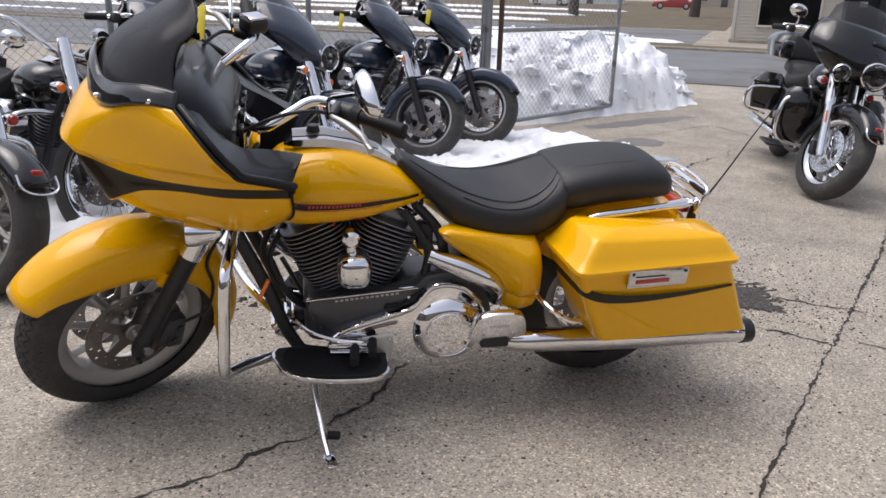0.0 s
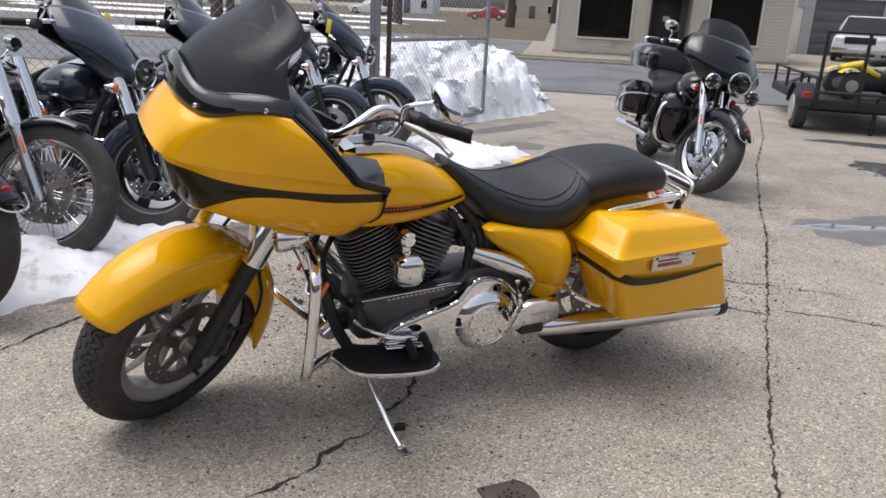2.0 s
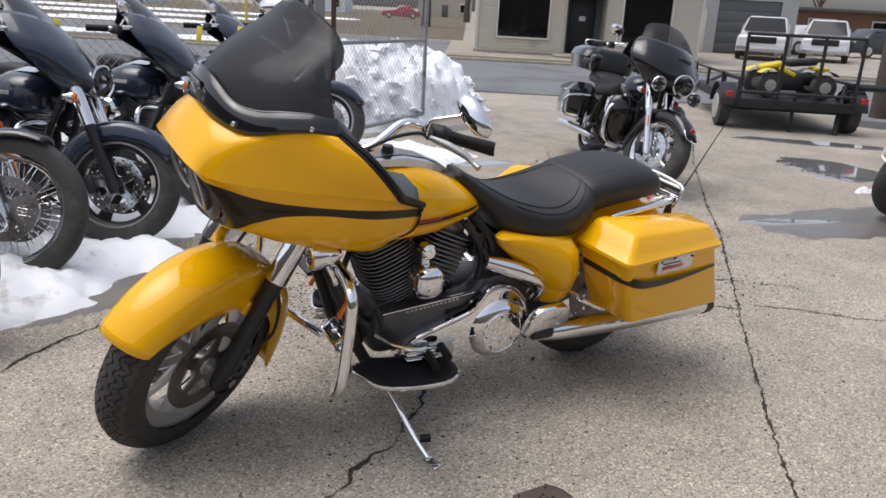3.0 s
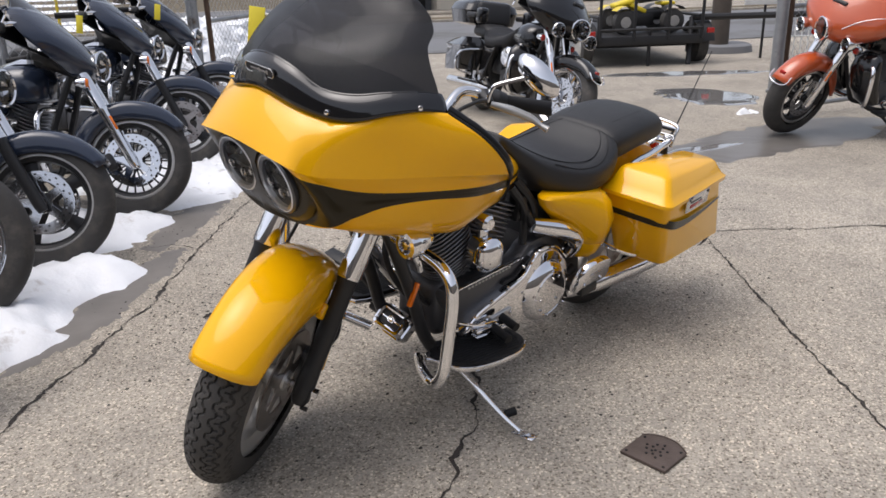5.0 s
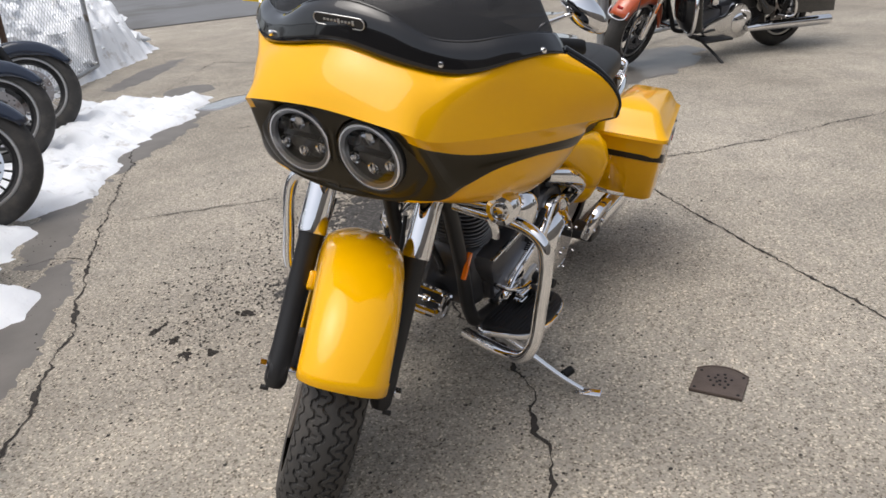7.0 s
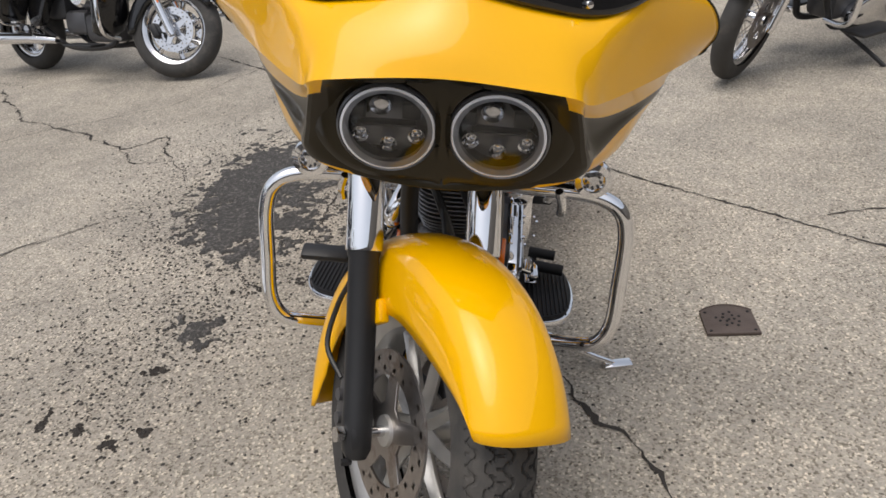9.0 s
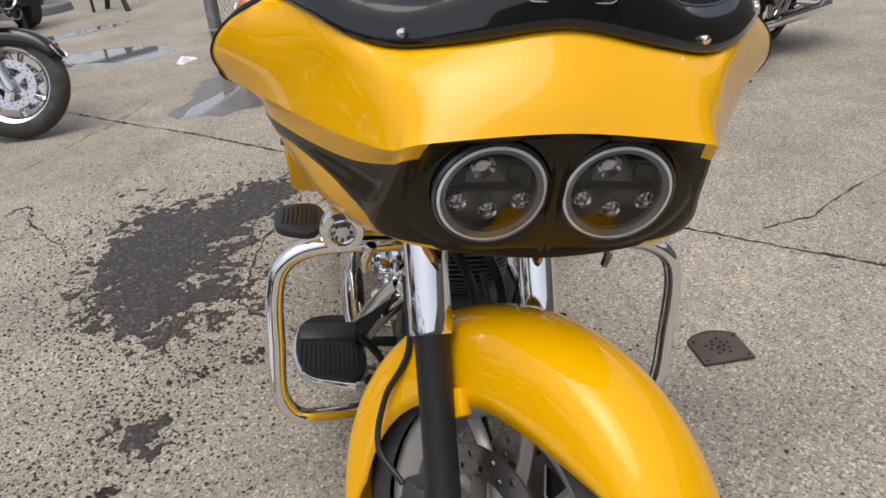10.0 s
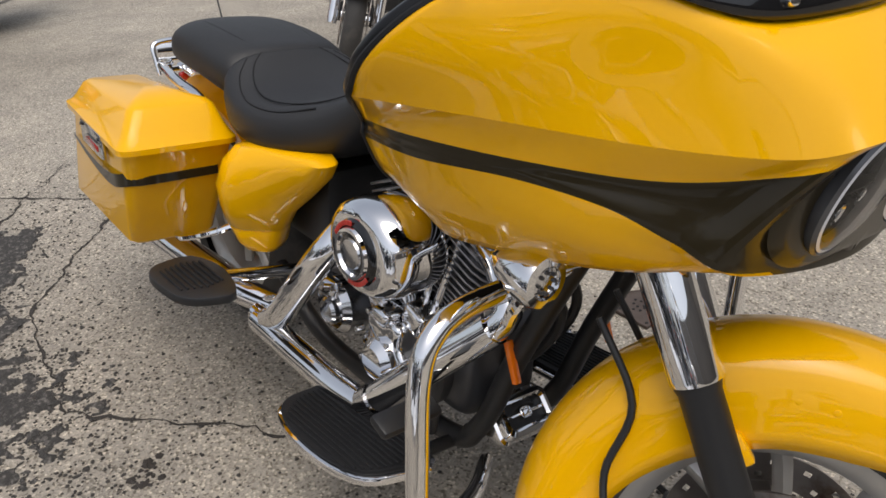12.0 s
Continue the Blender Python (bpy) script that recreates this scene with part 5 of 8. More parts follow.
part("brake_pedal", merged(tube([(-0.16, 0.17, 0.26), (-0.20, 0.20, 0.33), (-0.235, 0.235, 0.385)], 0.009, 8), box(0.045, 0.115, 0.020, (-0.245, 0.295, 0.398), 0.008, 2, (0, -18, 0))), SATIN, bike, "black rubber rear brake pedal")
peg = part("passenger_board", moved(plate(rounded([(-0.084, -0.05), (-0.076, 0.025), (-0.05, 0.054), (0.0, 0.060), (0.055, 0.054), (0.080, 0.030), (0.086, -0.04), (0.0, -0.046)], 3), -0.014, 0.014, 0.006, 2), pose(0.405, -0.262, 0.372, 14, -2, 0)), CHROME, bike, "folded chrome passenger board")
for x in (-0.045, 0.048):
    part("board_screw", moved(lathe_y(0.007, -0.019, -0.012, (x, 0, -0.025), 12, 0.001), pose(0.405, -0.262, 0.372, 14, -2, 0)), CHROME_D, peg)
part("board_mark", moved(box(0.06, 0.002, 0.008, (0, -0.0155, 0.012), 0.0006), pose(0.405, -0.262, 0.372, 14, -2, 0)), CHROME_D, peg)
part("board_mount", merged(box(0.09, 0.09, 0.035, (0.40, -0.225, 0.315), 0.008), bar((0.41, -0.10, 0.31), (0.41, -0.22, 0.31), 0.018)), SATIN, peg)
pegr = part("passenger_board", moved(plate(rounded([(-0.125, 0.0), (-0.12, 0.06), (-0.085, 0.10), (-0.02, 0.112), (0.06, 0.112), (0.105, 0.08), (0.11, 0.0), (0.0, -0.03)], 3), -0.010, 0.010, 0.004, 2, "Z"), pose(0.42, 0.325, 0.372, 0, 3, 0)), SATIN, bike, "folded-out black passenger board")
part("board_mount", bar((0.42, 0.12, 0.33), (0.42, 0.32, 0.365), 0.016), CHROME, pegr)
for i in range(8):
    part("pad_rib", moved(box(0.15 - 0.008 * abs(i - 3), 0.005, 0.005, (0, 0.0 + i * 0.0125, 0.012), 0.0015, 1), pose(0.42, 0.325, 0.372, 0, 3, 0)), PLASTIC, pegr)

# side stand
st = part("side_stand", merged(tube([(-0.165, -0.13, 0.20), (-0.155, -0.20, 0.185), (-0.135, -0.36, 0.105), (-0.122, -0.435, 0.073)], [0.0115, 0.0115, 0.0095, 0.0085], 10), box(0.035, 0.075, 0.010, (-0.118, -0.452, 0.068), 0.004, 2, (-8, 0, 8))), CHROME, bike, "steel side stand on the ground")
part("rubber_stop", bar((-0.118, -0.372, 0.098), (-0.088, -0.385, 0.104), 0.013, 12), PLASTIC, st, "black rubber stop")

# handlebar, turned with the fork; the right half mirrors the left about the steering head
UNTURN = BARS.inverted()


def bar_pts(pts, s):
    """Left-hand places of the turned bar, or their mirror images on the right."""
    if s < 0:
        return [Vector(p) for p in pts]
    return [BARS @ Vector((q.x, -q.y, q.z)) for q in (UNTURN @ Vector(p) for p in pts)]


LEFT_BAR = [(0.095, -0.218, 0.980), (0.02, -0.165, 0.992), (-0.045, -0.122, 1.006), (-0.10, -0.095, 1.025), (-0.145, -0.092, 1.022), (-0.20, -0.108, 0.994), (-0.25, -0.122, 0.968), (-0.285, -0.105, 0.957), (-0.305, -0.06, 0.956)]
hb = part("handlebar", tube(bar_pts(LEFT_BAR, -1) + bar_pts(LEFT_BAR, 1)[::-1], 0.0145, 16), CHROME, bike, "swept chrome handlebar")
for s in (-1, 1):
    part("riser", moved(box(0.05, 0.05, 0.09, (-0.325, s * 0.05, 0.915), 0.014), BARS), CHROME, hb)
    part("grip", tube(bar_pts([(0.100, -0.2215, 0.979), (0.092, -0.216, 0.980), (0.02, -0.165, 0.992), (-0.01, -0.144, 0.997)], s), [0.020, 0.0215, 0.018, 0.0195], 18), PLASTIC, hb, "black rubber grip")
    part("switch_housing", tube(bar_pts([(-0.008, -0.146, 0.996), (-0.03, -0.132, 1.000), (-0.062, -0.112, 1.010)], s), [0.024, 0.030, 0.022], 12), SATIN, hb)
    part("lever_clamp", tube(bar_pts([(-0.062, -0.112, 1.012), (-0.075, -0.135, 1.008), (-0.085, -0.160, 1.004)], s), [0.022, 0.018, 0.012], 10), SATIN, hb)
    part("lever", tube(bar_pts([(-0.088, -0.165, 1.004), (-0.05, -0.205, 0.992), (-0.015, -0.250, 0.975), (-0.003, -0.278, 0.960), (0.005, -0.298, 0.952)], s), [0.008, 0.012, 0.011, 0.007, 0.010], 10), ALU, hb, "grey alloy lever")
    c = bar_pts([(0.0, -0.246, 1.088)], s)[0]
    long_axis = (bar_pts([(0.016, -0.302, 1.046)], s)[0] - bar_pts([(-0.016, -0.190, 1.130)], s)[0]).normalized()
    face = Vector((0.97, 0.16 if s < 0 else 0.35, 0.12))
    face = (face - long_axis * face.dot(long_axis)).normalized()
    mm = Matrix((face, long_axis, face.cross(long_axis))).transposed().to_4x4()
    mm.translation = c
    mi = part("mirror", moved(moved(lathe([(0, -0.034), (0.022, -0.031), (0.044, -0.016), (0.052, 0.004), (0.050, 0.010), (0, 0.010)], 36, "X"), Matrix.Diagonal((1, 1.45, 0.72, 1))), mm), CHROME, hb, "oval chrome mirror")
    part("mirror_glass", moved(moved(lathe([(0, 0.0125), (0.046, 0.0125), (0.047, 0.010), (0, 0.010)], 36, "X"), Matrix.Diagonal((1, 1.45, 0.72, 1))), mm), CHROME, mi)
    part("mirror_stem", tube(bar_pts([(-0.095, -0.158, 1.010), (-0.097, -0.166, 1.034), (-0.092, -0.176, 1.056), (-0.06, -0.200, 1.070), (-0.015, -0.235, 1.086)], s), 0.006, 8), CHROME, mi)
    part("cable", tube(bar_pts([(-0.085, -0.150, 1.005), (-0.14, -0.175, 1.022), (-0.22, -0.180, 1.012), (-0.30, -0.17, 0.975), (-0.37, -0.12, 0.92), (-0.40, -0.05, 0.86)], s), 0.0055, 8), SATIN, hb)
rs = part("brake_reservoir", moved(box(0.075, 0.060, 0.045, (0, 0, 0), 0.012, 3), Matrix.Translation(bar_pts([(-0.055, -0.118, 1.045)], 1)[0]) @ pose(0, 0, 0, 12, 0, 40)), SATIN, hb, "black brake fluid reservoir")
part("reservoir_cap", moved(box(0.066, 0.052, 0.008, (0, 0, 0.024), 0.003), Matrix.Translation(bar_pts([(-0.055, -0.118, 1.045)], 1)[0]) @ pose(0, 0, 0, 12, 0, 40)), CHROME, rs, "chrome reservoir cap")

# ---- ground ----
def flat(name, pts, z, mat, label, cat, kind="structure"):
    bm = bmesh.new()
    f = bm.faces.new([bm.verts.new((x, y, z)) for x, y in pts])
    if f.calc_area() and f.normal.z < 0:
        f.normal_flip()
    return thing(name, label, cat, kind=kind, bm=bm, mat=mat)


flat("ground", [(-500, -500), (700, -500), (700, 900), (-500, 900)], 0.0, CONCRETE, "weathered exposed-aggregate concrete yard", "ground")
RD, RN = Vector((0.84, -0.5426, 0)), Vector((0.5426, 0.84, 0))   # along the road, across it


def rp(s, n, z=0.0):
    return RD * s + RN * n + Vector((0, 0, z))


def strip(s0, s1, n0, n1):
    return [tuple(rp(s, n).xy) for s, n in ((s0, n0), (s1, n0), (s1, n1), (s0, n1))]


flat("road", strip(-200, 200, 11.1, 19.6), 0.004, ROADM, "grey worn asphalt street beyond the yard", "road")
flat("verge", strip(-200, -0.5, 20.0, 22.6), 0.006, GRASS, "brown winter grass verge", "grass")
flat("verge", strip(-0.5, 200, 20.0, 22.0), 0.006, GRASS, "brown winter grass verge before the shop", "grass")
flat("lawn", strip(-330, 0.0, 33.6, 230.0), 0.006, GRASS, "wide brown winter lawn", "grass")
flat("side_street", strip(-200, -0.5, 22.6, 33.0), 0.005, ROADM, "grey side street behind the verge", "road")
for n0 in (19.6, 10.95):
    kb = thing("kerb", "worn concrete kerb along the street", "kerb", kind="structure", bm=moved(box(400, 0.16, 0.10, (0, 0, 0.02), 0.02), Matrix.Translation(rp(0, n0 + 0.1)) @ Matrix.Rotation(math.atan2(RD.y, RD.x), 4, "Z")) if n0 > 15 else moved(box(400, 0.12, 0.012, (0, 0, 0.0), 0.003), Matrix.Translation(rp(0, n0 + 0.1)) @ Matrix.Rotation(math.atan2(RD.y, RD.x), 4, "Z")), mat=CONCRETE if n0 > 15 else DIRT)


def crack(pts, width, rough=0.03, seed=0, end=0.2):
    """A dirt-filled crack: a jagged ribbon of uneven width along the points."""
    rnd = random.Random(seed)
    path = []
    for a, b in zip(pts[:-1], pts[1:]):
        a, b = Vector((*a, 0)), Vector((*b, 0))
        n = max(2, int((b - a).length / 0.018))
        side = Vector((-(b - a).y, (b - a).x, 0)).normalized()
        for i in range(n):
            p = a.lerp(b, i / n)
            path.append(p + side * (noise.noise(p * 5 + Vector((seed, 0, 0))) * rough + noise.noise(p * 22 + Vector((seed, 3, 0))) * rough * 0.45 + rnd.uniform(-0.3, 0.3) * width))
    path.append(Vector((*pts[-1], 0)))
    l, r = [], []
    for i, p in enumerate(path):
        d = (path[min(i + 1, len(path) - 1)] - path[max(0, i - 1)]).normalized()
        s = Vector((-d.y, d.x, 0))
        fade = min(1, (i + 1) / 8, (len(path) - i) / 8)
        w = width * (0.35 + 0.65 * fade) * (0.15 + 1.5 * abs(noise.noise(p * 7 + Vector((0, seed, 0))))) * rnd.uniform(0.5, 1.4) / 2
        l.append(p + s * w + Vector((0, 0, 0.003)))
        r.append(p - s * w + Vector((0, 0, 0.003)))
    return skin([l, r], False)


CRACKS = [
    ("expansion_joint", 0.020, 0.008, [(0.3, -1.55), (0.70, -1.15), (1.12, -0.72), (1.89, 0.02), (3.03, 1.10), (3.57, 1.68), (4.86, 2.95), (6.39, 4.32), (8.68, 6.6)]),
    ("crack", 0.018, 0.03, [(-1.1, -0.80), (-0.61, -0.54), (-0.42, -0.45), (-0.19, -0.32), (0.0, -0.15), (0.15, 0.08), (0.38, 0.27), (0.58, 0.45), (0.78, 0.60), (1.05, 0.58), (1.35, 0.54), (1.56, 0.35), (1.75, 0.2), (1.9, 0.05)]),
    ("crack", 0.018, 0.03, [(-2.0, 0.2), (-1.32, 0.66), (-0.88, 1.02), (-0.43, 1.37), (0.0, 1.82), (0.48, 2.28), (1.10, 2.81), (1.62, 3.34), (2.2, 3.8)]),
    ("crack", 0.010, 0.03, [(-0.12, 2.07), (-0.01, 2.05), (0.04, 1.86)]),
    ("crack", 0.007, 0.015, [(0.38, 2.18), (0.85, 1.66), (1.15, 1.38)]),
    ("crack", 0.015, 0.03, [(2.03, 0.05), (2.36, -0.29), (2.78, -0.64), (3.31, -1.03), (4.2, -1.7)]),
    ("crack", 0.013, 0.04, [(1.90, 0.59), (2.08, 0.46), (2.25, 0.31), (2.5, 0.1)]),
    ("crack", 0.013, 0.06, [(2.88, 4.5), (3.41, 4.70), (4.35, 5.2), (4.40, 4.42), (5.0, 4.0)]),
    ("crack", 0.012, 0.06, [(4.0, 4.25), (3.8, 3.9), (3.40, 3.34)]),
    ("crack", 0.020, 0.05, [(3.44, 3.59), (2.58, 2.89), (2.35, 2.49), (1.91, 1.90), (2.07, 1.74), (1.66, 1.53)]),
    ("crack", 0.013, 0.04, [(1.91, 1.90), (1.70, 1.75), (1.66, 1.53), (1.40, 1.35)]),
    ("crack", 0.010, 0.03, [(2.0, 2.9), (2.35, 2.60), (2.68, 1.97), (3.43, 1.69), (4.0, 1.5)]),
    ("crack", 0.009, 0.02, [(0.5, 2.06), (0.71, 1.85), (1.04, 1.46)]),
    ("crack", 0.010, 0.02, [(0.70, -1.17), (0.79, -1.49), (1.1, -2.0)]),
]
for i, (nm, w, ro, pts) in enumerate(CRACKS):
    thing(nm, "dark dirt-filled crack across the concrete" if nm == "crack" else "straight dirt-filled joint between concrete slabs", "crack", kind="structure", bm=crack(pts, w, ro, i), mat=DIRT)


def blot(cx, cy, rx, ry, rot, seed, z, rough=0.35, step=0.025, crumb=0.0, calm=1.0):
    """A ragged blot: a thin sheet whose rim dips below the ground."""
    c, s = math.cos(radians(rot)), math.sin(radians(rot))
    big = 1.5
    step = max(step, max(rx, ry) / 60)
    nx, ny = int(2 * big * rx / step), int(2 * big * ry / step)
    bm = bmesh.new()
    V = {}
    for j in range(ny + 1):
        for i in range(nx + 1):
            u, v = (i * step - big * rx) / rx, (j * step - big * ry) / ry
            x, y = u * rx, v * ry
            p = Vector((cx + x * c - y * s, cy + x * s + y * c, seed * 3.1))
            f = 1 - math.hypot(u, v) + rough * noise.noise(p * 2.2) + rough * 0.9 * noise.noise(p * 6) + calm * rough * (0.6 + 40 * crumb) * noise.noise(p * 17) + calm * rough * (0.4 + 60 * crumb) * noise.noise(p * 45)
            if crumb:
                f += 0.55 * noise.noise(p * 33) + 0.3 * noise.noise(p * 11) - 0.12
            if f < -0.35:
                continue
            h = max(-0.006, min(z, f * 0.05)) + (crumb * max(0, noise.noise(p * 60)) if f > 0.05 else 0)
            V[i, j] = bm.verts.new((p.x, p.y, h))
    for (i, j), v in list(V.items()):
        q = [V.get(k) for k in ((i, j), (i + 1, j), (i + 1, j + 1), (i, j + 1))]
        if all(q):
            bm.faces.new(q)
    return bm


WET = material("wet_concrete", (0.155, 0.143, 0.130), 0.30, 0, 0.3, 5.0, 0.08, 40)
DAMP = material("damp_concrete", (0.165, 0.152, 0.138), 0.6, 0, 0.3, 6.0, 0.2, 60)
PUDDLE = material("puddle_water", (0.25, 0.245, 0.24), 0.04, 0, 0.1, 3.0, coat=1.0)
for k, (cx, cy, rx, ry, rot) in enumerate(((1.34, 0.96, 0.60, 0.30, 15), (0.84, 0.93, 0.36, 0.20, 28), (1.70, 0.64, 0.34, 0.19, -35), (0.12, 0.80, 0.13, 0.11, 0))):
    thing("loose_asphalt_patch", "dark crumbled asphalt patch on the concrete", "patch", "asphalt patches", bm=blot(cx, cy, rx, ry, rot, k + 2, 0.0045 + 0.0005 * k, 0.55, 0.012, 0.008, 0.85), mat=STAIN)
for k, (cx, cy, rx, ry, rot) in enumerate(((4.6, 0.75, 1.25, 0.42, -12), (3.9, 1.05, 0.55, 0.16, -20))):
    thing("wet_patch", "dark wet patch of melt water on concrete", "wet patch", "wet patches", bm=blot(cx, cy, rx, ry, rot, k + 9, 0.0045 + 0.0006 * k, 0.28, calm=0.12), mat=WET)
for k, (cx, cy, rx, ry, rot) in enumerate(((6.1, 2.25, 0.65, 0.45, 60), (3.75, 1.05, 0.42, 0.10, -20), (7.6, 3.4, 1.1, 0.22, -45), (2.75, 3.55, 0.28, 0.14, 0), (3.1, 4.3, 0.25, 0.22, 0))):
    thing("puddle", "shallow puddle of melt water on concrete", "puddle", "puddles", bm=blot(cx, cy, rx, ry, rot, k + 20, 0.0062 + 0.0004 * k, 0.22, calm=0.05), mat=PUDDLE if k != 4 else DAMP)
for k, (cx, cy, rx, ry, rot) in enumerate(((-0.56, 1.52, 0.62, 0.095, 38), (0.35, 2.47, 0.65, 0.12, 40), (1.9, 3.3, 0.9, 0.14, 25), (3.6, 5.4, 0.9, 0.14, 25))):
    thing("damp_edge", "damp dark concrete along the melting snow", "wet patch", "damp edges", bm=blot(cx, cy, rx, ry, rot, k + 40, 0.0022 + 0.0002 * k, 0.4), mat=DAMP)


def pebbles(areas, seed, lo, hi):
    rnd = random.Random(seed)
    bm = bmesh.new()
    for cx, cy, rx, ry, rot, n in areas:
        c, s = math.cos(radians(rot)), math.sin(radians(rot))
        for _ in range(n):
            x, y = rnd.gauss(0, 0.5) * rx, rnd.gauss(0, 0.5) * ry
            p = Vector((cx + x * c - y * s, cy + x * s + y * c, 0.0))
            r = rnd.uniform(lo, hi) * rnd.uniform(0.6, 1.3)
            a = rnd.uniform(0, 6.28)
            base = [bm.verts.new(p + Vector((r * math.cos(a + k * 1.257) * rnd.uniform(0.7, 1.3), r * math.sin(a + k * 1.257) * rnd.uniform(0.7, 1.2), 0.001))) for k in range(5)]
            tip = bm.verts.new(p + Vector((rnd.uniform(-0.3, 0.3) * r, rnd.uniform(-0.3, 0.3) * r, r * rnd.uniform(0.6, 1.0))))
            for k in range(5):
                bm.faces.new((base[k], base[(k + 1) % 5], tip))
    return bm


thing("gravel", "dark crumbs of asphalt grit scattered on concrete", "gravel", kind="stuff", bm=pebbles([(1.3, 0.95, 1.1, 0.7, 15, 4200), (0.85, 0.9, 0.8, 0.5, 25, 2200), (-0.05, 0.95, 0.45, 0.5, 30, 420), (0.15, 1.2, 0.4, 0.25, 30, 160), (-0.33, 0.92, 0.3, 0.2, 60, 120), (-0.72, 0.72, 0.12, 0.08, 0, 10), (1.78, 0.52, 0.5, 0.3, 150, 700), (0.12, 0.8, 0.22, 0.2, 0, 260), (0.3, 0.85, 0.9, 0.5, 0, 650), (-0.35, 0.95, 0.8, 0.45, 30, 260), (2.3, 0.3, 0.7, 0.5, 0, 160), (0.5, -0.2, 1.6, 0.9, 20, 260), (-0.1, 2.0, 0.8, 0.4, 40, 200), (2.2, 1.2, 1.2, 0.8, 0, 160), (0.0, 0.0, 1.6, 1.4, 0, 220)], 5, 0.0022, 0.006), mat=GRIT)
thing("crack_grit", "loose dark grit along the cracks", "gravel", kind="stuff", bm=pebbles([((a[0] + b[0]) / 2, (a[1] + b[1]) / 2, math.dist(a, b) * 0.9, 0.05, math.degrees(math.atan2(b[1] - a[1], b[0] - a[0])), int(60 * math.dist(a, b))) for _, w, _, pts in CRACKS if w > 0.012 for a, b in zip(pts[:-1], pts[1:]) if math.dist(a, b) < 2.0], 11, 0.002, 0.005), mat=GRIT)

for k, (cx, cy, rx, ry) in enumerate(((-0.32, 1.06, 0.035, 0.018), (-0.35, 0.95, 0.030, 0.016), (-0.41, 0.83, 0.032, 0.020), (-0.36, 0.76, 0.016, 0.016), (-0.10, 0.84, 0.03, 0.02), (0.36, 0.68, 0.06, 0.05), (0.42, 0.52, 0.05, 0.04))):
    thing("clod", "small dark clod of dried dirt on concrete", "dirt", "dirt clods", bm=pebbles([(cx, cy, rx, ry, 25 * k, 26)], 60 + k, 0.004, 0.011), mat=DIRT)

# drain cover set in the concrete
DR = [(0.002, -0.856), (0.002, -0.712), (0.115, -0.713), (0.134, -0.735), (0.145, -0.762), (0.148, -0.788), (0.144, -0.812), (0.133, -0.834), (0.116, -0.857)]
drain = thing("drain_cover", "rusty cast-iron drain cover with small holes set in concrete", "drain cover", bm=plate(DR, 0.001, 0.012, 0.003, 2, "Z"), mat=IRON)
for i in range(14):
    a, r = i * 2.4, 0.0105 * math.sqrt(i)
    part("drain_hole", moved(lathe([(0, 0.0008), (0.0042, 0.0008), (0.0042, -0.001), (0, -0.001)], 10, "Z"), pose(0.07 + r * math.cos(a), -0.785 + r * math.sin(a), 0.0125)), PLASTIC, drain)
for hx, hy in ((0.014, -0.843), (0.014, -0.725), (0.108, -0.727), (0.108, -0.844)):
    part("drain_screw", moved(lathe([(0, 0.0008), (0.0045, 0.0008), (0.0045, -0.001), (0, -0.001)], 10, "Z"), pose(hx, hy, 0.0125)), PLASTIC, drain)
part("drain_rim", tube([(x, y, 0.0125) for x, y in DR[2:]], 0.0022, 6), IRON, drain)


# ---- snow ----
def snow(pts, high, seed, step=0.05, lump=0.5, shoulder=0.25, lumps=0.0):
    P = np.array(pts)
    lo, hi = P.min(0) - 0.1, P.max(0) + 0.1
    nx, ny = int((hi[0] - lo[0]) / step) + 2, int((hi[1] - lo[1]) / step) + 2
    xs, ys = lo[0] + np.arange(nx) * step, lo[1] + np.arange(ny) * step
    X, Y = np.meshgrid(xs, ys)
    inside, dist = np.zeros(X.shape, bool), np.full(X.shape, 9.0)
    for a, b in zip(P, np.roll(P, -1, 0)):
        cross = ((a[1] > Y) != (b[1] > Y)) & (X < (b[0] - a[0]) * (Y - a[1]) / (b[1] - a[1] + 1e-12) + a[0])
        inside ^= cross
        d = b - a
        t = np.clip(((X - a[0]) * d[0] + (Y - a[1]) * d[1]) / (d @ d), 0, 1)
        dist = np.minimum(dist, np.hypot(X - a[0] - t * d[0], Y - a[1] - t * d[1]))
    sd = np.where(inside, dist, -dist)
    bm = bmesh.new()
    V = {}
    for j in range(ny):
        for i in range(nx):
            v = Vector((X[j, i], Y[j, i], seed))
            s = sd[j, i] + 0.10 * noise.noise(v * 3.1) + 0.05 * noise.noise(v * 8) + 0.02 * noise.noise(v * 21)
            if s <= -2.2 * step:
                continue
            under, s = min(s, 0.0), max(s, 0.0)
            rise = 1 - math.exp(-s / shoulder)
            billow = 1.1 * abs(noise.noise(v * 1.5)) + 1.0 * abs(noise.noise(v * 3.6)) + 0.8 * abs(noise.noise(v * 7.7)) + 0.45 * abs(noise.noise(v * 16)) - 0.7
            h = high * rise * (1 + lump * noise.noise(v * 1.1) + lump * 0.4 * noise.noise(v * 3.5)) + min(1, s * 5) * (0.010 * noise.noise(v * 11) + lumps * billow)
            jit = 0.3 * step
            V[i, j] = bm.verts.new((v.x + jit * noise.noise(v * 13), v.y + jit * noise.noise(v * 13 + Vector((5, 5, 5))), max(0.0, h) * 1.0 + under * 0.6 + 0.004))
    for (i, j), v in list(V.items()):
        q = [V.get(k) for k in ((i, j), (i + 1, j), (i + 1, j + 1), (i, j + 1))]
        if all(q):
            bm.faces.new(q)
    return bm


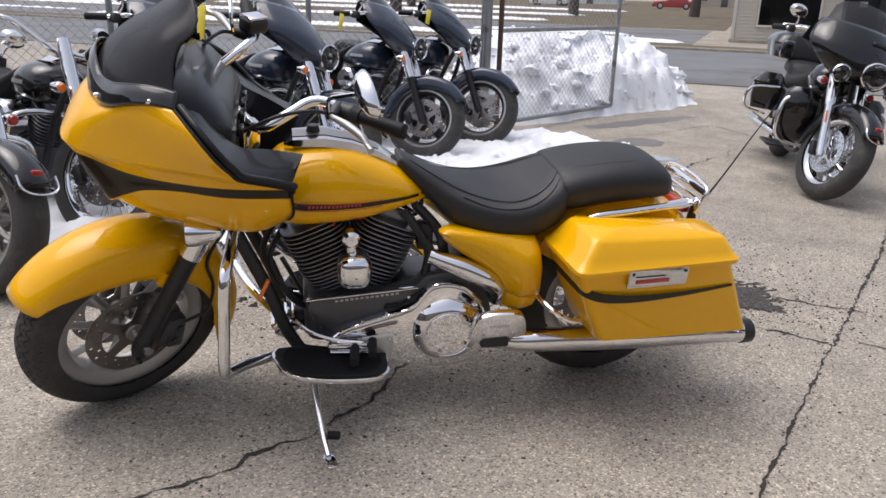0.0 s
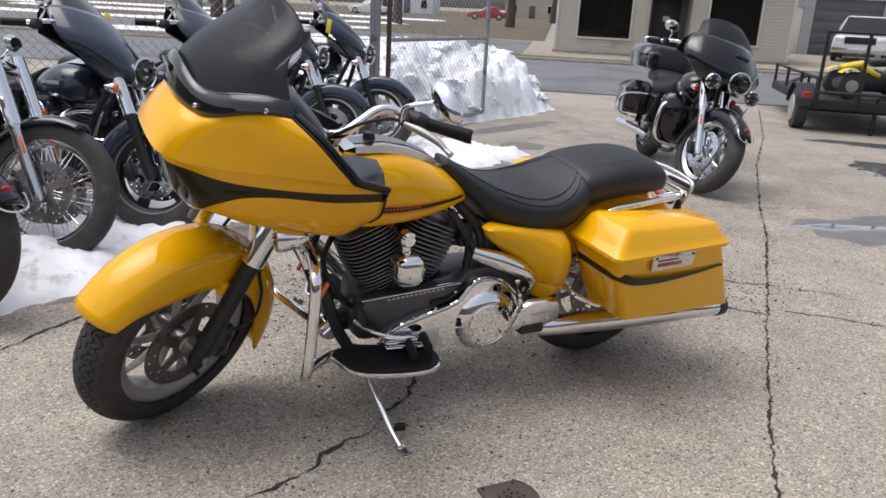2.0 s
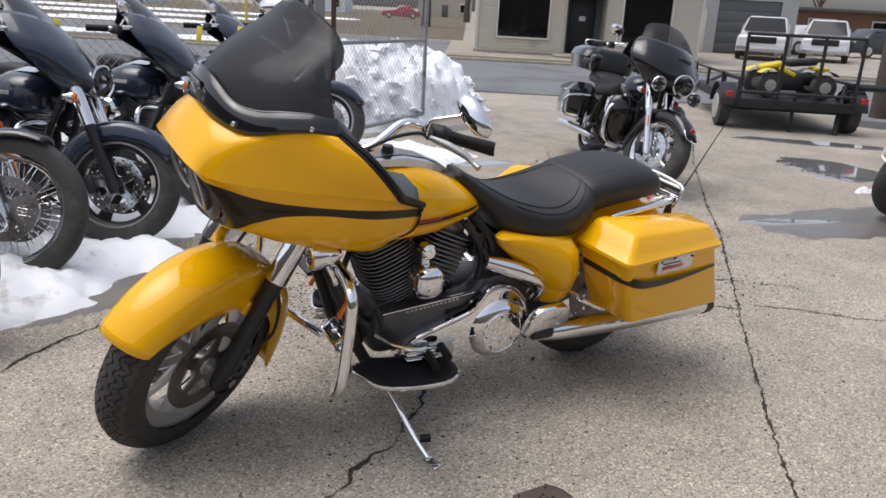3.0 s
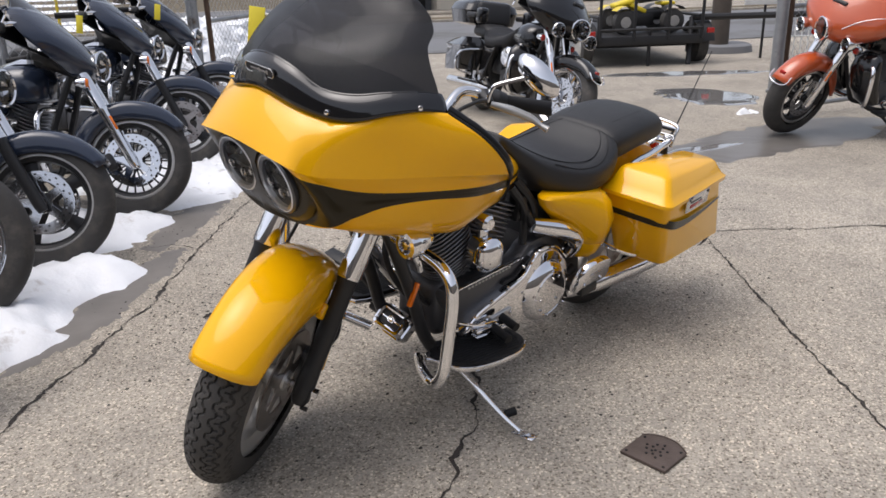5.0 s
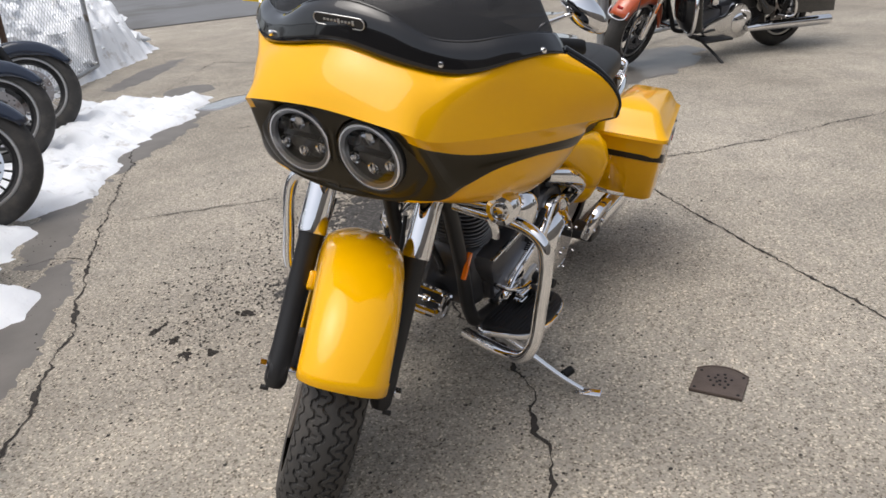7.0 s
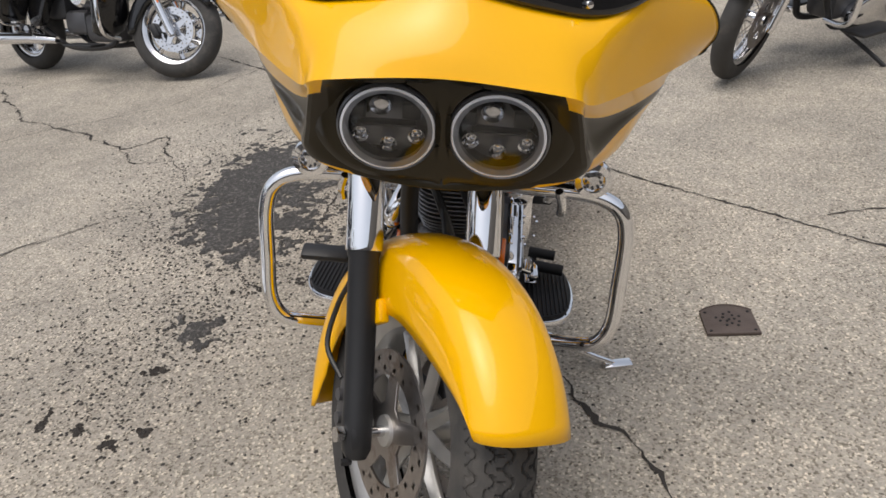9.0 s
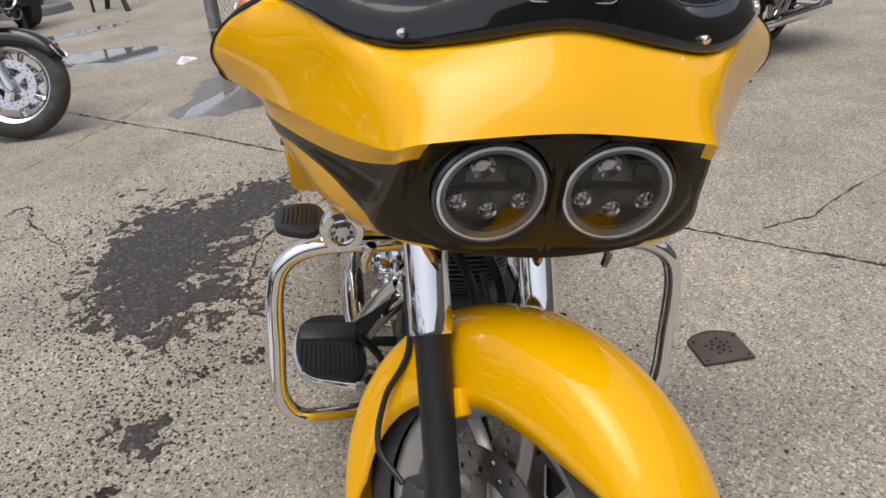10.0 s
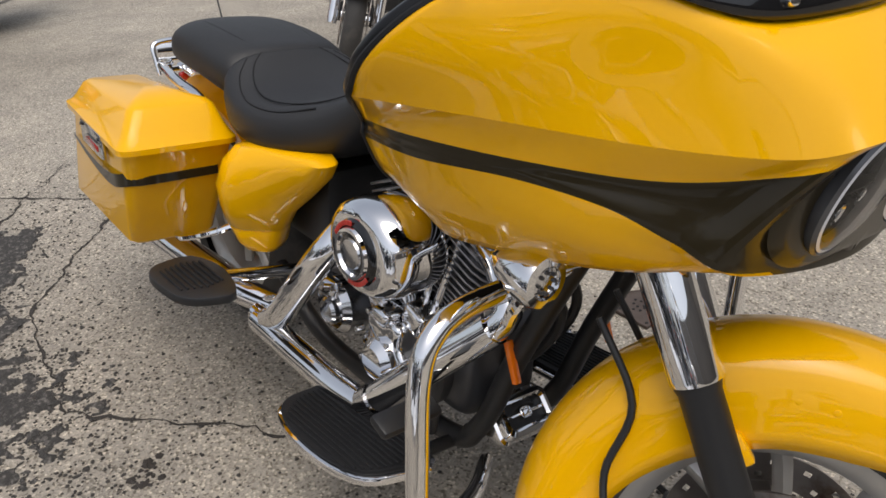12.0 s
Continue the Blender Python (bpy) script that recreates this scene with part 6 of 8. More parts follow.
def chunks(bm, n, lo, hi, seed, floor=0.12):
    """Adds rounded uneven clods of snow on the surface of a bank."""
    rnd = random.Random(seed)
    ball = bmesh.new()
    bmesh.ops.create_icosphere(ball, subdivisions=2, radius=1.0)
    ball.verts.index_update()
    shape, faces = [v.co.copy() for v in ball.verts], [[v.index for v in f.verts] for f in ball.faces]
    ball.free()
    spots = [v.co.copy() for v in bm.verts if v.co.z > floor]
    for k in range(n):
        c = rnd.choice(spots)
        r = lo + (hi - lo) * rnd.random() ** 2.2
        sq = Vector((rnd.uniform(0.8, 1.6), rnd.uniform(0.8, 1.6), rnd.uniform(0.45, 0.8)))
        c = c - Vector((0, 0, 0.42 * r))
        vs = []
        for q in shape:
            w = 1 + 0.75 * noise.noise(q * 1.4 + Vector((k * 3.37, seed, 0))) + 0.45 * noise.noise(q * 3.1 + Vector((k * 1.71, 0, seed))) + 0.2 * noise.noise(q * 7.3 + Vector((k * 2.3, seed, 1)))
            vs.append(bm.verts.new(c + Vector((q.x * sq.x, q.y * sq.y, q.z * sq.z)) * r * w))
        for f in faces:
            bm.faces.new([vs[i] for i in f])
    return bm


thing("snow_patch", "thin melting white snow below the parked motorcycles", "snow", "snow patches", bm=snow([(-1.5, 1.05), (-1.18, 1.16), (-0.84, 1.30), (-0.66, 1.60), (-0.27, 1.77), (-0.36, 2.10), (-0.9, 2.5), (-1.8, 2.9), (-2.8, 2.2), (-2.3, 1.2)], 0.10, 1, 0.025, 0.4, 0.16, 0.055), mat=SNOW, angle=80)
thing("snow_patch", "thin melting white snow below the parked motorcycles", "snow", "snow patches", bm=snow([(-0.42, 2.19), (-0.09, 2.26), (0.15, 2.34), (0.20, 2.52), (0.05, 2.9), (-0.6, 3.5), (-1.2, 2.9)], 0.085, 2, 0.025, 0.4, 0.16, 0.055), mat=SNOW, angle=80)
thing("snow_patch", "trodden white snow between motorcycles and fence gate", "snow", "snow patches", bm=chunks(snow([(0.30, 2.66), (0.56, 2.58), (1.08, 2.86), (1.43, 3.17), (2.22, 3.45), (2.90, 3.85), (2.72, 4.25), (2.3, 4.7), (1.9, 4.95), (0.9, 4.6), (0.0, 3.6)], 0.075, 3, 0.028, 0.4, 0.14, 0.07), 45, 0.015, 0.05, 7, 0.03), mat=SNOW, angle=80)
thing("snow_bank", "ploughed heap of lumpy old snow behind the gate", "snow", "snow banks", bm=chunks(snow([(1.5, 5.2), (2.4, 5.35), (3.5, 5.9), (4.3, 6.25), (5.0, 6.8), (5.3, 7.6), (4.6, 8.3), (3.4, 8.2), (2.0, 7.2), (1.2, 6.0)], 0.94, 4, 0.03, 0.25, 0.42, 0.15), 240, 0.02, 0.10, 4), mat=SNOW, angle=80)
thing("snow_bank", "low bank of old snow behind the chain-link fence", "snow", "snow banks", bm=snow([(-4.5, 3.6), (-2.6, 4.6), (-0.6, 5.6), (1.2, 5.4), (1.6, 6.6), (0.2, 7.6), (-2.5, 6.8), (-5, 5.4)], 0.45, 5, 0.07, 0.4, 0.5, 0.16), mat=SNOW, angle=80)
thing("snow_patch", "small lump of snow beside a puddle", "snow", "snow patches", bm=snow([(5.22, 1.44), (5.38, 1.42), (5.48, 1.48), (5.46, 1.55), (5.3, 1.58), (5.22, 1.54)], 0.06, 6, 0.015, 0.5, 0.06, 0.02), mat=SNOW, angle=80)
for k, (s, n, a, b) in enumerate(((-6, 23, 5, 1.0), (-18, 24, 7, 1.0), (-30, 36, 14, 1.3), (-15, 38, 6, 1.2), (-50, 42, 16, 3), (-24, 50, 14, 2), (-6, 26.7, 3, 0.5), (-40, 26.9, 12, 0.5), (-70, 60, 30, 4), (-30, 68, 20, 3))):
    c = rp(s, n)
    w = RD * a
    u = RN * b
    thing("snow_strip", "long strip of white snow lying on the verge", "snow", "snow strips", bm=snow([tuple((c - w - u * 0.4).xy), tuple((c - u).xy), tuple((c + w - u * 0.5).xy), tuple((c + w * 1.05 + u * 0.4).xy), tuple((c + u).xy), tuple((c - w * 0.9 + u * 0.6).xy)], 0.12, 30 + k, max(0.25, a / 24), 0.3, 0.3), mat=SNOW, angle=80)


# ---- chain-link fence and gates ----
RUSTY = material("rusty_pipe", (0.12, 0.075, 0.05), 0.75, 0.4, 0.4, 14, 0.2, 80)


def mesh_wire(a, b, high, low=0.05, pitch=0.075, r=0.0019):
    """Crossed wires between two posts."""
    a, b = Vector((*a, 0)), Vector((*b, 0))
    L, d = (b - a).length, (b - a).normalized()
    h = high - low
    verts, faces = [], []
    nrm = Vector((-d.y, d.x, 0))
    for fam in (0, 1):
        k = -h
        while k < L:
            u0, u1 = k, k + h
            v0, v1 = 0.0, h
            if u0 < 0:
                v0, u0 = -u0, 0.0
            if u1 > L:
                v1, u1 = v1 - (u1 - L), L
            k += pitch
            if u1 - u0 < 0.01:
                continue
            if fam:
                v0, v1 = h - v0, h - v1
            p, q = a + d * u0 + Vector((0, 0, low + v0)), a + d * u1 + Vector((0, 0, low + v1))
            o = nrm * (0.002 if fam else -0.002)
            ax = (q - p).normalized()
            s1 = ax.cross(nrm).normalized() * r
            s2 = nrm * r
            base = len(verts)
            for e in (p, q):
                verts += [tuple(e + o + s1), tuple(e + o + s2), tuple(e + o - s1), tuple(e + o - s2)]
            for i in range(4):
                j = (i + 1) % 4
                faces.append((base + i, base + j, base + 4 + j, base + 4 + i))
    me = bpy.data.meshes.new("chain_link")
    me.from_pydata(verts, [], faces)
    me.materials.append(GALV)
    return me


def fence(name, posts, high, label, post_r=0.03, group="", rails=(1.0,), post_mat=GALV):
    fe = thing(name, label, "fence", group)
    fe.location = (0, 0, 0)
    for p in posts:
        ob = part("post", merged(bar((*p, 0.0), (*p, high + 0.04), post_r, 12), moved(lathe([(0, 0.03), (post_r * 0.8, 0.025), (post_r * 1.2, 0), (0, 0)], 12, "Z"), pose(*p, high + 0.04))), post_mat, fe)
    for a, b in zip(posts[:-1], posts[1:]):
        ob = new("chain_link", mesh_wire(a, b, high))
        ob.parent = fe
        ob["kind"] = "stuff"
        for f in rails:
            part("rail", bar((*a, high * f), (*b, high * f), 0.019, 10), post_mat, fe)
    return fe


fence("fence", [(1.66, 4.83), (0.05, 3.95 + 0.55), (-1.45, 4.10), (-3.4, 3.2), (-5.6, 2.2)], 1.85, "grey chain-link fence with round steel posts", 0.024)
thing("gate_post", "stout galvanised gate post", "post", "gate posts", bm=merged(bar((1.70, 4.84, 0), (1.70, 4.84, 2.2), 0.045, 16), moved(lathe([(0, 0.04), (0.04, 0.03), (0.05, 0), (0, 0)], 16, "Z"), pose(1.70, 4.84, 2.2))), mat=GALV)


def gate(a, b, high, label):
    g = thing("gate", label, "gate", "gates")
    A, B = Vector((*a, 0)), Vector((*b, 0))
    up = Vector((0, 0, 1))
    part("gate_frame", bar(A + up * 0.08, A + up * high, 0.024, 12), RUSTY, g)
    part("gate_frame", bar(B + up * 0.08, B + up * high, 0.024, 12), GALV, g)
    for z in (0.10, high * 0.55, high - 0.02):
        part("gate_rail", bar(A + up * z, B + up * z, 0.021, 12), GALV, g)
    ob = new("chain_link", mesh_wire(a, b, high - 0.03, 0.11))
    ob.parent = g
    ob["kind"] = "stuff"
    for z in (0.35, 1.4):
        part("hinge", merged(box(0.10, 0.05, 0.05, (A.x - 0.05, A.y, z), 0.01)), GALV, g)
    return g


gate((1.82, 4.80), (3.50, 5.98), 1.75, "open chain-link gate leaf with a rusty upright")
thing("gate_post", "stout galvanised gate post by the puddles", "post", "gate posts", bm=merged(bar((5.12, 1.14, 0), (5.12, 1.14, 2.3), 0.05, 16), moved(box(0.16, 0.12, 0.03, (0, 0, 0), 0.008), pose(5.12, 1.12, 0.27)), moved(box(0.16, 0.12, 0.03, (0, 0, 0), 0.008), pose(5.12, 1.12, 1.3))), mat=GALV)
gate((5.24, 1.12), (7.05, 0.55), 1.75, "chain-link gate leaf folded back behind a motorcycle")
fence("fence", [(7.3, 0.45), (9.2, -0.35), (11.5, -1.3), (14, -2.4)], 1.85, "grey chain-link fence along the yard's far side", 0.03)


# ---- parked motorcycles ----
def simple_guard(R, w, a0, a1, depth, flare=0.0):
    rings = []
    for i in range(23):
        u = i / 22
        a = radians(a0 + (a1 - a0) * u)
        sec = []
        rr0 = R + flare * max(0, 1 - u * 3)
        dd = depth * (0.35 + 0.65 * min(1, u * 3.5, (1 - u) * 4 + 0.3))
        for s in np.linspace(-1, 1, 13):
            t = abs(s)
            rr, yy = (rr0 - 0.03 * (t / 0.6) ** 2.2, w * t / 0.6) if t < 0.6 else (rr0 - 0.03 - dd * (t - 0.6) / 0.4, w)
            sec.append((rr * math.cos(a), math.copysign(yy, s), rr * math.sin(a)))
        rings.append(sec)
    return skin(rings, False)


BAT = [
    [(-0.545, 0.17, 0.780), (-0.595, 0.13, 0.780), (-0.630, 0.06, 0.780), (-0.640, 0.0, 0.780)],
    [(-0.485, 0.31, 0.860), (-0.585, 0.25, 0.850), (-0.670, 0.13, 0.840), (-0.690, 0.0, 0.840)],
    [(-0.415, 0.385, 0.950), (-0.545, 0.325, 0.950), (-0.645, 0.17, 0.950), (-0.680, 0.0, 0.950)],
    [(-0.370, 0.365, 1.050), (-0.475, 0.305, 1.060), (-0.575, 0.16, 1.060), (-0.610, 0.0, 1.065)],
    [(-0.345, 0.31, 1.115), (-0.425, 0.27, 1.130), (-0.505, 0.15, 1.140), (-0.535, 0.0, 1.145)],
]
BATSCREEN = [
    [(-0.355, 0.30, 1.110), (-0.435, 0.26, 1.125), (-0.510, 0.145, 1.135), (-0.535, 0.0, 1.140)],
    [(-0.315, 0.26, 1.180), (-0.375, 0.225, 1.205), (-0.430, 0.125, 1.225), (-0.445, 0.0, 1.230)],
    [(-0.265, 0.22, 1.230), (-0.305, 0.19, 1.265), (-0.345, 0.105, 1.290), (-0.355, 0.0, 1.295)],
]


def lamp(parent, at, r, name="headlamp", ang=0):
    m = pose(*at, 0, ang, 0)
    lp = part(name, moved(lathe([(0, 0.06), (r * 0.6, 0.05), (r * 0.95, 0.01), (r * 1.05, -0.02), (r * 0.95, -0.026), (r * 0.85, -0.012), (r * 0.4, 0.02), (0, 0.026)], 26, "X"), m), CHROME, parent, "round chrome lamp")
    part("lens", moved(lathe([(r * 0.92, -0.018), (r * 0.6, -0.028), (0, -0.033)], 22, "X"), m), LENS, lp, "clear lens")
    part("lamp_bar", moved(merged(box(0.01, r * 1.5, r * 0.22, (0.004, 0, 0), 0.003), box(0.01, r * 0.3, r * 1.4, (0.006, 0, 0), 0.003)), m), SATIN, lp)
    return lp


SIDE = [(0.305, 0.640), (0.345, 0.628), (0.42, 0.618), (0.50, 0.620), (0.555, 0.630), (0.575, 0.57), (0.60, 0.50), (0.625, 0.425), (0.615, 0.372), (0.575, 0.348), (0.53, 0.352), (0.495, 0.385), (0.46, 0.44), (0.415, 0.505), (0.355, 0.580)]


def cruiser(label, at, rear_angle, lean, steer, paint, guard_paint, style, R=0.325, rr=0.225, w=0.13, face="bat", bags=True, fork_mat=CHROME, disc_mat=STEEL, rim_mat=None, rear=True, boxy=False, bars=0.0, reflector=True, guard_edge=False, group="parked motorcycles", second=None):
    """A parked cruiser: at is the front tyre's foot, rear_angle the heading of its tail."""
    second = second or paint
    m = Matrix.Translation((*at, 0)) @ pose(0, 0, 0, 0, 0, rear_angle) @ pose(0, 0, 0, lean, 0, 0) @ pose(0.72, 0, 0)
    bk = thing("parked_motorcycle", label, "motorcycle", group, m=m)
    ax = Vector((-0.72, 0, R))
    st = Matrix.Translation(ax) @ Matrix.Rotation(radians(steer), 4, Vector((math.sin(radians(27)), 0, math.cos(radians(27))))) @ Matrix.Translation(-ax)
    fk = Matrix.Translation(ax) @ Matrix.Rotation(radians(27), 4, "Y")
    wheel(bk, st @ Matrix.Translation(ax), R, w, rr, style, True, False, rim_mat, disc_mat=disc_mat, disc_r=0.150 if R > 0.3 else 0.14)
    for s in (-1, 1):
        leg = part("fork_leg", moved(lathe([(0, -0.05), (0.022, -0.05), (0.028, -0.02), (0.027, 0.30), (0.031, 0.31), (0.031, 0.33), (0, 0.33)], 16, "Z"), st @ fk @ pose(0, s * 0.115, 0)), fork_mat, bk)
        part("fork_cover", moved(lathe([(0, 0.325), (0.034, 0.325), (0.036, 0.60), (0.030, 0.72), (0, 0.72)], 16, "Z"), st @ fk @ pose(0, s * 0.115, 0)), CHROME, leg, "chrome fork cover")
        if reflector:
            part("fork_reflector", moved(box(0.012, 0.012, 0.085, (-0.02, s * 0.14, 0.22), 0.004), st @ fk), AMBER, leg, "amber reflector")
        sg = part("turn_signal", moved(lathe([(0, 0.05), (0.02, 0.04), (0.03, 0.0), (0.028, -0.012), (0, -0.014)], 16, "X"), st @ pose(-0.50, s * 0.20, 0.74)), CHROME, bk, "chrome turn signal")
        part("signal_lens", moved(lathe([(0.026, -0.010), (0.02, -0.024), (0, -0.026)], 16, "X"), st @ pose(-0.50, s * 0.20, 0.74)), AMBER if not guard_edge else RED, sg)
        part("brake_caliper", moved(box(0.05, 0.05, 0.10, (0.11, s * 0.085, 0.04), 0.012), st @ fk), SATIN, leg)
    gd = solid(part("front_mudguard", moved(simple_guard(R + 0.030, w * 0.66, 112, 22, 0.02) if face == "none" else simple_guard(R + 0.026, w * 0.60, 148, -6, 0.085, 0.010), st @ Matrix.Translation(ax)), guard_paint, bk), 0.004, -1)
    if guard_edge:
        part("guard_trim", moved(tube([((R + 0.02) * math.cos(radians(a)) - 0.004, y, (R + 0.02) * math.sin(radians(a))) for a, y in ((138, -0.086), (147, -0.082), (151, -0.05), (152, 0.0), (151, 0.05), (147, 0.082), (138, 0.086))], 0.005, 8), st @ Matrix.Translation(ax)), CHROME, gd, "chrome mudguard trim")
        part("guard_lamp", moved(box(0.02, 0.05, 0.03, ((R + 0.02) * math.cos(radians(140)), 0, (R + 0.03) * math.sin(radians(140)) + 0.012), 0.008), st @ Matrix.Translation(ax)), RED, gd)
    # handlebar
    z = 0.97 + bars
    hb = part("handlebar", moved(tube([(0.02, -0.40, z), (-0.10, -0.37, z + 0.02), (-0.22, -0.30, z + 0.05 + bars * 0.5), (-0.30, -0.14, z - 0.02), (-0.33, 0, z - 0.05 - bars), (-0.30, 0.14, z - 0.02), (-0.22, 0.30, z + 0.05 + bars * 0.5), (-0.10, 0.37, z + 0.02), (0.02, 0.40, z)], 0.0145, 10), st), CHROME if not bars else SATIN, bk, "swept handlebar")
    for s in (-1, 1):
        part("grip", moved(bar((0.03, s * 0.402, z), (-0.09, s * 0.374, z + 0.018), 0.02, 12), st), PLASTIC, hb)
        part("switch_housing", moved(box(0.07, 0.05, 0.05, (-0.125, s * 0.36, z + 0.02), 0.012, 2, (0, 0, s * -20)), st), SATIN, hb)
        mi = part("mirror", moved(moved(lathe([(0, -0.03), (0.04, -0.022), (0.056, 0.0), (0.052, 0.008), (0, 0.008)], 20, "X"), Matrix.Diagonal((1, 1.3, 0.8, 1))), st @ pose(-0.17, s * 0.40, z + 0.14)), CHROME if not bars else SATIN, hb)
        part("mirror_stem", moved(tube([(-0.14, s * 0.355, z + 0.03), (-0.17, s * 0.37, z + 0.09), (-0.17, s * 0.39, z + 0.12)], 0.006, 6), st), CHROME, mi)
    part("clamp", moved(box(0.07, 0.24, 0.05, (-0.40, 0, 0.92), 0.016), st), CHROME, bk)
    # face
    SHEAR = Matrix(((1, 0, 0.35, -0.165), (0, 0.9, 0, 0), (0, 0, 1, 0), (0, 0, 0, 1))) if face == "bat" else Matrix.Identity(4)
    if face == "bat" or face == "ultra":
        fs = solid(part("fairing", moved(skin(sheet(BAT, 4, 5), False), st @ SHEAR), paint, bk, "batwing fairing"), 0.006, -1)
        part("fairing_back", moved(skin([spline(whole([(x + 0.02, y * 0.95, zz) for x, y, zz in BAT[k]]), 3) for k in (0, 1)] + [spline(whole([(-0.36 + 0.05 * (y / 0.3), y * 0.95, zz) for x, y, zz in BAT[k]]), 3) for k in (2, 3, 4)], False), st @ SHEAR), PLASTIC, fs)
        part("windscreen", moved(skin(sheet(BATSCREEN, 4, 5), False), st @ SHEAR), SMOKE if face == "ultra" else BLACK, fs, "low dark windscreen")
        lamp(fs, st @ SHEAR @ Vector((-0.695, 0, 0.870)), 0.085)
        if face == "ultra":
            for s in (-1, 1):
                lamp(fs, st @ Vector((-0.655, s * 0.215, 0.815)), 0.056, "passing_lamp")
            part("vent", moved(box(0.03, 0.13, 0.03, (-0.61, 0, 1.06), 0.01, 2, (0, 35, 0)), st), SATIN, fs)
            part("pinstripe", moved(tube([(x - 0.003, -y - 0.003, zz) for x, y, zz in ((-0.39, 0.387, 0.99), (-0.505, 0.33, 1.035), (-0.605, 0.22, 0.99), (-0.67, 0.13, 0.91))], 0.003, 6), st), SILVER, fs)
    elif face == "lamp":
        lamp(bk, st @ Vector((-0.52, 0, 0.87)), 0.085)
    # tank, seat, tail
    tk = part("fuel_tank", skin(lofted(TANK, tank_ring, 2)), second, bk, "teardrop fuel tank")
    for s in (-1, 1):
        part("tank_badge", tank_band(s, -0.14, 0.02, 0.765, 0.765, 0.022, 0.022, 0.004), SILVER if not boxy else CHROME_D, tk)
    part("console", skin([[(x, -wd, zz), (x, 0, zz + h), (x, wd, zz), (x, 0, zz - 0.03)] for x, zz, wd, h in ((-0.20, 0.885, 0.05, 0.02), (-0.10, 0.885, 0.06, 0.03), (0.02, 0.862, 0.05, 0.02), (0.13, 0.80, 0.036, 0.01))]), CHROME, tk)
    sa = part("seat", skin(lofted(SEAT_F, seat_ring, 2)), LEATHER, bk, "black seat")
    part("pillion_pad", skin(lofted(SEAT_R, seat_ring, 2)), LEATHER, sa)
    if rear:
        wheel(bk, pose(0.86, 0, 0.315), 0.315, 0.15, 0.205, "five", False, False, rim_mat, two_discs=False)
    solid(part("rear_mudguard", moved(simple_guard(0.36, 0.10, 150, -15, 0.11), pose(0.86, 0, 0.36)), second, bk), 0.004, -1)
    # engine
    cs = part("engine_case", merged(box(0.30, 0.20, 0.20, (-0.02, 0, 0.335), 0.045, 2), box(0.24, 0.20, 0.17, (0.23, 0, 0.37), 0.04, 2)), ENGINE, bk, "grey engine case")
    cylinder(cs, (-0.045, 0, 0.405), -22.5, 12)
    cylinder(cs, (0.0, 0, 0.405), 22.5, 12)
    part("primary_cover", plate(rounded(PRIM, 2), -0.095, -0.165, 0.014, 2), CHROME_D, cs, "chrome primary cover")
    part("derby_cover", moved(lathe([(0, -0.025), (0.06, -0.018), (0.086, 0.0), (0.088, 0.03), (0, 0.03)], 28), pose(0.274, -0.168, 0.304)), CHROME, cs)
    part("air_cleaner", moved(lathe([(0, 0.24), (0.07, 0.235), (0.088, 0.215), (0.09, 0.12), (0, 0.12)], 28), pose(-0.015, 0, 0.575)), CHROME, cs)
    part("horn_cover", box(0.075, 0.06, 0.10, (-0.022, -0.145, 0.525), 0.024, 3), CHROME, cs)
    part("frame", merged(tube([(-0.42, -0.05, 0.82), (-0.34, -0.09, 0.60), (-0.24, -0.10, 0.33), (-0.14, -0.11, 0.215), (0.30, -0.11, 0.20), (0.55, -0.11, 0.32)], 0.02, 8), tube([(-0.42, 0.05, 0.82), (-0.34, 0.09, 0.60), (-0.24, 0.10, 0.33), (-0.14, 0.11, 0.215), (0.30, 0.11, 0.20), (0.55, 0.11, 0.32)], 0.02, 8), box(0.22, 0.2, 0.22, (0.42, 0, 0.50), 0.03)), SATIN, bk)
    for s in (-1, 1):
        part("crash_bar", tube([(-0.33, s * 0.05, 0.62), (-0.34, s * 0.20, 0.63), (-0.36, s * 0.32, 0.60), (-0.37, s * 0.35, 0.50), (-0.37, s * 0.34, 0.36), (-0.34, s * 0.27, 0.30), (-0.25, s * 0.11, 0.27)], 0.016, 10), CHROME if not bars else SATIN, bk, "engine guard loop")
        part("footboard", box(0.30, 0.13, 0.02, (-0.08, s * 0.28, 0.235), 0.008), SATIN, bk)
        part("silencer", tube([(0.35, s * 0.18, 0.25), (0.55, s * 0.215, 0.262), (0.9, s * 0.222, 0.255), (1.25, s * 0.222, 0.245)], [0.026, 0.04, 0.044, 0.044], 14), CHROME, bk, "chrome silencer")
        out = rounded(SIDE, 2)
        part("side_cover", plate(out, s * 0.12, s * 0.19, 0.012, 2), second, bk)
        if bags:
            bg = part("pannier", skin([flipped(r, s) for r in (slab_ring(0.66, 1.185, 0.19, 0.372, 0.325, 0.392, 0.352, 0.02), slab_ring(0.60, 1.150, 0.170, 0.402, 0.346, 0.50, 0.48), slab_ring(0.562, 1.110, 0.165, 0.410, 0.350, 0.602, 0.585))]), second, bk, "hard pannier")
            part("lid", skin([flipped(r, s) for r in (slab_ring(0.552, 1.124, 0.155, 0.420, 0.360, 0.604, 0.588), slab_ring(0.552, 1.124, 0.155, 0.420, 0.360, 0.620, 0.604), slab_ring(0.600, 1.095, 0.175, 0.368, 0.322, 0.668, 0.64, 0.03), slab_ring(0.640, 1.050, 0.20, 0.335, 0.295, 0.70, 0.665, 0.03))]), second, bg)
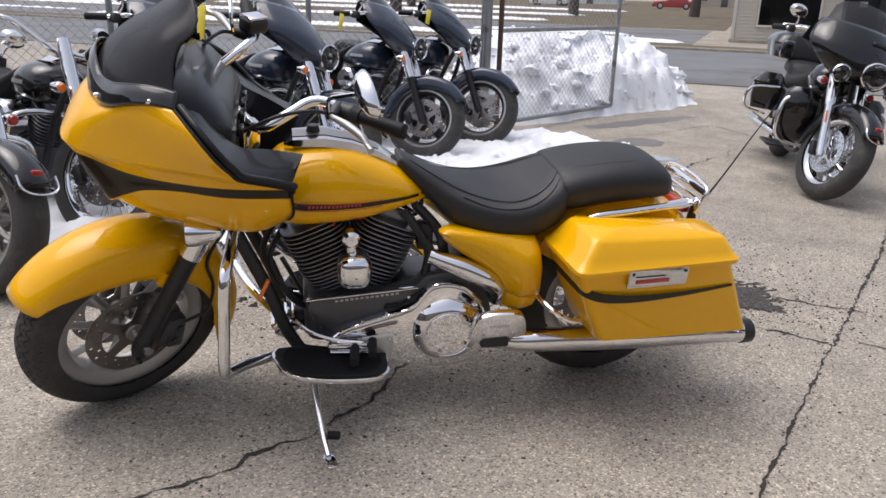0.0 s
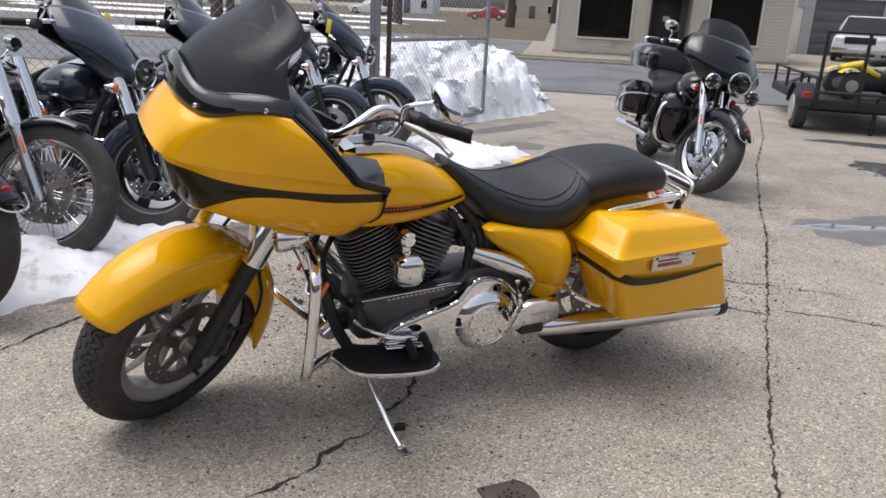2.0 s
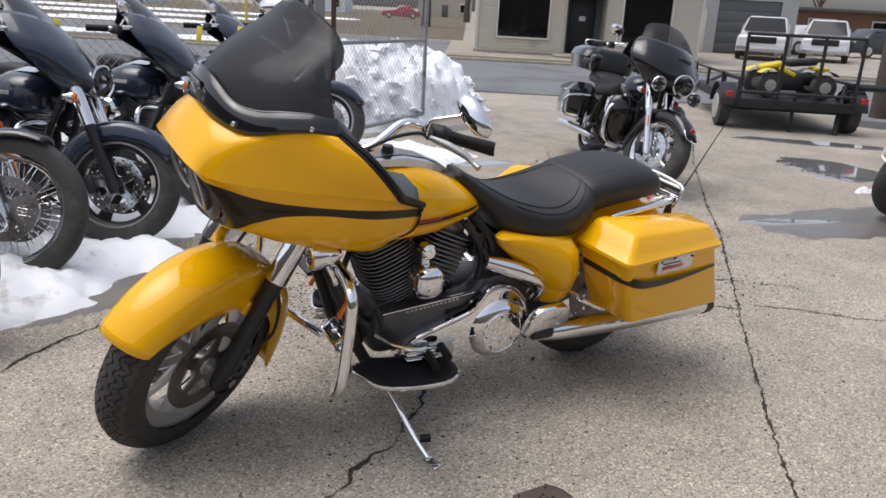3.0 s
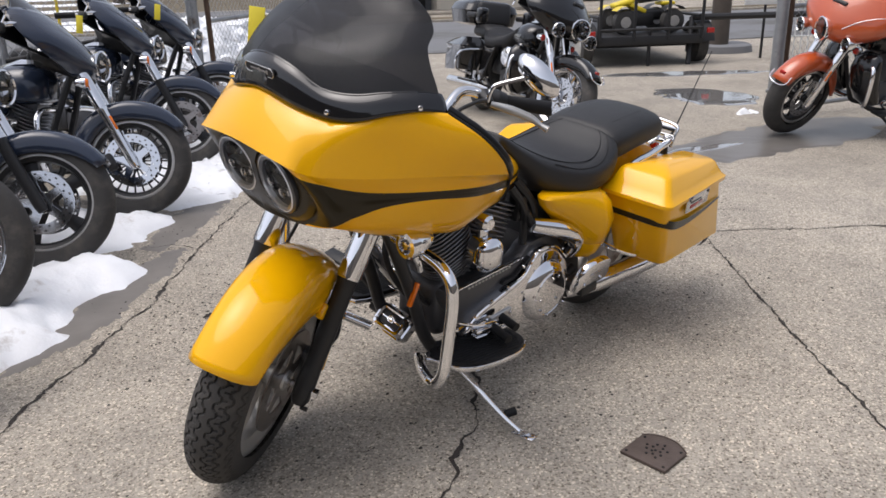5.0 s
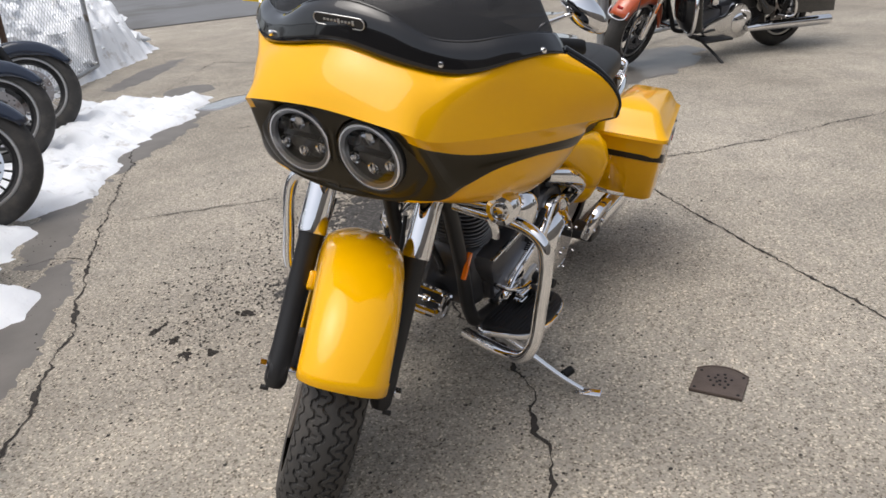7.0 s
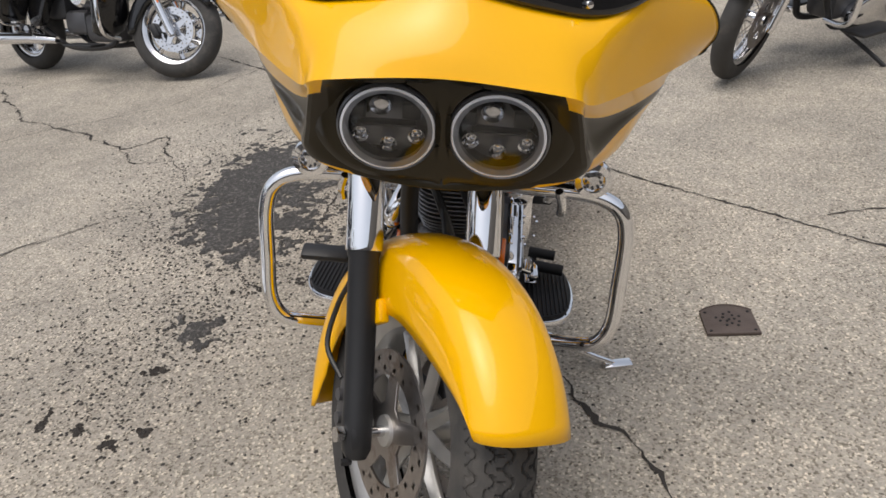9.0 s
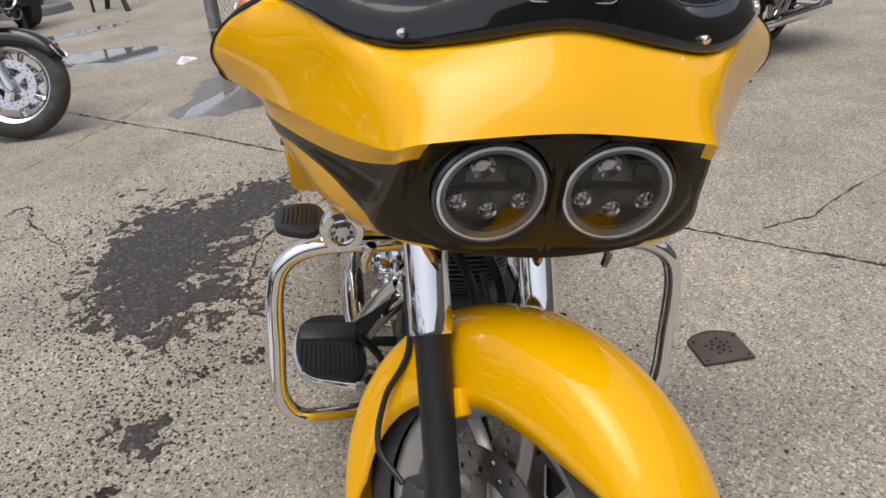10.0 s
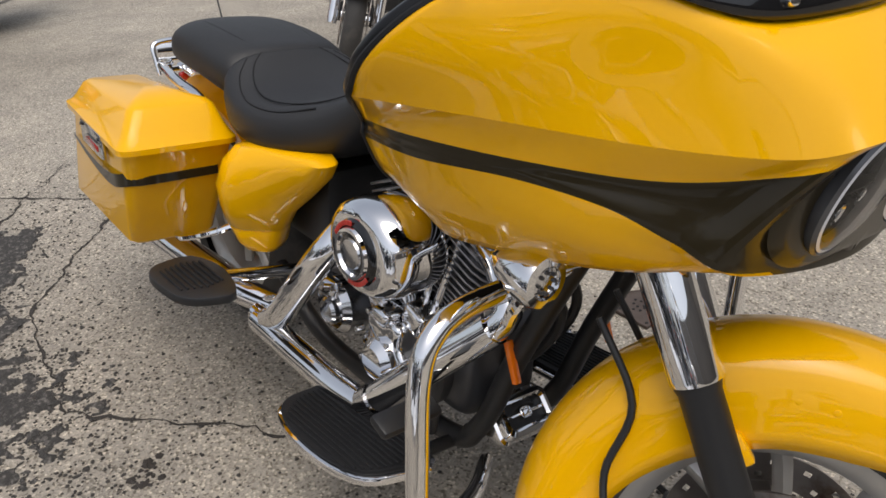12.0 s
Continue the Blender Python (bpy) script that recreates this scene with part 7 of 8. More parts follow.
            part("guard_rail", tube([(0.56, s * 0.20, 0.60), (0.57, s * 0.42, 0.56), (0.60, s * 0.43, 0.40), (0.62, s * 0.25, 0.36)], 0.011, 8), CHROME, bg)
        if boxy:
            lg = part("leg_shield", skin([[(q.x, s * q.y, zz) for q in spline([(-0.35 + o + (x + 0.35) * f, 0.22 + (y - 0.22) * f, 0) for x, y in ((-0.40, 0.10), (-0.42, 0.22), (-0.37, 0.33), (-0.30, 0.335), (-0.28, 0.20), (-0.30, 0.10))], 4, True)] for zz, o, f in ((0.30, 0.07, 0.5), (0.33, 0.06, 0.85), (0.42, 0.02, 1.0), (0.56, 0.0, 1.0), (0.65, 0.01, 0.9), (0.69, 0.02, 0.55))]), second, bk, "black leg shield")
            part("speaker_pod", box(0.10, 0.10, 0.14, (0.56, s * 0.24, 0.90), 0.03, 3), second, bk)
            part("armrest", box(0.22, 0.07, 0.05, (0.72, s * 0.26, 0.90), 0.02, 3), LEATHER, bk)
    if boxy:
        tp = part("tour_trunk", skin([[(x0 + (x1 - x0) * (0.5 + 0.5 * math.copysign(abs(math.cos(a)) ** 0.4, math.cos(a))), hw * math.copysign(abs(math.sin(a)) ** 0.4, math.sin(a)), zz) for a in (2 * math.pi * i / 32 for i in range(32))] for zz, x0, x1, hw in ((0.80, 0.92, 1.25, 0.20), (0.82, 0.86, 1.32, 0.27), (0.93, 0.84, 1.35, 0.29), (0.94, 0.835, 1.355, 0.295), (1.00, 0.86, 1.33, 0.27), (1.04, 0.93, 1.27, 0.2))]), second, bk, "black top trunk")
        part("trunk_rail", tube([(0.95, -0.24, 1.03), (0.95, -0.22, 1.09), (0.95, 0.22, 1.09), (0.95, 0.24, 1.03)], 0.010, 8), CHROME, tp)
        part("backrest", box(0.08, 0.34, 0.22, (0.84, 0, 0.92), 0.035, 3, (0, 10, 0)), LEATHER, bk)
    part("side_stand", merged(tube([(-0.10, -0.12, 0.20), (-0.07, -0.28, 0.12), (-0.05, -0.40, 0.055)], 0.012, 8), box(0.04, 0.07, 0.012, (-0.048, -0.41, 0.05), 0.004)), SATIN, bk, "side stand")
    return bk


def tag(parent, at):
    """A yellow sale tag tied to a bar."""
    return thing("sale_tag", "yellow paper sale tag hanging from a handlebar", "tag", "sale tags", bm=moved(box(0.002, 0.05, 0.11, (0, 0, -0.055), 0.0008), pose(*at, 8, 4, 30)), mat=TAG)


ROW = 131
cruiser("black cruiser with wire-spoked front wheel on snow", (-1.12, 1.72), ROW, 8, 22, BLACK, BLACK, "wire", 0.345, 0.262, 0.09, "none", False, CHROME_D, reflector=True, rim_mat=CHROME)
cruiser("deep blue bagger with batwing fairing and cast wheel", (-0.585, 2.15), ROW, 8, 22, NAVY, NAVY, "five", 0.325, 0.235, 0.13, "bat", True, SATIN, rim_mat=SATIN, disc_mat=CHROME_D, reflector=False)
cruiser("black bagger with batwing fairing and many-spoked wheel", (0.10, 2.70), ROW, 8, 22, NAVY, NAVY, "many", 0.325, 0.228, 0.13, "bat", True, CHROME, disc_mat=CHROME, rim_mat=SATIN)
cruiser("black bagger with batwing fairing and cast wheel", (0.88, 3.64), ROW, 8, 22, NAVY, NAVY, "five", 0.325, 0.228, 0.13, "bat", True, SATIN, rim_mat=SATIN, reflector=False)
cruiser("black bagger with low fairing and bright wire wheel", (1.45, 4.12), ROW, 8, 22, NAVY, NAVY, "wire", 0.335, 0.235, 0.14, "bat", True, SATIN, rim_mat=SATIN, reflector=False)
cruiser("black cruiser with chrome-trimmed mudguard at the row's end", (-1.47, 1.05), ROW, 8, 10, BLACK, BLACK, "nine", 0.325, 0.215, 0.14, "lamp", True, CHROME, guard_edge=True)
cruiser("black full-dress tourer with top trunk and fairing lamps", (3.42, 2.17), 66, 8, 24, BLACK, BLACK, "seven", 0.325, 0.235, 0.13, "ultra", True, CHROME, disc_mat=CHROME_D, rim_mat=CHROME_D, boxy=True, guard_edge=True, group="parked tourers")
cruiser("orange full-dress tourer parked on wet concrete", (4.68, 0.78), -39, 8, 24, ORANGE, ORANGE, "seven", 0.325, 0.215, 0.135, "ultra", True, CHROME, disc_mat=CHROME_D, rim_mat=SATIN, boxy=True, guard_edge=True, group="parked tourers", second=BLACK)
cruiser("black cruiser standing alone with chrome wheel", (2.50, -1.40), -55, 8, 20, BLACK, BLACK, "wire", 0.345, 0.262, 0.10, "bat", True, CHROME, rim_mat=CHROME, group="parked tourers")
tag(None, (-0.72, 2.80, 1.16))
tag(None, (0.98, 3.95, 1.15))
tag(None, (0.25, 3.5, 1.12))
tag(None, (-0.447, 0.25, 1.237))


# ---- the far side of the street ----
SIDING = material("beige_vinyl_siding", (0.50, 0.46, 0.39), 0.6, 0, 0.08, 1.5, 0.05, 30, dirt=(0.38, 0.35, 0.30), dirt_amount=0.1, dirt_scale=0.8)
TRIM = material("pale_trim", (0.62, 0.59, 0.53), 0.55, 0, 0.06, 4)
GREYWALL = material("grey_metal_wall", (0.36, 0.36, 0.35), 0.6, 0, 0.08, 1.2, 0.05, 20)
DARKDOOR = material("dark_overhead_door", (0.10, 0.105, 0.11), 0.5, 0, 0.15, 2)
ROOF = material("dark_shingle_roof", (0.10, 0.095, 0.09), 0.9, 0, 0.25, 3, 0.4, 30)
SIGNW = material("white_sign", (0.75, 0.75, 0.74), 0.5, 0, 0.05, 5)
TRUNKM = material("grey_bark", (0.085, 0.070, 0.058), 0.95, 0, 0.3, 6, 0.6, 30)
MROAD = Matrix.Rotation(math.atan2(RD.y, RD.x), 4, "Z")


def at_road(s, n, z=0.0, turn=0.0):
    return Matrix.Translation(rp(s, n, z)) @ MROAD @ pose(0, 0, 0, 0, 0, turn)


def wall_with_holes(x0, x1, z0, z1, holes, t=0.18):
    """A wall in the xz plane with rectangular openings cut through it."""
    xs = sorted({x0, x1, *[h[0] for h in holes], *[h[1] for h in holes]})
    zs = sorted({z0, z1, *[h[2] for h in holes], *[h[3] for h in holes]})
    bm = bmesh.new()
    solid_cell = lambda i, k: 0 <= i < len(xs) - 1 and 0 <= k < len(zs) - 1 and not any(h[0] <= xs[i] and xs[i + 1] <= h[1] and h[2] <= zs[k] and zs[k + 1] <= h[3] for h in holes)
    for i in range(len(xs) - 1):
        for k in range(len(zs) - 1):
            if not solid_cell(i, k):
                continue
            a, b, c, d = xs[i], xs[i + 1], zs[k], zs[k + 1]
            quads = [((a, 0, c), (b, 0, c), (b, 0, d), (a, 0, d)), ((b, t, c), (a, t, c), (a, t, d), (b, t, d))]
            for ok, q in ((solid_cell(i - 1, k), ((a, t, c), (a, 0, c), (a, 0, d), (a, t, d))), (solid_cell(i + 1, k), ((b, 0, c), (b, t, c), (b, t, d), (b, 0, d))), (solid_cell(i, k - 1), ((a, t, c), (b, t, c), (b, 0, c), (a, 0, c))), (solid_cell(i, k + 1), ((a, 0, d), (b, 0, d), (b, t, d), (a, t, d)))):
                if not ok:
                    quads.append(q)
            for q in quads:
                bm.faces.new([bm.verts.new(p) for p in q])
    bmesh.ops.remove_doubles(bm, verts=bm.verts, dist=1e-4)
    return bm


def window_in(parent, x0, x1, z0, z1, glass_mat=PANE, fr=0.06, mull=()):
    w = part("window", merged(box(x1 - x0 + 2 * fr, 0.07, fr, ((x0 + x1) / 2, -0.01, z1 + fr / 2), 0.008), box(x1 - x0 + 2 * fr, 0.09, fr, ((x0 + x1) / 2, -0.02, z0 - fr / 2), 0.008), box(fr, 0.07, z1 - z0, (x0 - fr / 2, -0.01, (z0 + z1) / 2), 0.008), box(fr, 0.07, z1 - z0, (x1 + fr / 2, -0.01, (z0 + z1) / 2), 0.008), *[box(0.04, 0.05, z1 - z0, (x, 0.03, (z0 + z1) / 2), 0.006) for x in mull]), TRIM, parent, "framed window")
    part("pane", box(x1 - x0, 0.012, z1 - z0, ((x0 + x1) / 2, 0.07, (z0 + z1) / 2)), glass_mat, w, "dark glass pane")
    return w


# two unseen walls added behind the walk, to put dark bands in the chrome
thing("reflection_wall", "unseen plain grey-brown wall added to darken chrome reflections", "wall", kind="structure", bm=moved(box(44, 0.3, 5.0, (0, 0, 2.5), 0.02), pose(-6, -10.5, 0, 0, 0, -8)), mat=material("brown_reflection_wall", (0.16, 0.145, 0.13), 0.8, 0, 0.15, 0.6, 0.1, 12))
thing("reflection_wall", "unseen plain grey-brown side wall added to darken chrome reflections", "wall", kind="structure", bm=moved(box(0.3, 26, 4.2, (0, 0, 2.1), 0.02), pose(-13.5, 4, 0, 0, 0, 12)), mat=bpy.data.materials["brown_reflection_wall"])

# beige shop
shop = thing("shop_building", "low shop with beige lap siding and dark display windows", "building", m=at_road(0.45, 24.9))
HO = [(0.75, 2.45, 0.55, 1.95), (3.0, 4.45, 0.02, 2.1), (4.95, 6.55, 0.55, 2.05)]
part("wall", wall_with_holes(0, 7.6, 0, 3.3, HO), SIDING, shop, "beige siding wall")
part("wall", box(0.18, 7.0, 3.3, (0.09, 3.69, 1.65)), SIDING, shop)
part("wall", box(0.18, 7.0, 3.3, (7.51, 3.69, 1.65)), SIDING, shop)
part("wall", box(7.6, 0.18, 3.3, (3.8, 7.28, 1.65)), SIDING, shop)
part("roof", box(8.2, 8.0, 0.22, (3.8, 3.6, 3.41), 0.03), ROOF, shop)
part("floor", box(7.2, 7.0, 0.02, (3.8, 3.7, 0.012)), GREYWALL, shop)
bm = bmesh.new()
z = 0.06
while z < 3.25:
    segs, cur = [], 0.0
    cuts = sorted((h[0] - 0.07, h[1] + 0.07) for h in HO if h[2] - 0.08 < z < h[3] + 0.08)
    for a, b in cuts:
        segs.append((cur, a))
        cur = b
    segs.append((cur, 7.6))
    for a, b in segs:
        if b - a > 0.05:
            vs = [bm.verts.new(p) for p in ((a, -0.002, z + 0.105), (b, -0.002, z + 0.105), (b, -0.022, z), (a, -0.022, z), (b, -0.002, z), (a, -0.002, z))]
            bm.faces.new((vs[0], vs[3], vs[2], vs[1]))
            bm.faces.new((vs[3], vs[5], vs[4], vs[2]))
    z += 0.105
bmesh.ops.recalc_face_normals(bm, faces=bm.faces)
ob = part("siding", bm, SIDING, shop, "overlapping siding boards", 5)
ob["kind"] = "stuff"
window_in(shop, 0.75, 2.45, 0.55, 1.95)
window_in(shop, 4.95, 6.55, 0.55, 2.05)
part("entry_side", merged(box(0.06, 1.1, 2.1, (3.03, 0.6, 1.05)), box(0.06, 1.1, 2.1, (4.42, 0.6, 1.05))), SIDING, shop, "recessed entry walls")
dr = part("door", box(0.9, 0.05, 2.05, (3.72, 1.12, 1.03), 0.01), SATIN, shop, "dark glazed shop door")
part("door_notice", box(0.22, 0.01, 0.16, (3.72, 1.085, 1.25)), SIGNW, dr)
part("entry_back", box(1.45, 0.06, 2.1, (3.72, 1.18, 1.05)), DARKDOOR, shop)
part("step", box(2.2, 1.4, 0.08, (3.72, -0.75, 0.04), 0.01), CONCRETE, shop)
part("corner_trim", merged(box(0.10, 0.05, 3.3, (0.04, -0.022, 1.65), 0.01)), TRIM, shop)
part("corner_trim", merged(box(0.10, 0.05, 3.3, (7.56, -0.022, 1.65), 0.01)), TRIM, shop)
part("plinth", box(7.7, 0.08, 0.10, (3.8, -0.03, 0.05), 0.01), CONCRETE, shop)

# grey workshop behind, with overhead doors
ws = thing("workshop_building", "grey metal workshop with a dark overhead door", "building", m=at_road(9.6, 36.0))
HO = [(1.15, 1.85, 0.0, 2.05), (2.3, 5.25, 0.0, 2.45)]
part("wall", wall_with_holes(0, 6.0, 0, 4.2, HO), GREYWALL, ws, "grey metal wall")
part("wall", box(0.18, 9, 4.2, (0.09, 4.69, 2.1)), GREYWALL, ws)
part("wall", box(0.18, 9, 4.2, (5.91, 4.69, 2.1)), GREYWALL, ws)
part("wall", box(6.0, 0.18, 4.2, (3.0, 9.2, 2.1)), GREYWALL, ws)
part("roof", box(6.5, 10.0, 0.3, (3.0, 4.6, 4.35), 0.03), ROOF, ws)
part("door", box(0.7, 0.06, 2.05, (1.5, 0.08, 1.025), 0.01), TRIM, ws, "white side door")
od = part("overhead_door", box(2.95, 0.05, 2.45, (3.775, 0.12, 1.225)), DARKDOOR, ws, "dark ribbed overhead door")
for i in range(5):
    part("door_panel", box(2.90, 0.03, 0.46, (3.775, 0.09, 0.25 + i * 0.485), 0.01), DARKDOOR, od)


# brick block far down the street
BRICK = material("brown_brick", (0.16, 0.085, 0.06), 0.85, 0, 0.2, 2.0, 0.3, 20)
bk2 = thing("brick_building", "long low brown brick building far off", "building", m=at_road(25.5, 62))
part("wall", box(40, 14, 2.7, (20, 7, 1.35)), BRICK, bk2)
part("roof", box(41, 15, 0.25, (20, 7, 2.82), 0.05), ROOF, bk2)
for i in range(8):
    w = part("window", box(2.2, 0.12, 1.3, (2.5 + i * 5, -0.02, 1.5), 0.02), TRIM, bk2)
    part("pane", box(2.0, 0.06, 1.1, (2.5 + i * 5, -0.07, 1.5)), PANE, w)


def house(label, m, w, d, h, wall_mat, roof_h=2.4, cols=3, roof_mat=ROOF):
    hs = thing("house", label, "house", "far houses", m=m)
    part("wall", box(w, d, h, (0, d / 2, h / 2)), wall_mat, hs)
    rf = bmesh.new()
    o = 0.4
    pr = [(-w / 2 - o, h), (0, h + roof_h), (w / 2 + o, h), (w / 2 + o, h - 0.2), (0, h + roof_h - 0.25), (-w / 2 - o, h - 0.2)]
    rf = plate(pr, -o, d + o, 0.0)
    part("roof", rf, roof_mat, hs, "pitched roof")
    gb = bmesh.new()
    gb.faces.new([gb.verts.new(p) for p in ((-w / 2, -0.01, h), (w / 2, -0.01, h), (0, -0.01, h + roof_h - 0.25))])
    part("gable", gb, wall_mat, hs)
    for i in range(cols):
        x = -w / 2 + w * (i + 0.5) / cols
        for zc in ((1.5,) if h < 4 else (1.4, 3.9)):
            if i == cols // 2 and zc < 2:
                part("door", box(1.0, 0.1, 2.0, (x, -0.03, 1.0), 0.02), DARKDOOR, hs)
                continue
            wd = part("window", box(1.1, 0.12, 1.4, (x, -0.03, zc), 0.02), SIGNW, hs)
            part("pane", box(0.9, 0.06, 1.2, (x, -0.08, zc)), PANE, wd)
    return hs


WHITEW = material("white_clapboard", (0.72, 0.73, 0.74), 0.6, 0, 0.05, 2)
BLUEW = material("pale_blue_clapboard", (0.40, 0.48, 0.56), 0.6, 0, 0.06, 2)
TANW = material("tan_clapboard", (0.45, 0.40, 0.33), 0.6, 0, 0.06, 2)
house("white clapboard house far across the lawn", at_road(-51.3, 114), 9, 9, 5.2, WHITEW)
house("pale blue clapboard house far across the lawn", at_road(-76, 110.2), 10, 9, 5.2, BLUEW)
house("white low house far across the lawn", at_road(-104.5, 117.8), 12, 8, 3.2, WHITEW)
house("white clapboard house with porch side far off", at_road(-22.8, 121.6), 8, 8, 5.2, WHITEW)
house("tan low house far across the lawn", at_road(-3.8, 133), 9, 8, 3.2, TANW)
house("pale house behind bare trees", at_road(15.2, 144.4), 9, 8, 5.2, TANW)
house("white house behind bare trees", at_road(34.2, 152), 9, 8, 4.6, WHITEW)
house("pale blue house far down the lawn", at_road(-136.8, 125.4), 10, 8, 5.2, BLUEW)


def tree(m, high, seed, label="bare winter tree with a grey trunk"):
    rnd = random.Random(seed)
    tr = thing("tree", label, "tree", "bare trees", m=m)
    h0 = high * 0.28
    part("trunk", tube([(0, 0, 0), (0.05, 0.03, h0 * 0.5), (rnd.uniform(-0.2, 0.2), rnd.uniform(-0.2, 0.2), h0), (rnd.uniform(-0.4, 0.4), rnd.uniform(-0.4, 0.4), high * 0.62)], [high * 0.034, high * 0.026, high * 0.022, high * 0.008], 8, 3), TRUNKM, tr)
    bm = bmesh.new()

    def stick(a, b, r0, r1):
        d = (b - a).normalized()
        u = d.orthogonal().normalized()
        v = d.cross(u)
        lo, hi = [[bm.verts.new(q + (u * math.cos(t) + v * math.sin(t)) * r) for t in (0, 2.09, 4.19)] for q, r in ((a, r0), (b, r1))]
        for i in range(3):
            bm.faces.new((lo[i], lo[(i + 1) % 3], hi[(i + 1) % 3], hi[i]))

    def grow(p, d, L, r, lv):
        q = p + d * L + Vector((rnd.uniform(-1, 1), rnd.uniform(-1, 1), rnd.uniform(0, 1))) * L * 0.15
        stick(p, q, r, r * 0.6)
        if lv < 4:
            for _ in range(3 if lv < 2 else 4):
                nd = (d + Vector((rnd.uniform(-1, 1), rnd.uniform(-1, 1), rnd.uniform(-0.2, 0.7))) * 0.75).normalized()
                grow(p.lerp(q, rnd.uniform(0.55, 1.0)), nd, L * rnd.uniform(0.5, 0.75), r * 0.55, lv + 1)

    for i in range(6):
        a = i * 1.05 + rnd.uniform(-0.3, 0.3)
        grow(Vector((0, 0, h0 * rnd.uniform(0.9, 1.7))), Vector((math.cos(a) * 0.7, math.sin(a) * 0.7, rnd.uniform(0.6, 1.0))).normalized(), high * rnd.uniform(0.2, 0.3), high * 0.011, 0)
    part("branches", bm, TRUNKM, tr)
    return tr


made = []
for k, (s, n, hh) in enumerate(((-30, 44, 11), (-19, 42, 12), (-44, 47, 12), (-10, 50, 11), (-58, 50, 12), (-3, 58, 10), (5, 62, 11), (12, 66, 10), (-24, 56, 13), (24, 58, 9), (36, 56, 9), (50, 58, 10), (-36, 54, 11), (62, 60, 9), (0, 90, 13), (20, 95, 13), (-20, 92, 14), (-45, 90, 14), (42, 96, 13))):
    if k < 4:
        made.append(tree(at_road(s, n), hh, 100 + k))
    else:
        copy_thing(made[k % 4], at_road(s, n, 0, k * 67))


# vehicles
def car(label, m, paint, L=4.5, W=1.8, pickup=False):
    cr = thing("pickup_truck" if pickup else "parked_car", label, "pickup truck" if pickup else "car", "parked vehicles", m=m)
    hh = 0.95 if pickup else 0.80
    def ring(x, z0, z1, w0, w1):
        return [(x, -w0, z0), (x, -w0, (z0 + z1) / 2), (x, -w1, z1 - 0.06), (x, -w1 + 0.08, z1), (x, w1 - 0.08, z1), (x, w1, z1 - 0.06), (x, w0, (z0 + z1) / 2), (x, w0, z0)]
    a = W / 2
    z = 0.34 if pickup else 0.25
    part("body", skin([ring(-L / 2, z + 0.12, hh - 0.12, a - 0.10, a - 0.12), ring(-L / 2 + 0.12, z, hh + 0.02, a - 0.02, a - 0.05), ring(-L * 0.22, z - 0.04, hh + 0.13, a, a - 0.04), ring(L * 0.1, z - 0.04, hh + 0.13, a, a - 0.04), ring(L / 2 - 0.12, z, hh + 0.10, a - 0.02, a - 0.05), ring(L / 2, z + 0.12, hh, a - 0.08, a - 0.12)]), paint, cr)
    top = 1.72 if pickup else 1.48
    x0, x1, x2, x3 = (-L * 0.24, -L * 0.10, L * 0.14, L * 0.17) if pickup else (-L * 0.20, -L * 0.04, L * 0.24, L * 0.36)
    cab = part("cabin", skin([ring(x0, hh, hh + 0.14, a - 0.06, a - 0.1), ring(x1, hh, top - 0.02, a - 0.05, a - 0.24), ring((x1 + x2) / 2, hh, top + 0.02, a - 0.05, a - 0.22), ring(x2, hh, top - 0.02, a - 0.05, a - 0.24), ring(x3, hh, hh + 0.14, a - 0.06, a - 0.1)]), paint, cr)
    for s in (-1, 1):
        part("side_glass", skin([[(x0 + 0.22, s * (a - 0.055), hh + 0.16), (x1 + 0.08, s * (a - 0.17), top - 0.12)], [(x2 - 0.05, s * (a - 0.055), hh + 0.16), (x2 - 0.05, s * (a - 0.17), top - 0.12)]], False), PANE, cab)
        part("headlamp", box(0.16, 0.34, 0.15, (-L / 2 + 0.07, s * (a - 0.28), hh - 0.12), 0.03), LENSWHITE, cr)
        for xw in (-L * 0.31, L * 0.31):
            wh = part("wheel", moved(lathe([(0, -0.11), (0.25, -0.11), (0.345, -0.09), (0.36, 0), (0.345, 0.09), (0.25, 0.11), (0, 0.11)], 26), pose(xw, s * (a - 0.10), 0.36)), RUBBER, cr)
            part("rim", moved(lathe([(0, -0.125), (0.17, -0.12), (0.21, -0.113), (0, -0.1)] if s < 0 else [(0, 0.125), (0.17, 0.12), (0.21, 0.113), (0, 0.1)], 20), pose(xw, s * (a - 0.10), 0.36)), ALU, wh)
    part("windscreen", skin([[(x0 - 0.02, -a + 0.16, hh + 0.19), (x0 - 0.02, a - 0.16, hh + 0.19)], [(x1 - 0.07, -a + 0.30, top - 0.04), (x1 - 0.07, a - 0.30, top - 0.04)]], False), PANE, cab)
    part("grille", box(0.10, W * 0.55, 0.26, (-L / 2 + 0.02, 0, hh - 0.14), 0.03), SATIN, cr)
    part("bumper", box(0.16, W * 0.95, 0.18, (-L / 2 + 0.04, 0, z + 0.12), 0.05), CHROME_D if pickup else SATIN, cr)
    return cr


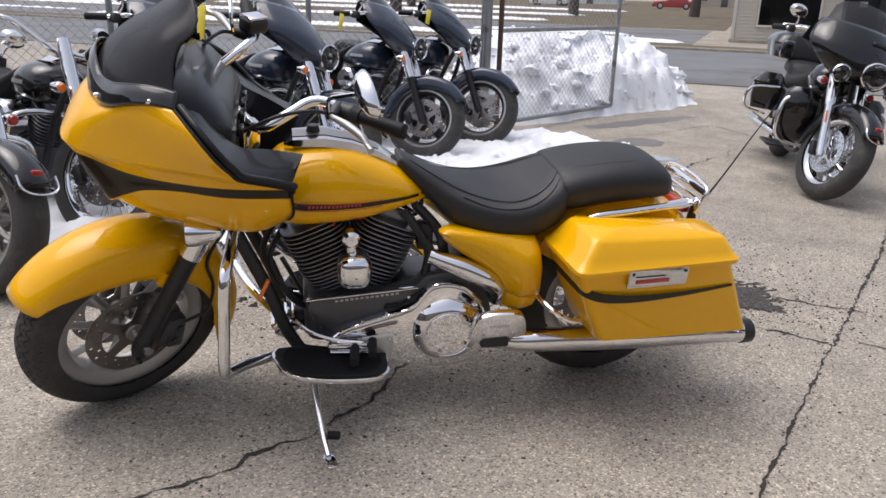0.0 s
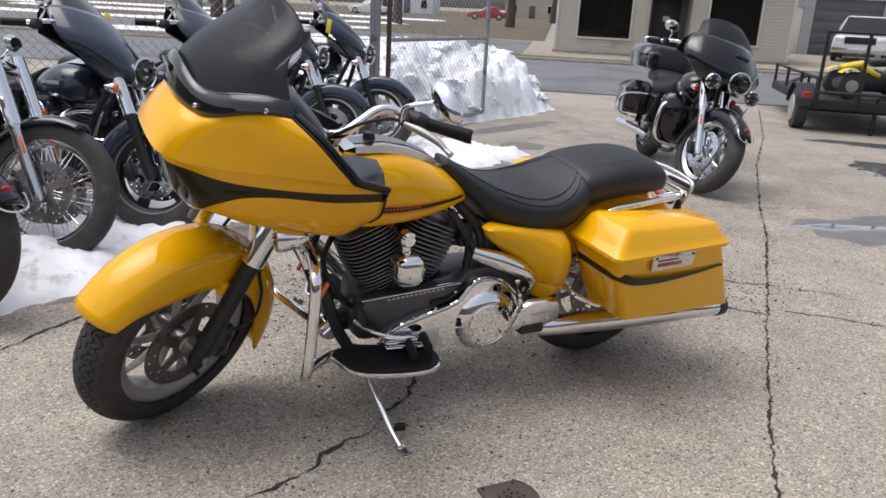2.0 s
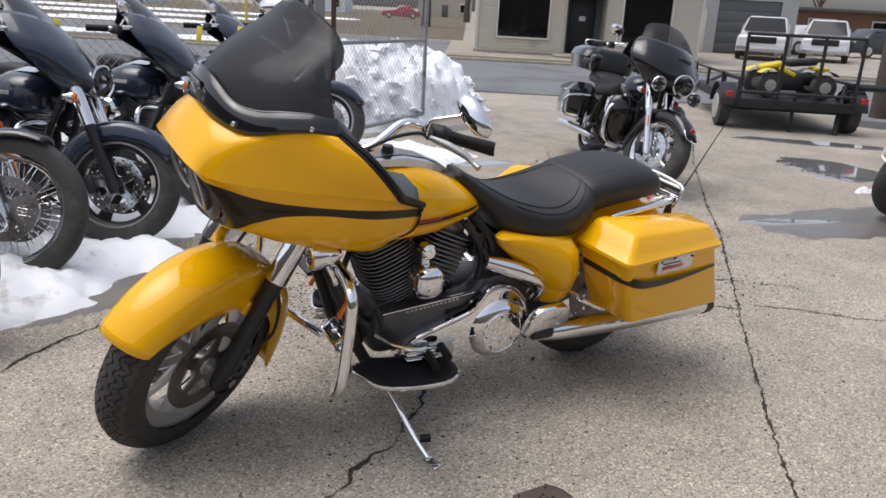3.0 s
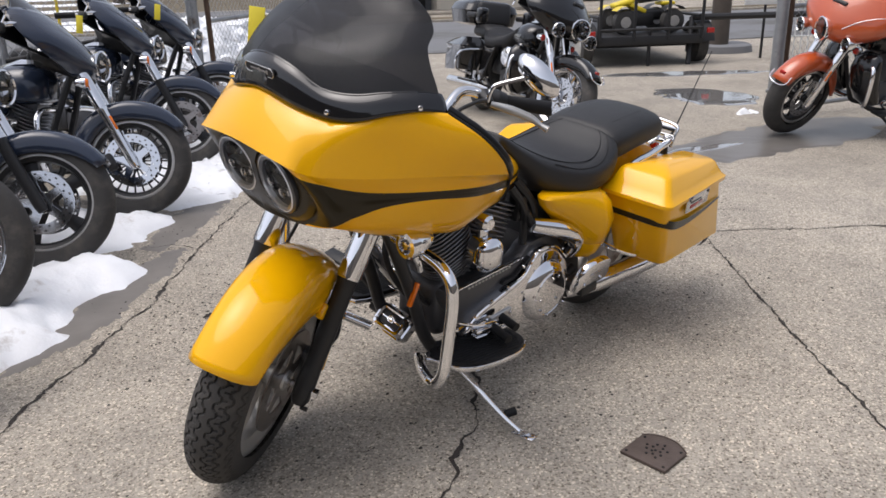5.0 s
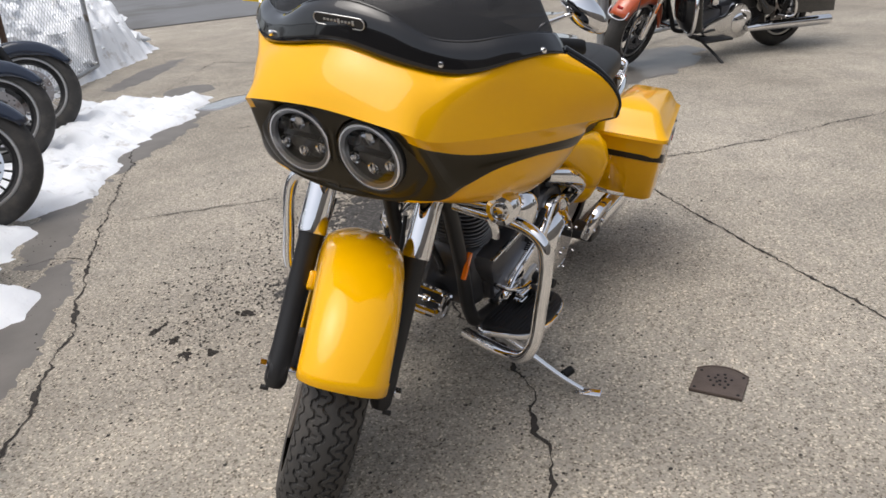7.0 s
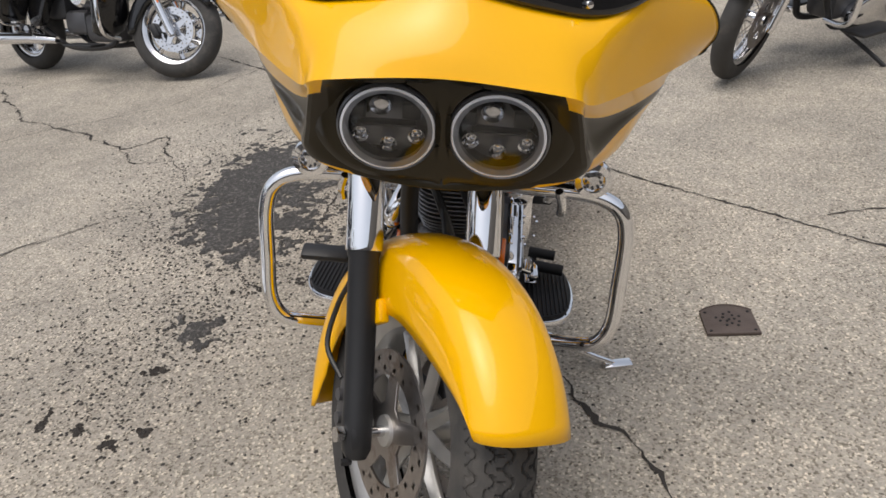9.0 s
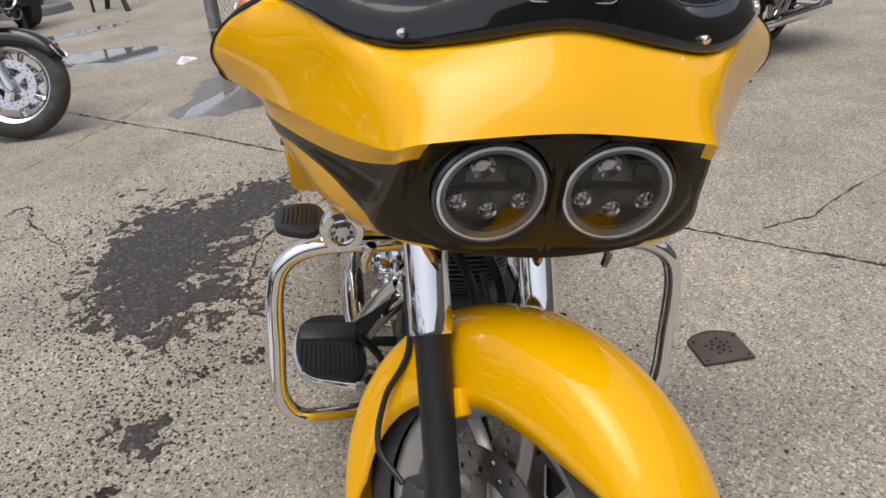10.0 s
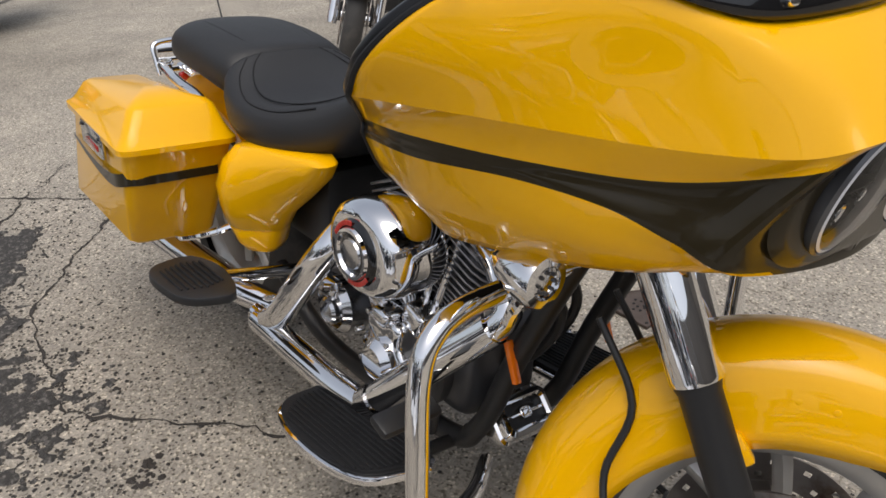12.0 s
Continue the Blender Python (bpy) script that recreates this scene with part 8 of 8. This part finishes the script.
WHITEP = material("white_car_paint", (0.72, 0.72, 0.73), 0.3, 0, 0.04, 2, coat=0.8)
REDP = material("red_car_paint", (0.30, 0.02, 0.02), 0.3, 0, 0.06, 2, coat=0.8)
DARKP = material("dark_car_paint", (0.02, 0.022, 0.025), 0.3, 0, 0.06, 2, coat=0.8)
car("white pickup truck parked before the workshop", at_road(12.84, 32.1, 0, 68), WHITEP, 5.6, 1.95, True)
car("white sport utility car beside the pickup", at_road(16.0, 33.4, 0, 66), WHITEP, 4.9, 1.9, True)
car("white car parked far down the street", at_road(18.2, 40.5, 0, 200), WHITEP)
car("dark car parked far down the street", at_road(22.2, 41.0, 0, 195), DARKP)
car("white car parked by far houses", at_road(-21.4, 90, 0, 0), WHITEP)
car("red car parked by far houses", at_road(-7.7, 92, 0, 5), REDP)

# flat trailer with a yellow quad bike
MT = Matrix.Translation((8.07, 4.18, 0)) @ pose(0, 0, 0, 0, 0, -38.2)
FRAMEM = material("black_trailer_frame", (0.013, 0.013, 0.014), 0.55, 0, 0.3, 8, 0.1, 60)
tr = thing("trailer", "black tubular utility trailer with a raised mesh ramp", "trailer", m=MT)
part("deck", merged(box(1.40, 3.0, 0.05, (0, 1.5, 0.385), 0.01), box(1.46, 0.07, 0.12, (0, 0.0, 0.35), 0.01), box(1.46, 0.07, 0.12, (0, 3.0, 0.35), 0.01), box(0.07, 3.0, 0.12, (-0.73, 1.5, 0.35), 0.01), box(0.07, 3.0, 0.12, (0.73, 1.5, 0.35), 0.01)), FRAMEM, tr)
for x in (-0.72, -0.24, 0.24, 0.72):
    part("ramp_upright", bar((x, -0.03, 0.36), (x, -0.05, 1.24), 0.022, 6), FRAMEM, tr)
for zz in (0.50, 1.23):
    part("ramp_rail", bar((-0.73, -0.04, zz), (0.73, -0.04, zz), 0.022, 6), FRAMEM, tr)
for s in (-1, 1):
    part("side_rail", bar((s * 0.70, 0.0, 0.66), (s * 0.70, 3.0, 0.66), 0.022, 6), FRAMEM, tr)
    for y in (0.0, 1.0, 2.0, 3.0):
        part("side_post", bar((s * 0.73, y, 0.36), (s * 0.73, y, 0.68), 0.022, 6), FRAMEM, tr)
    wh = part("wheel", moved(lathe([(0, -0.09), (0.17, -0.09), (0.25, -0.07), (0.26, 0), (0.25, 0.07), (0.17, 0.09), (0, 0.09)], 24, "X"), pose(s * 0.83, 0.35, 0.26)), RUBBER, tr)
    part("rim", moved(lathe([(0, s * 0.10), (0.16, s * 0.10), (0.18, s * 0.08), (0, s * 0.06)], 18, "X"), pose(s * 0.83, 0.35, 0.26)), ALU, wh)
    part("tail_lamp", box(0.10, 0.05, 0.07, (s * 0.84, -0.04, 0.46), 0.01), RED, tr)
    part("wheel_arch", skin([[(s * (0.72 + 0.22 * u), 0.35 + 0.34 * math.cos(a), 0.26 + 0.32 * math.sin(a)) for a in np.linspace(0.15, 2.99, 12)] for u in (0, 1)], False), FRAMEM, tr)
part("axle", bar((-0.8, 0.35, 0.26), (0.8, 0.35, 0.26), 0.03, 8), FRAMEM, tr)
part("tongue", merged(bar((-0.6, 3.0, 0.35), (0, 4.2, 0.46), 0.03, 8), bar((0.6, 3.0, 0.35), (0, 4.2, 0.46), 0.03, 8), bar((0, 4.1, 0.46), (0, 4.1, 0.0), 0.025, 8)), FRAMEM, tr)
part("prop", bar((0, 0.03, 0.46), (0, 0.03, 0.0), 0.025, 8), FRAMEM, tr)

quad = thing("quad_bike", "yellow and black quad bike standing on a trailer", "quad bike", m=MT @ pose(0.06, 0.62, 0.411, 0, 0, 4) @ Matrix.Scale(0.62, 4))
QY = material("quad_yellow_plastic", (0.72, 0.55, 0.02), 0.4, 0, 0.06, 4)
for s in (-1, 1):
    for y in (-0.45, 0.45):
        wh = part("wheel", moved(lathe([(0, -0.13), (0.15, -0.13), (0.25, -0.11), (0.27, 0), (0.25, 0.11), (0.15, 0.13), (0, 0.13)], 24), pose(s * 0.58, y, 0.27)), RUBBER, quad)
        part("rim", moved(lathe([(0, -0.14), (0.12, -0.14), (0.13, -0.11), (0, -0.10)], 18), pose(s * 0.58, y, 0.27)), ALU, wh)
        part("wing", skin([[(s * 0.58 + 0.33 * math.cos(a), y + v, 0.32 + 0.30 * math.sin(a)) for a in np.linspace(0.7, 2.4, 10)] for v in (-0.16, 0.16)], False), QY if s < 0 else SATIN, quad)
part("chassis", box(1.0, 0.34, 0.26, (0, 0, 0.40), 0.08, 3), SATIN, quad)
part("body", merged(box(0.5, 0.36, 0.12, (-0.45, 0, 0.66), 0.05, 3, (0, -14, 0)), box(0.34, 0.40, 0.08, (0.60, 0, 0.64), 0.03, 3), box(0.42, 0.36, 0.10, (-0.12, 0, 0.55), 0.03, 3, (0, 24, 0))), QY, quad)
part("engine_block", box(0.55, 0.36, 0.30, (0.0, 0, 0.30), 0.05), SATIN, quad)
part("seat", box(0.65, 0.30, 0.16, (0.20, 0, 0.76), 0.06, 3, (0, -6, 0)), LEATHER, quad)
part("handlebar", tube([(-0.30, -0.38, 0.92), (-0.36, -0.15, 0.90), (-0.38, 0, 0.82), (-0.36, 0.15, 0.90), (-0.30, 0.38, 0.92)], 0.014, 8), SATIN, quad)

# street things by the trailer: pole, signs, saw-horse stand
thing("utility_pole", "dark weathered pole on a stone-edged base", "pole", bm=bar((10.4, 4.35, 0), (10.4, 4.35, 7), 0.15, 12, 0.12), mat=TRUNKM)
thing("pole_base", "low ring of stones round a pole", "kerb", bm=moved(lathe([(0.0, 0.0), (0.52, 0.0), (0.50, 0.10), (0.42, 0.13), (0.0, 0.10)], 20, "Z"), pose(10.4, 4.35, 0)), mat=ROADM)
stand = thing("barrier_stand", "dark angled steel barrier stand", "barrier")
part("beam", bar((8.75, 3.95, 0.62), (10.05, 2.75, 0.62), 0.045, 8), FRAMEM, stand)
for a, b in (((8.75, 3.95), (8.55, 3.85)), ((9.75, 3.05), (9.45, 2.85)), ((8.75, 3.95), (8.95, 4.05)), ((9.75, 3.05), (10.0, 3.25))):
    part("leg", bar((*a, 0.62), (*b, 0.0), 0.035, 8), FRAMEM, stand)
sg = thing("white_sign_board", "small white sign board with dark bars on it", "sign", bm=box(0.62, 0.04, 0.34, (0, 0, 0), 0.008), mat=SIGNW, m=Matrix.Translation((9.75, 3.35, 0.92)) @ pose(0, 0, 0, 0, 0, -45))
for i in range(3):
    part("sign_bar", box(0.08, 0.01, 0.12, (-0.12 + i * 0.11, -0.026, 0), 0.002), SATIN, sg)
part("sign_post", bar((0, 0.03, -0.92), (0, 0.03, 0.1), 0.02, 8), FRAMEM, sg)
crate = thing("white_wire_rack", "white wire rack standing by the yard gate", "rack")
for i in range(9):
    part("rack_wire", bar((10.0 + i * 0.07, 3.1 - i * 0.07, 0.0), (10.0 + i * 0.07, 3.1 - i * 0.07, 1.5), 0.008, 6), SIGNW, crate)
for zz in (0.3, 0.7, 1.1, 1.5):
    part("rack_rail", bar((10.0, 3.1, zz), (10.56, 2.54, zz), 0.010, 6), SIGNW, crate)
thing("marker_post", "thin yellow marker post at the kerb", "post", "marker posts", bm=bar(rp(-6.2, 20.6), rp(-6.2, 20.6, 1.3), 0.04, 8), mat=QY)
thing("marker_post", "thin red marker post on the verge", "post", "marker posts", bm=bar(rp(-15, 20.8), rp(-15, 20.8, 1.3), 0.04, 8), mat=REDP)
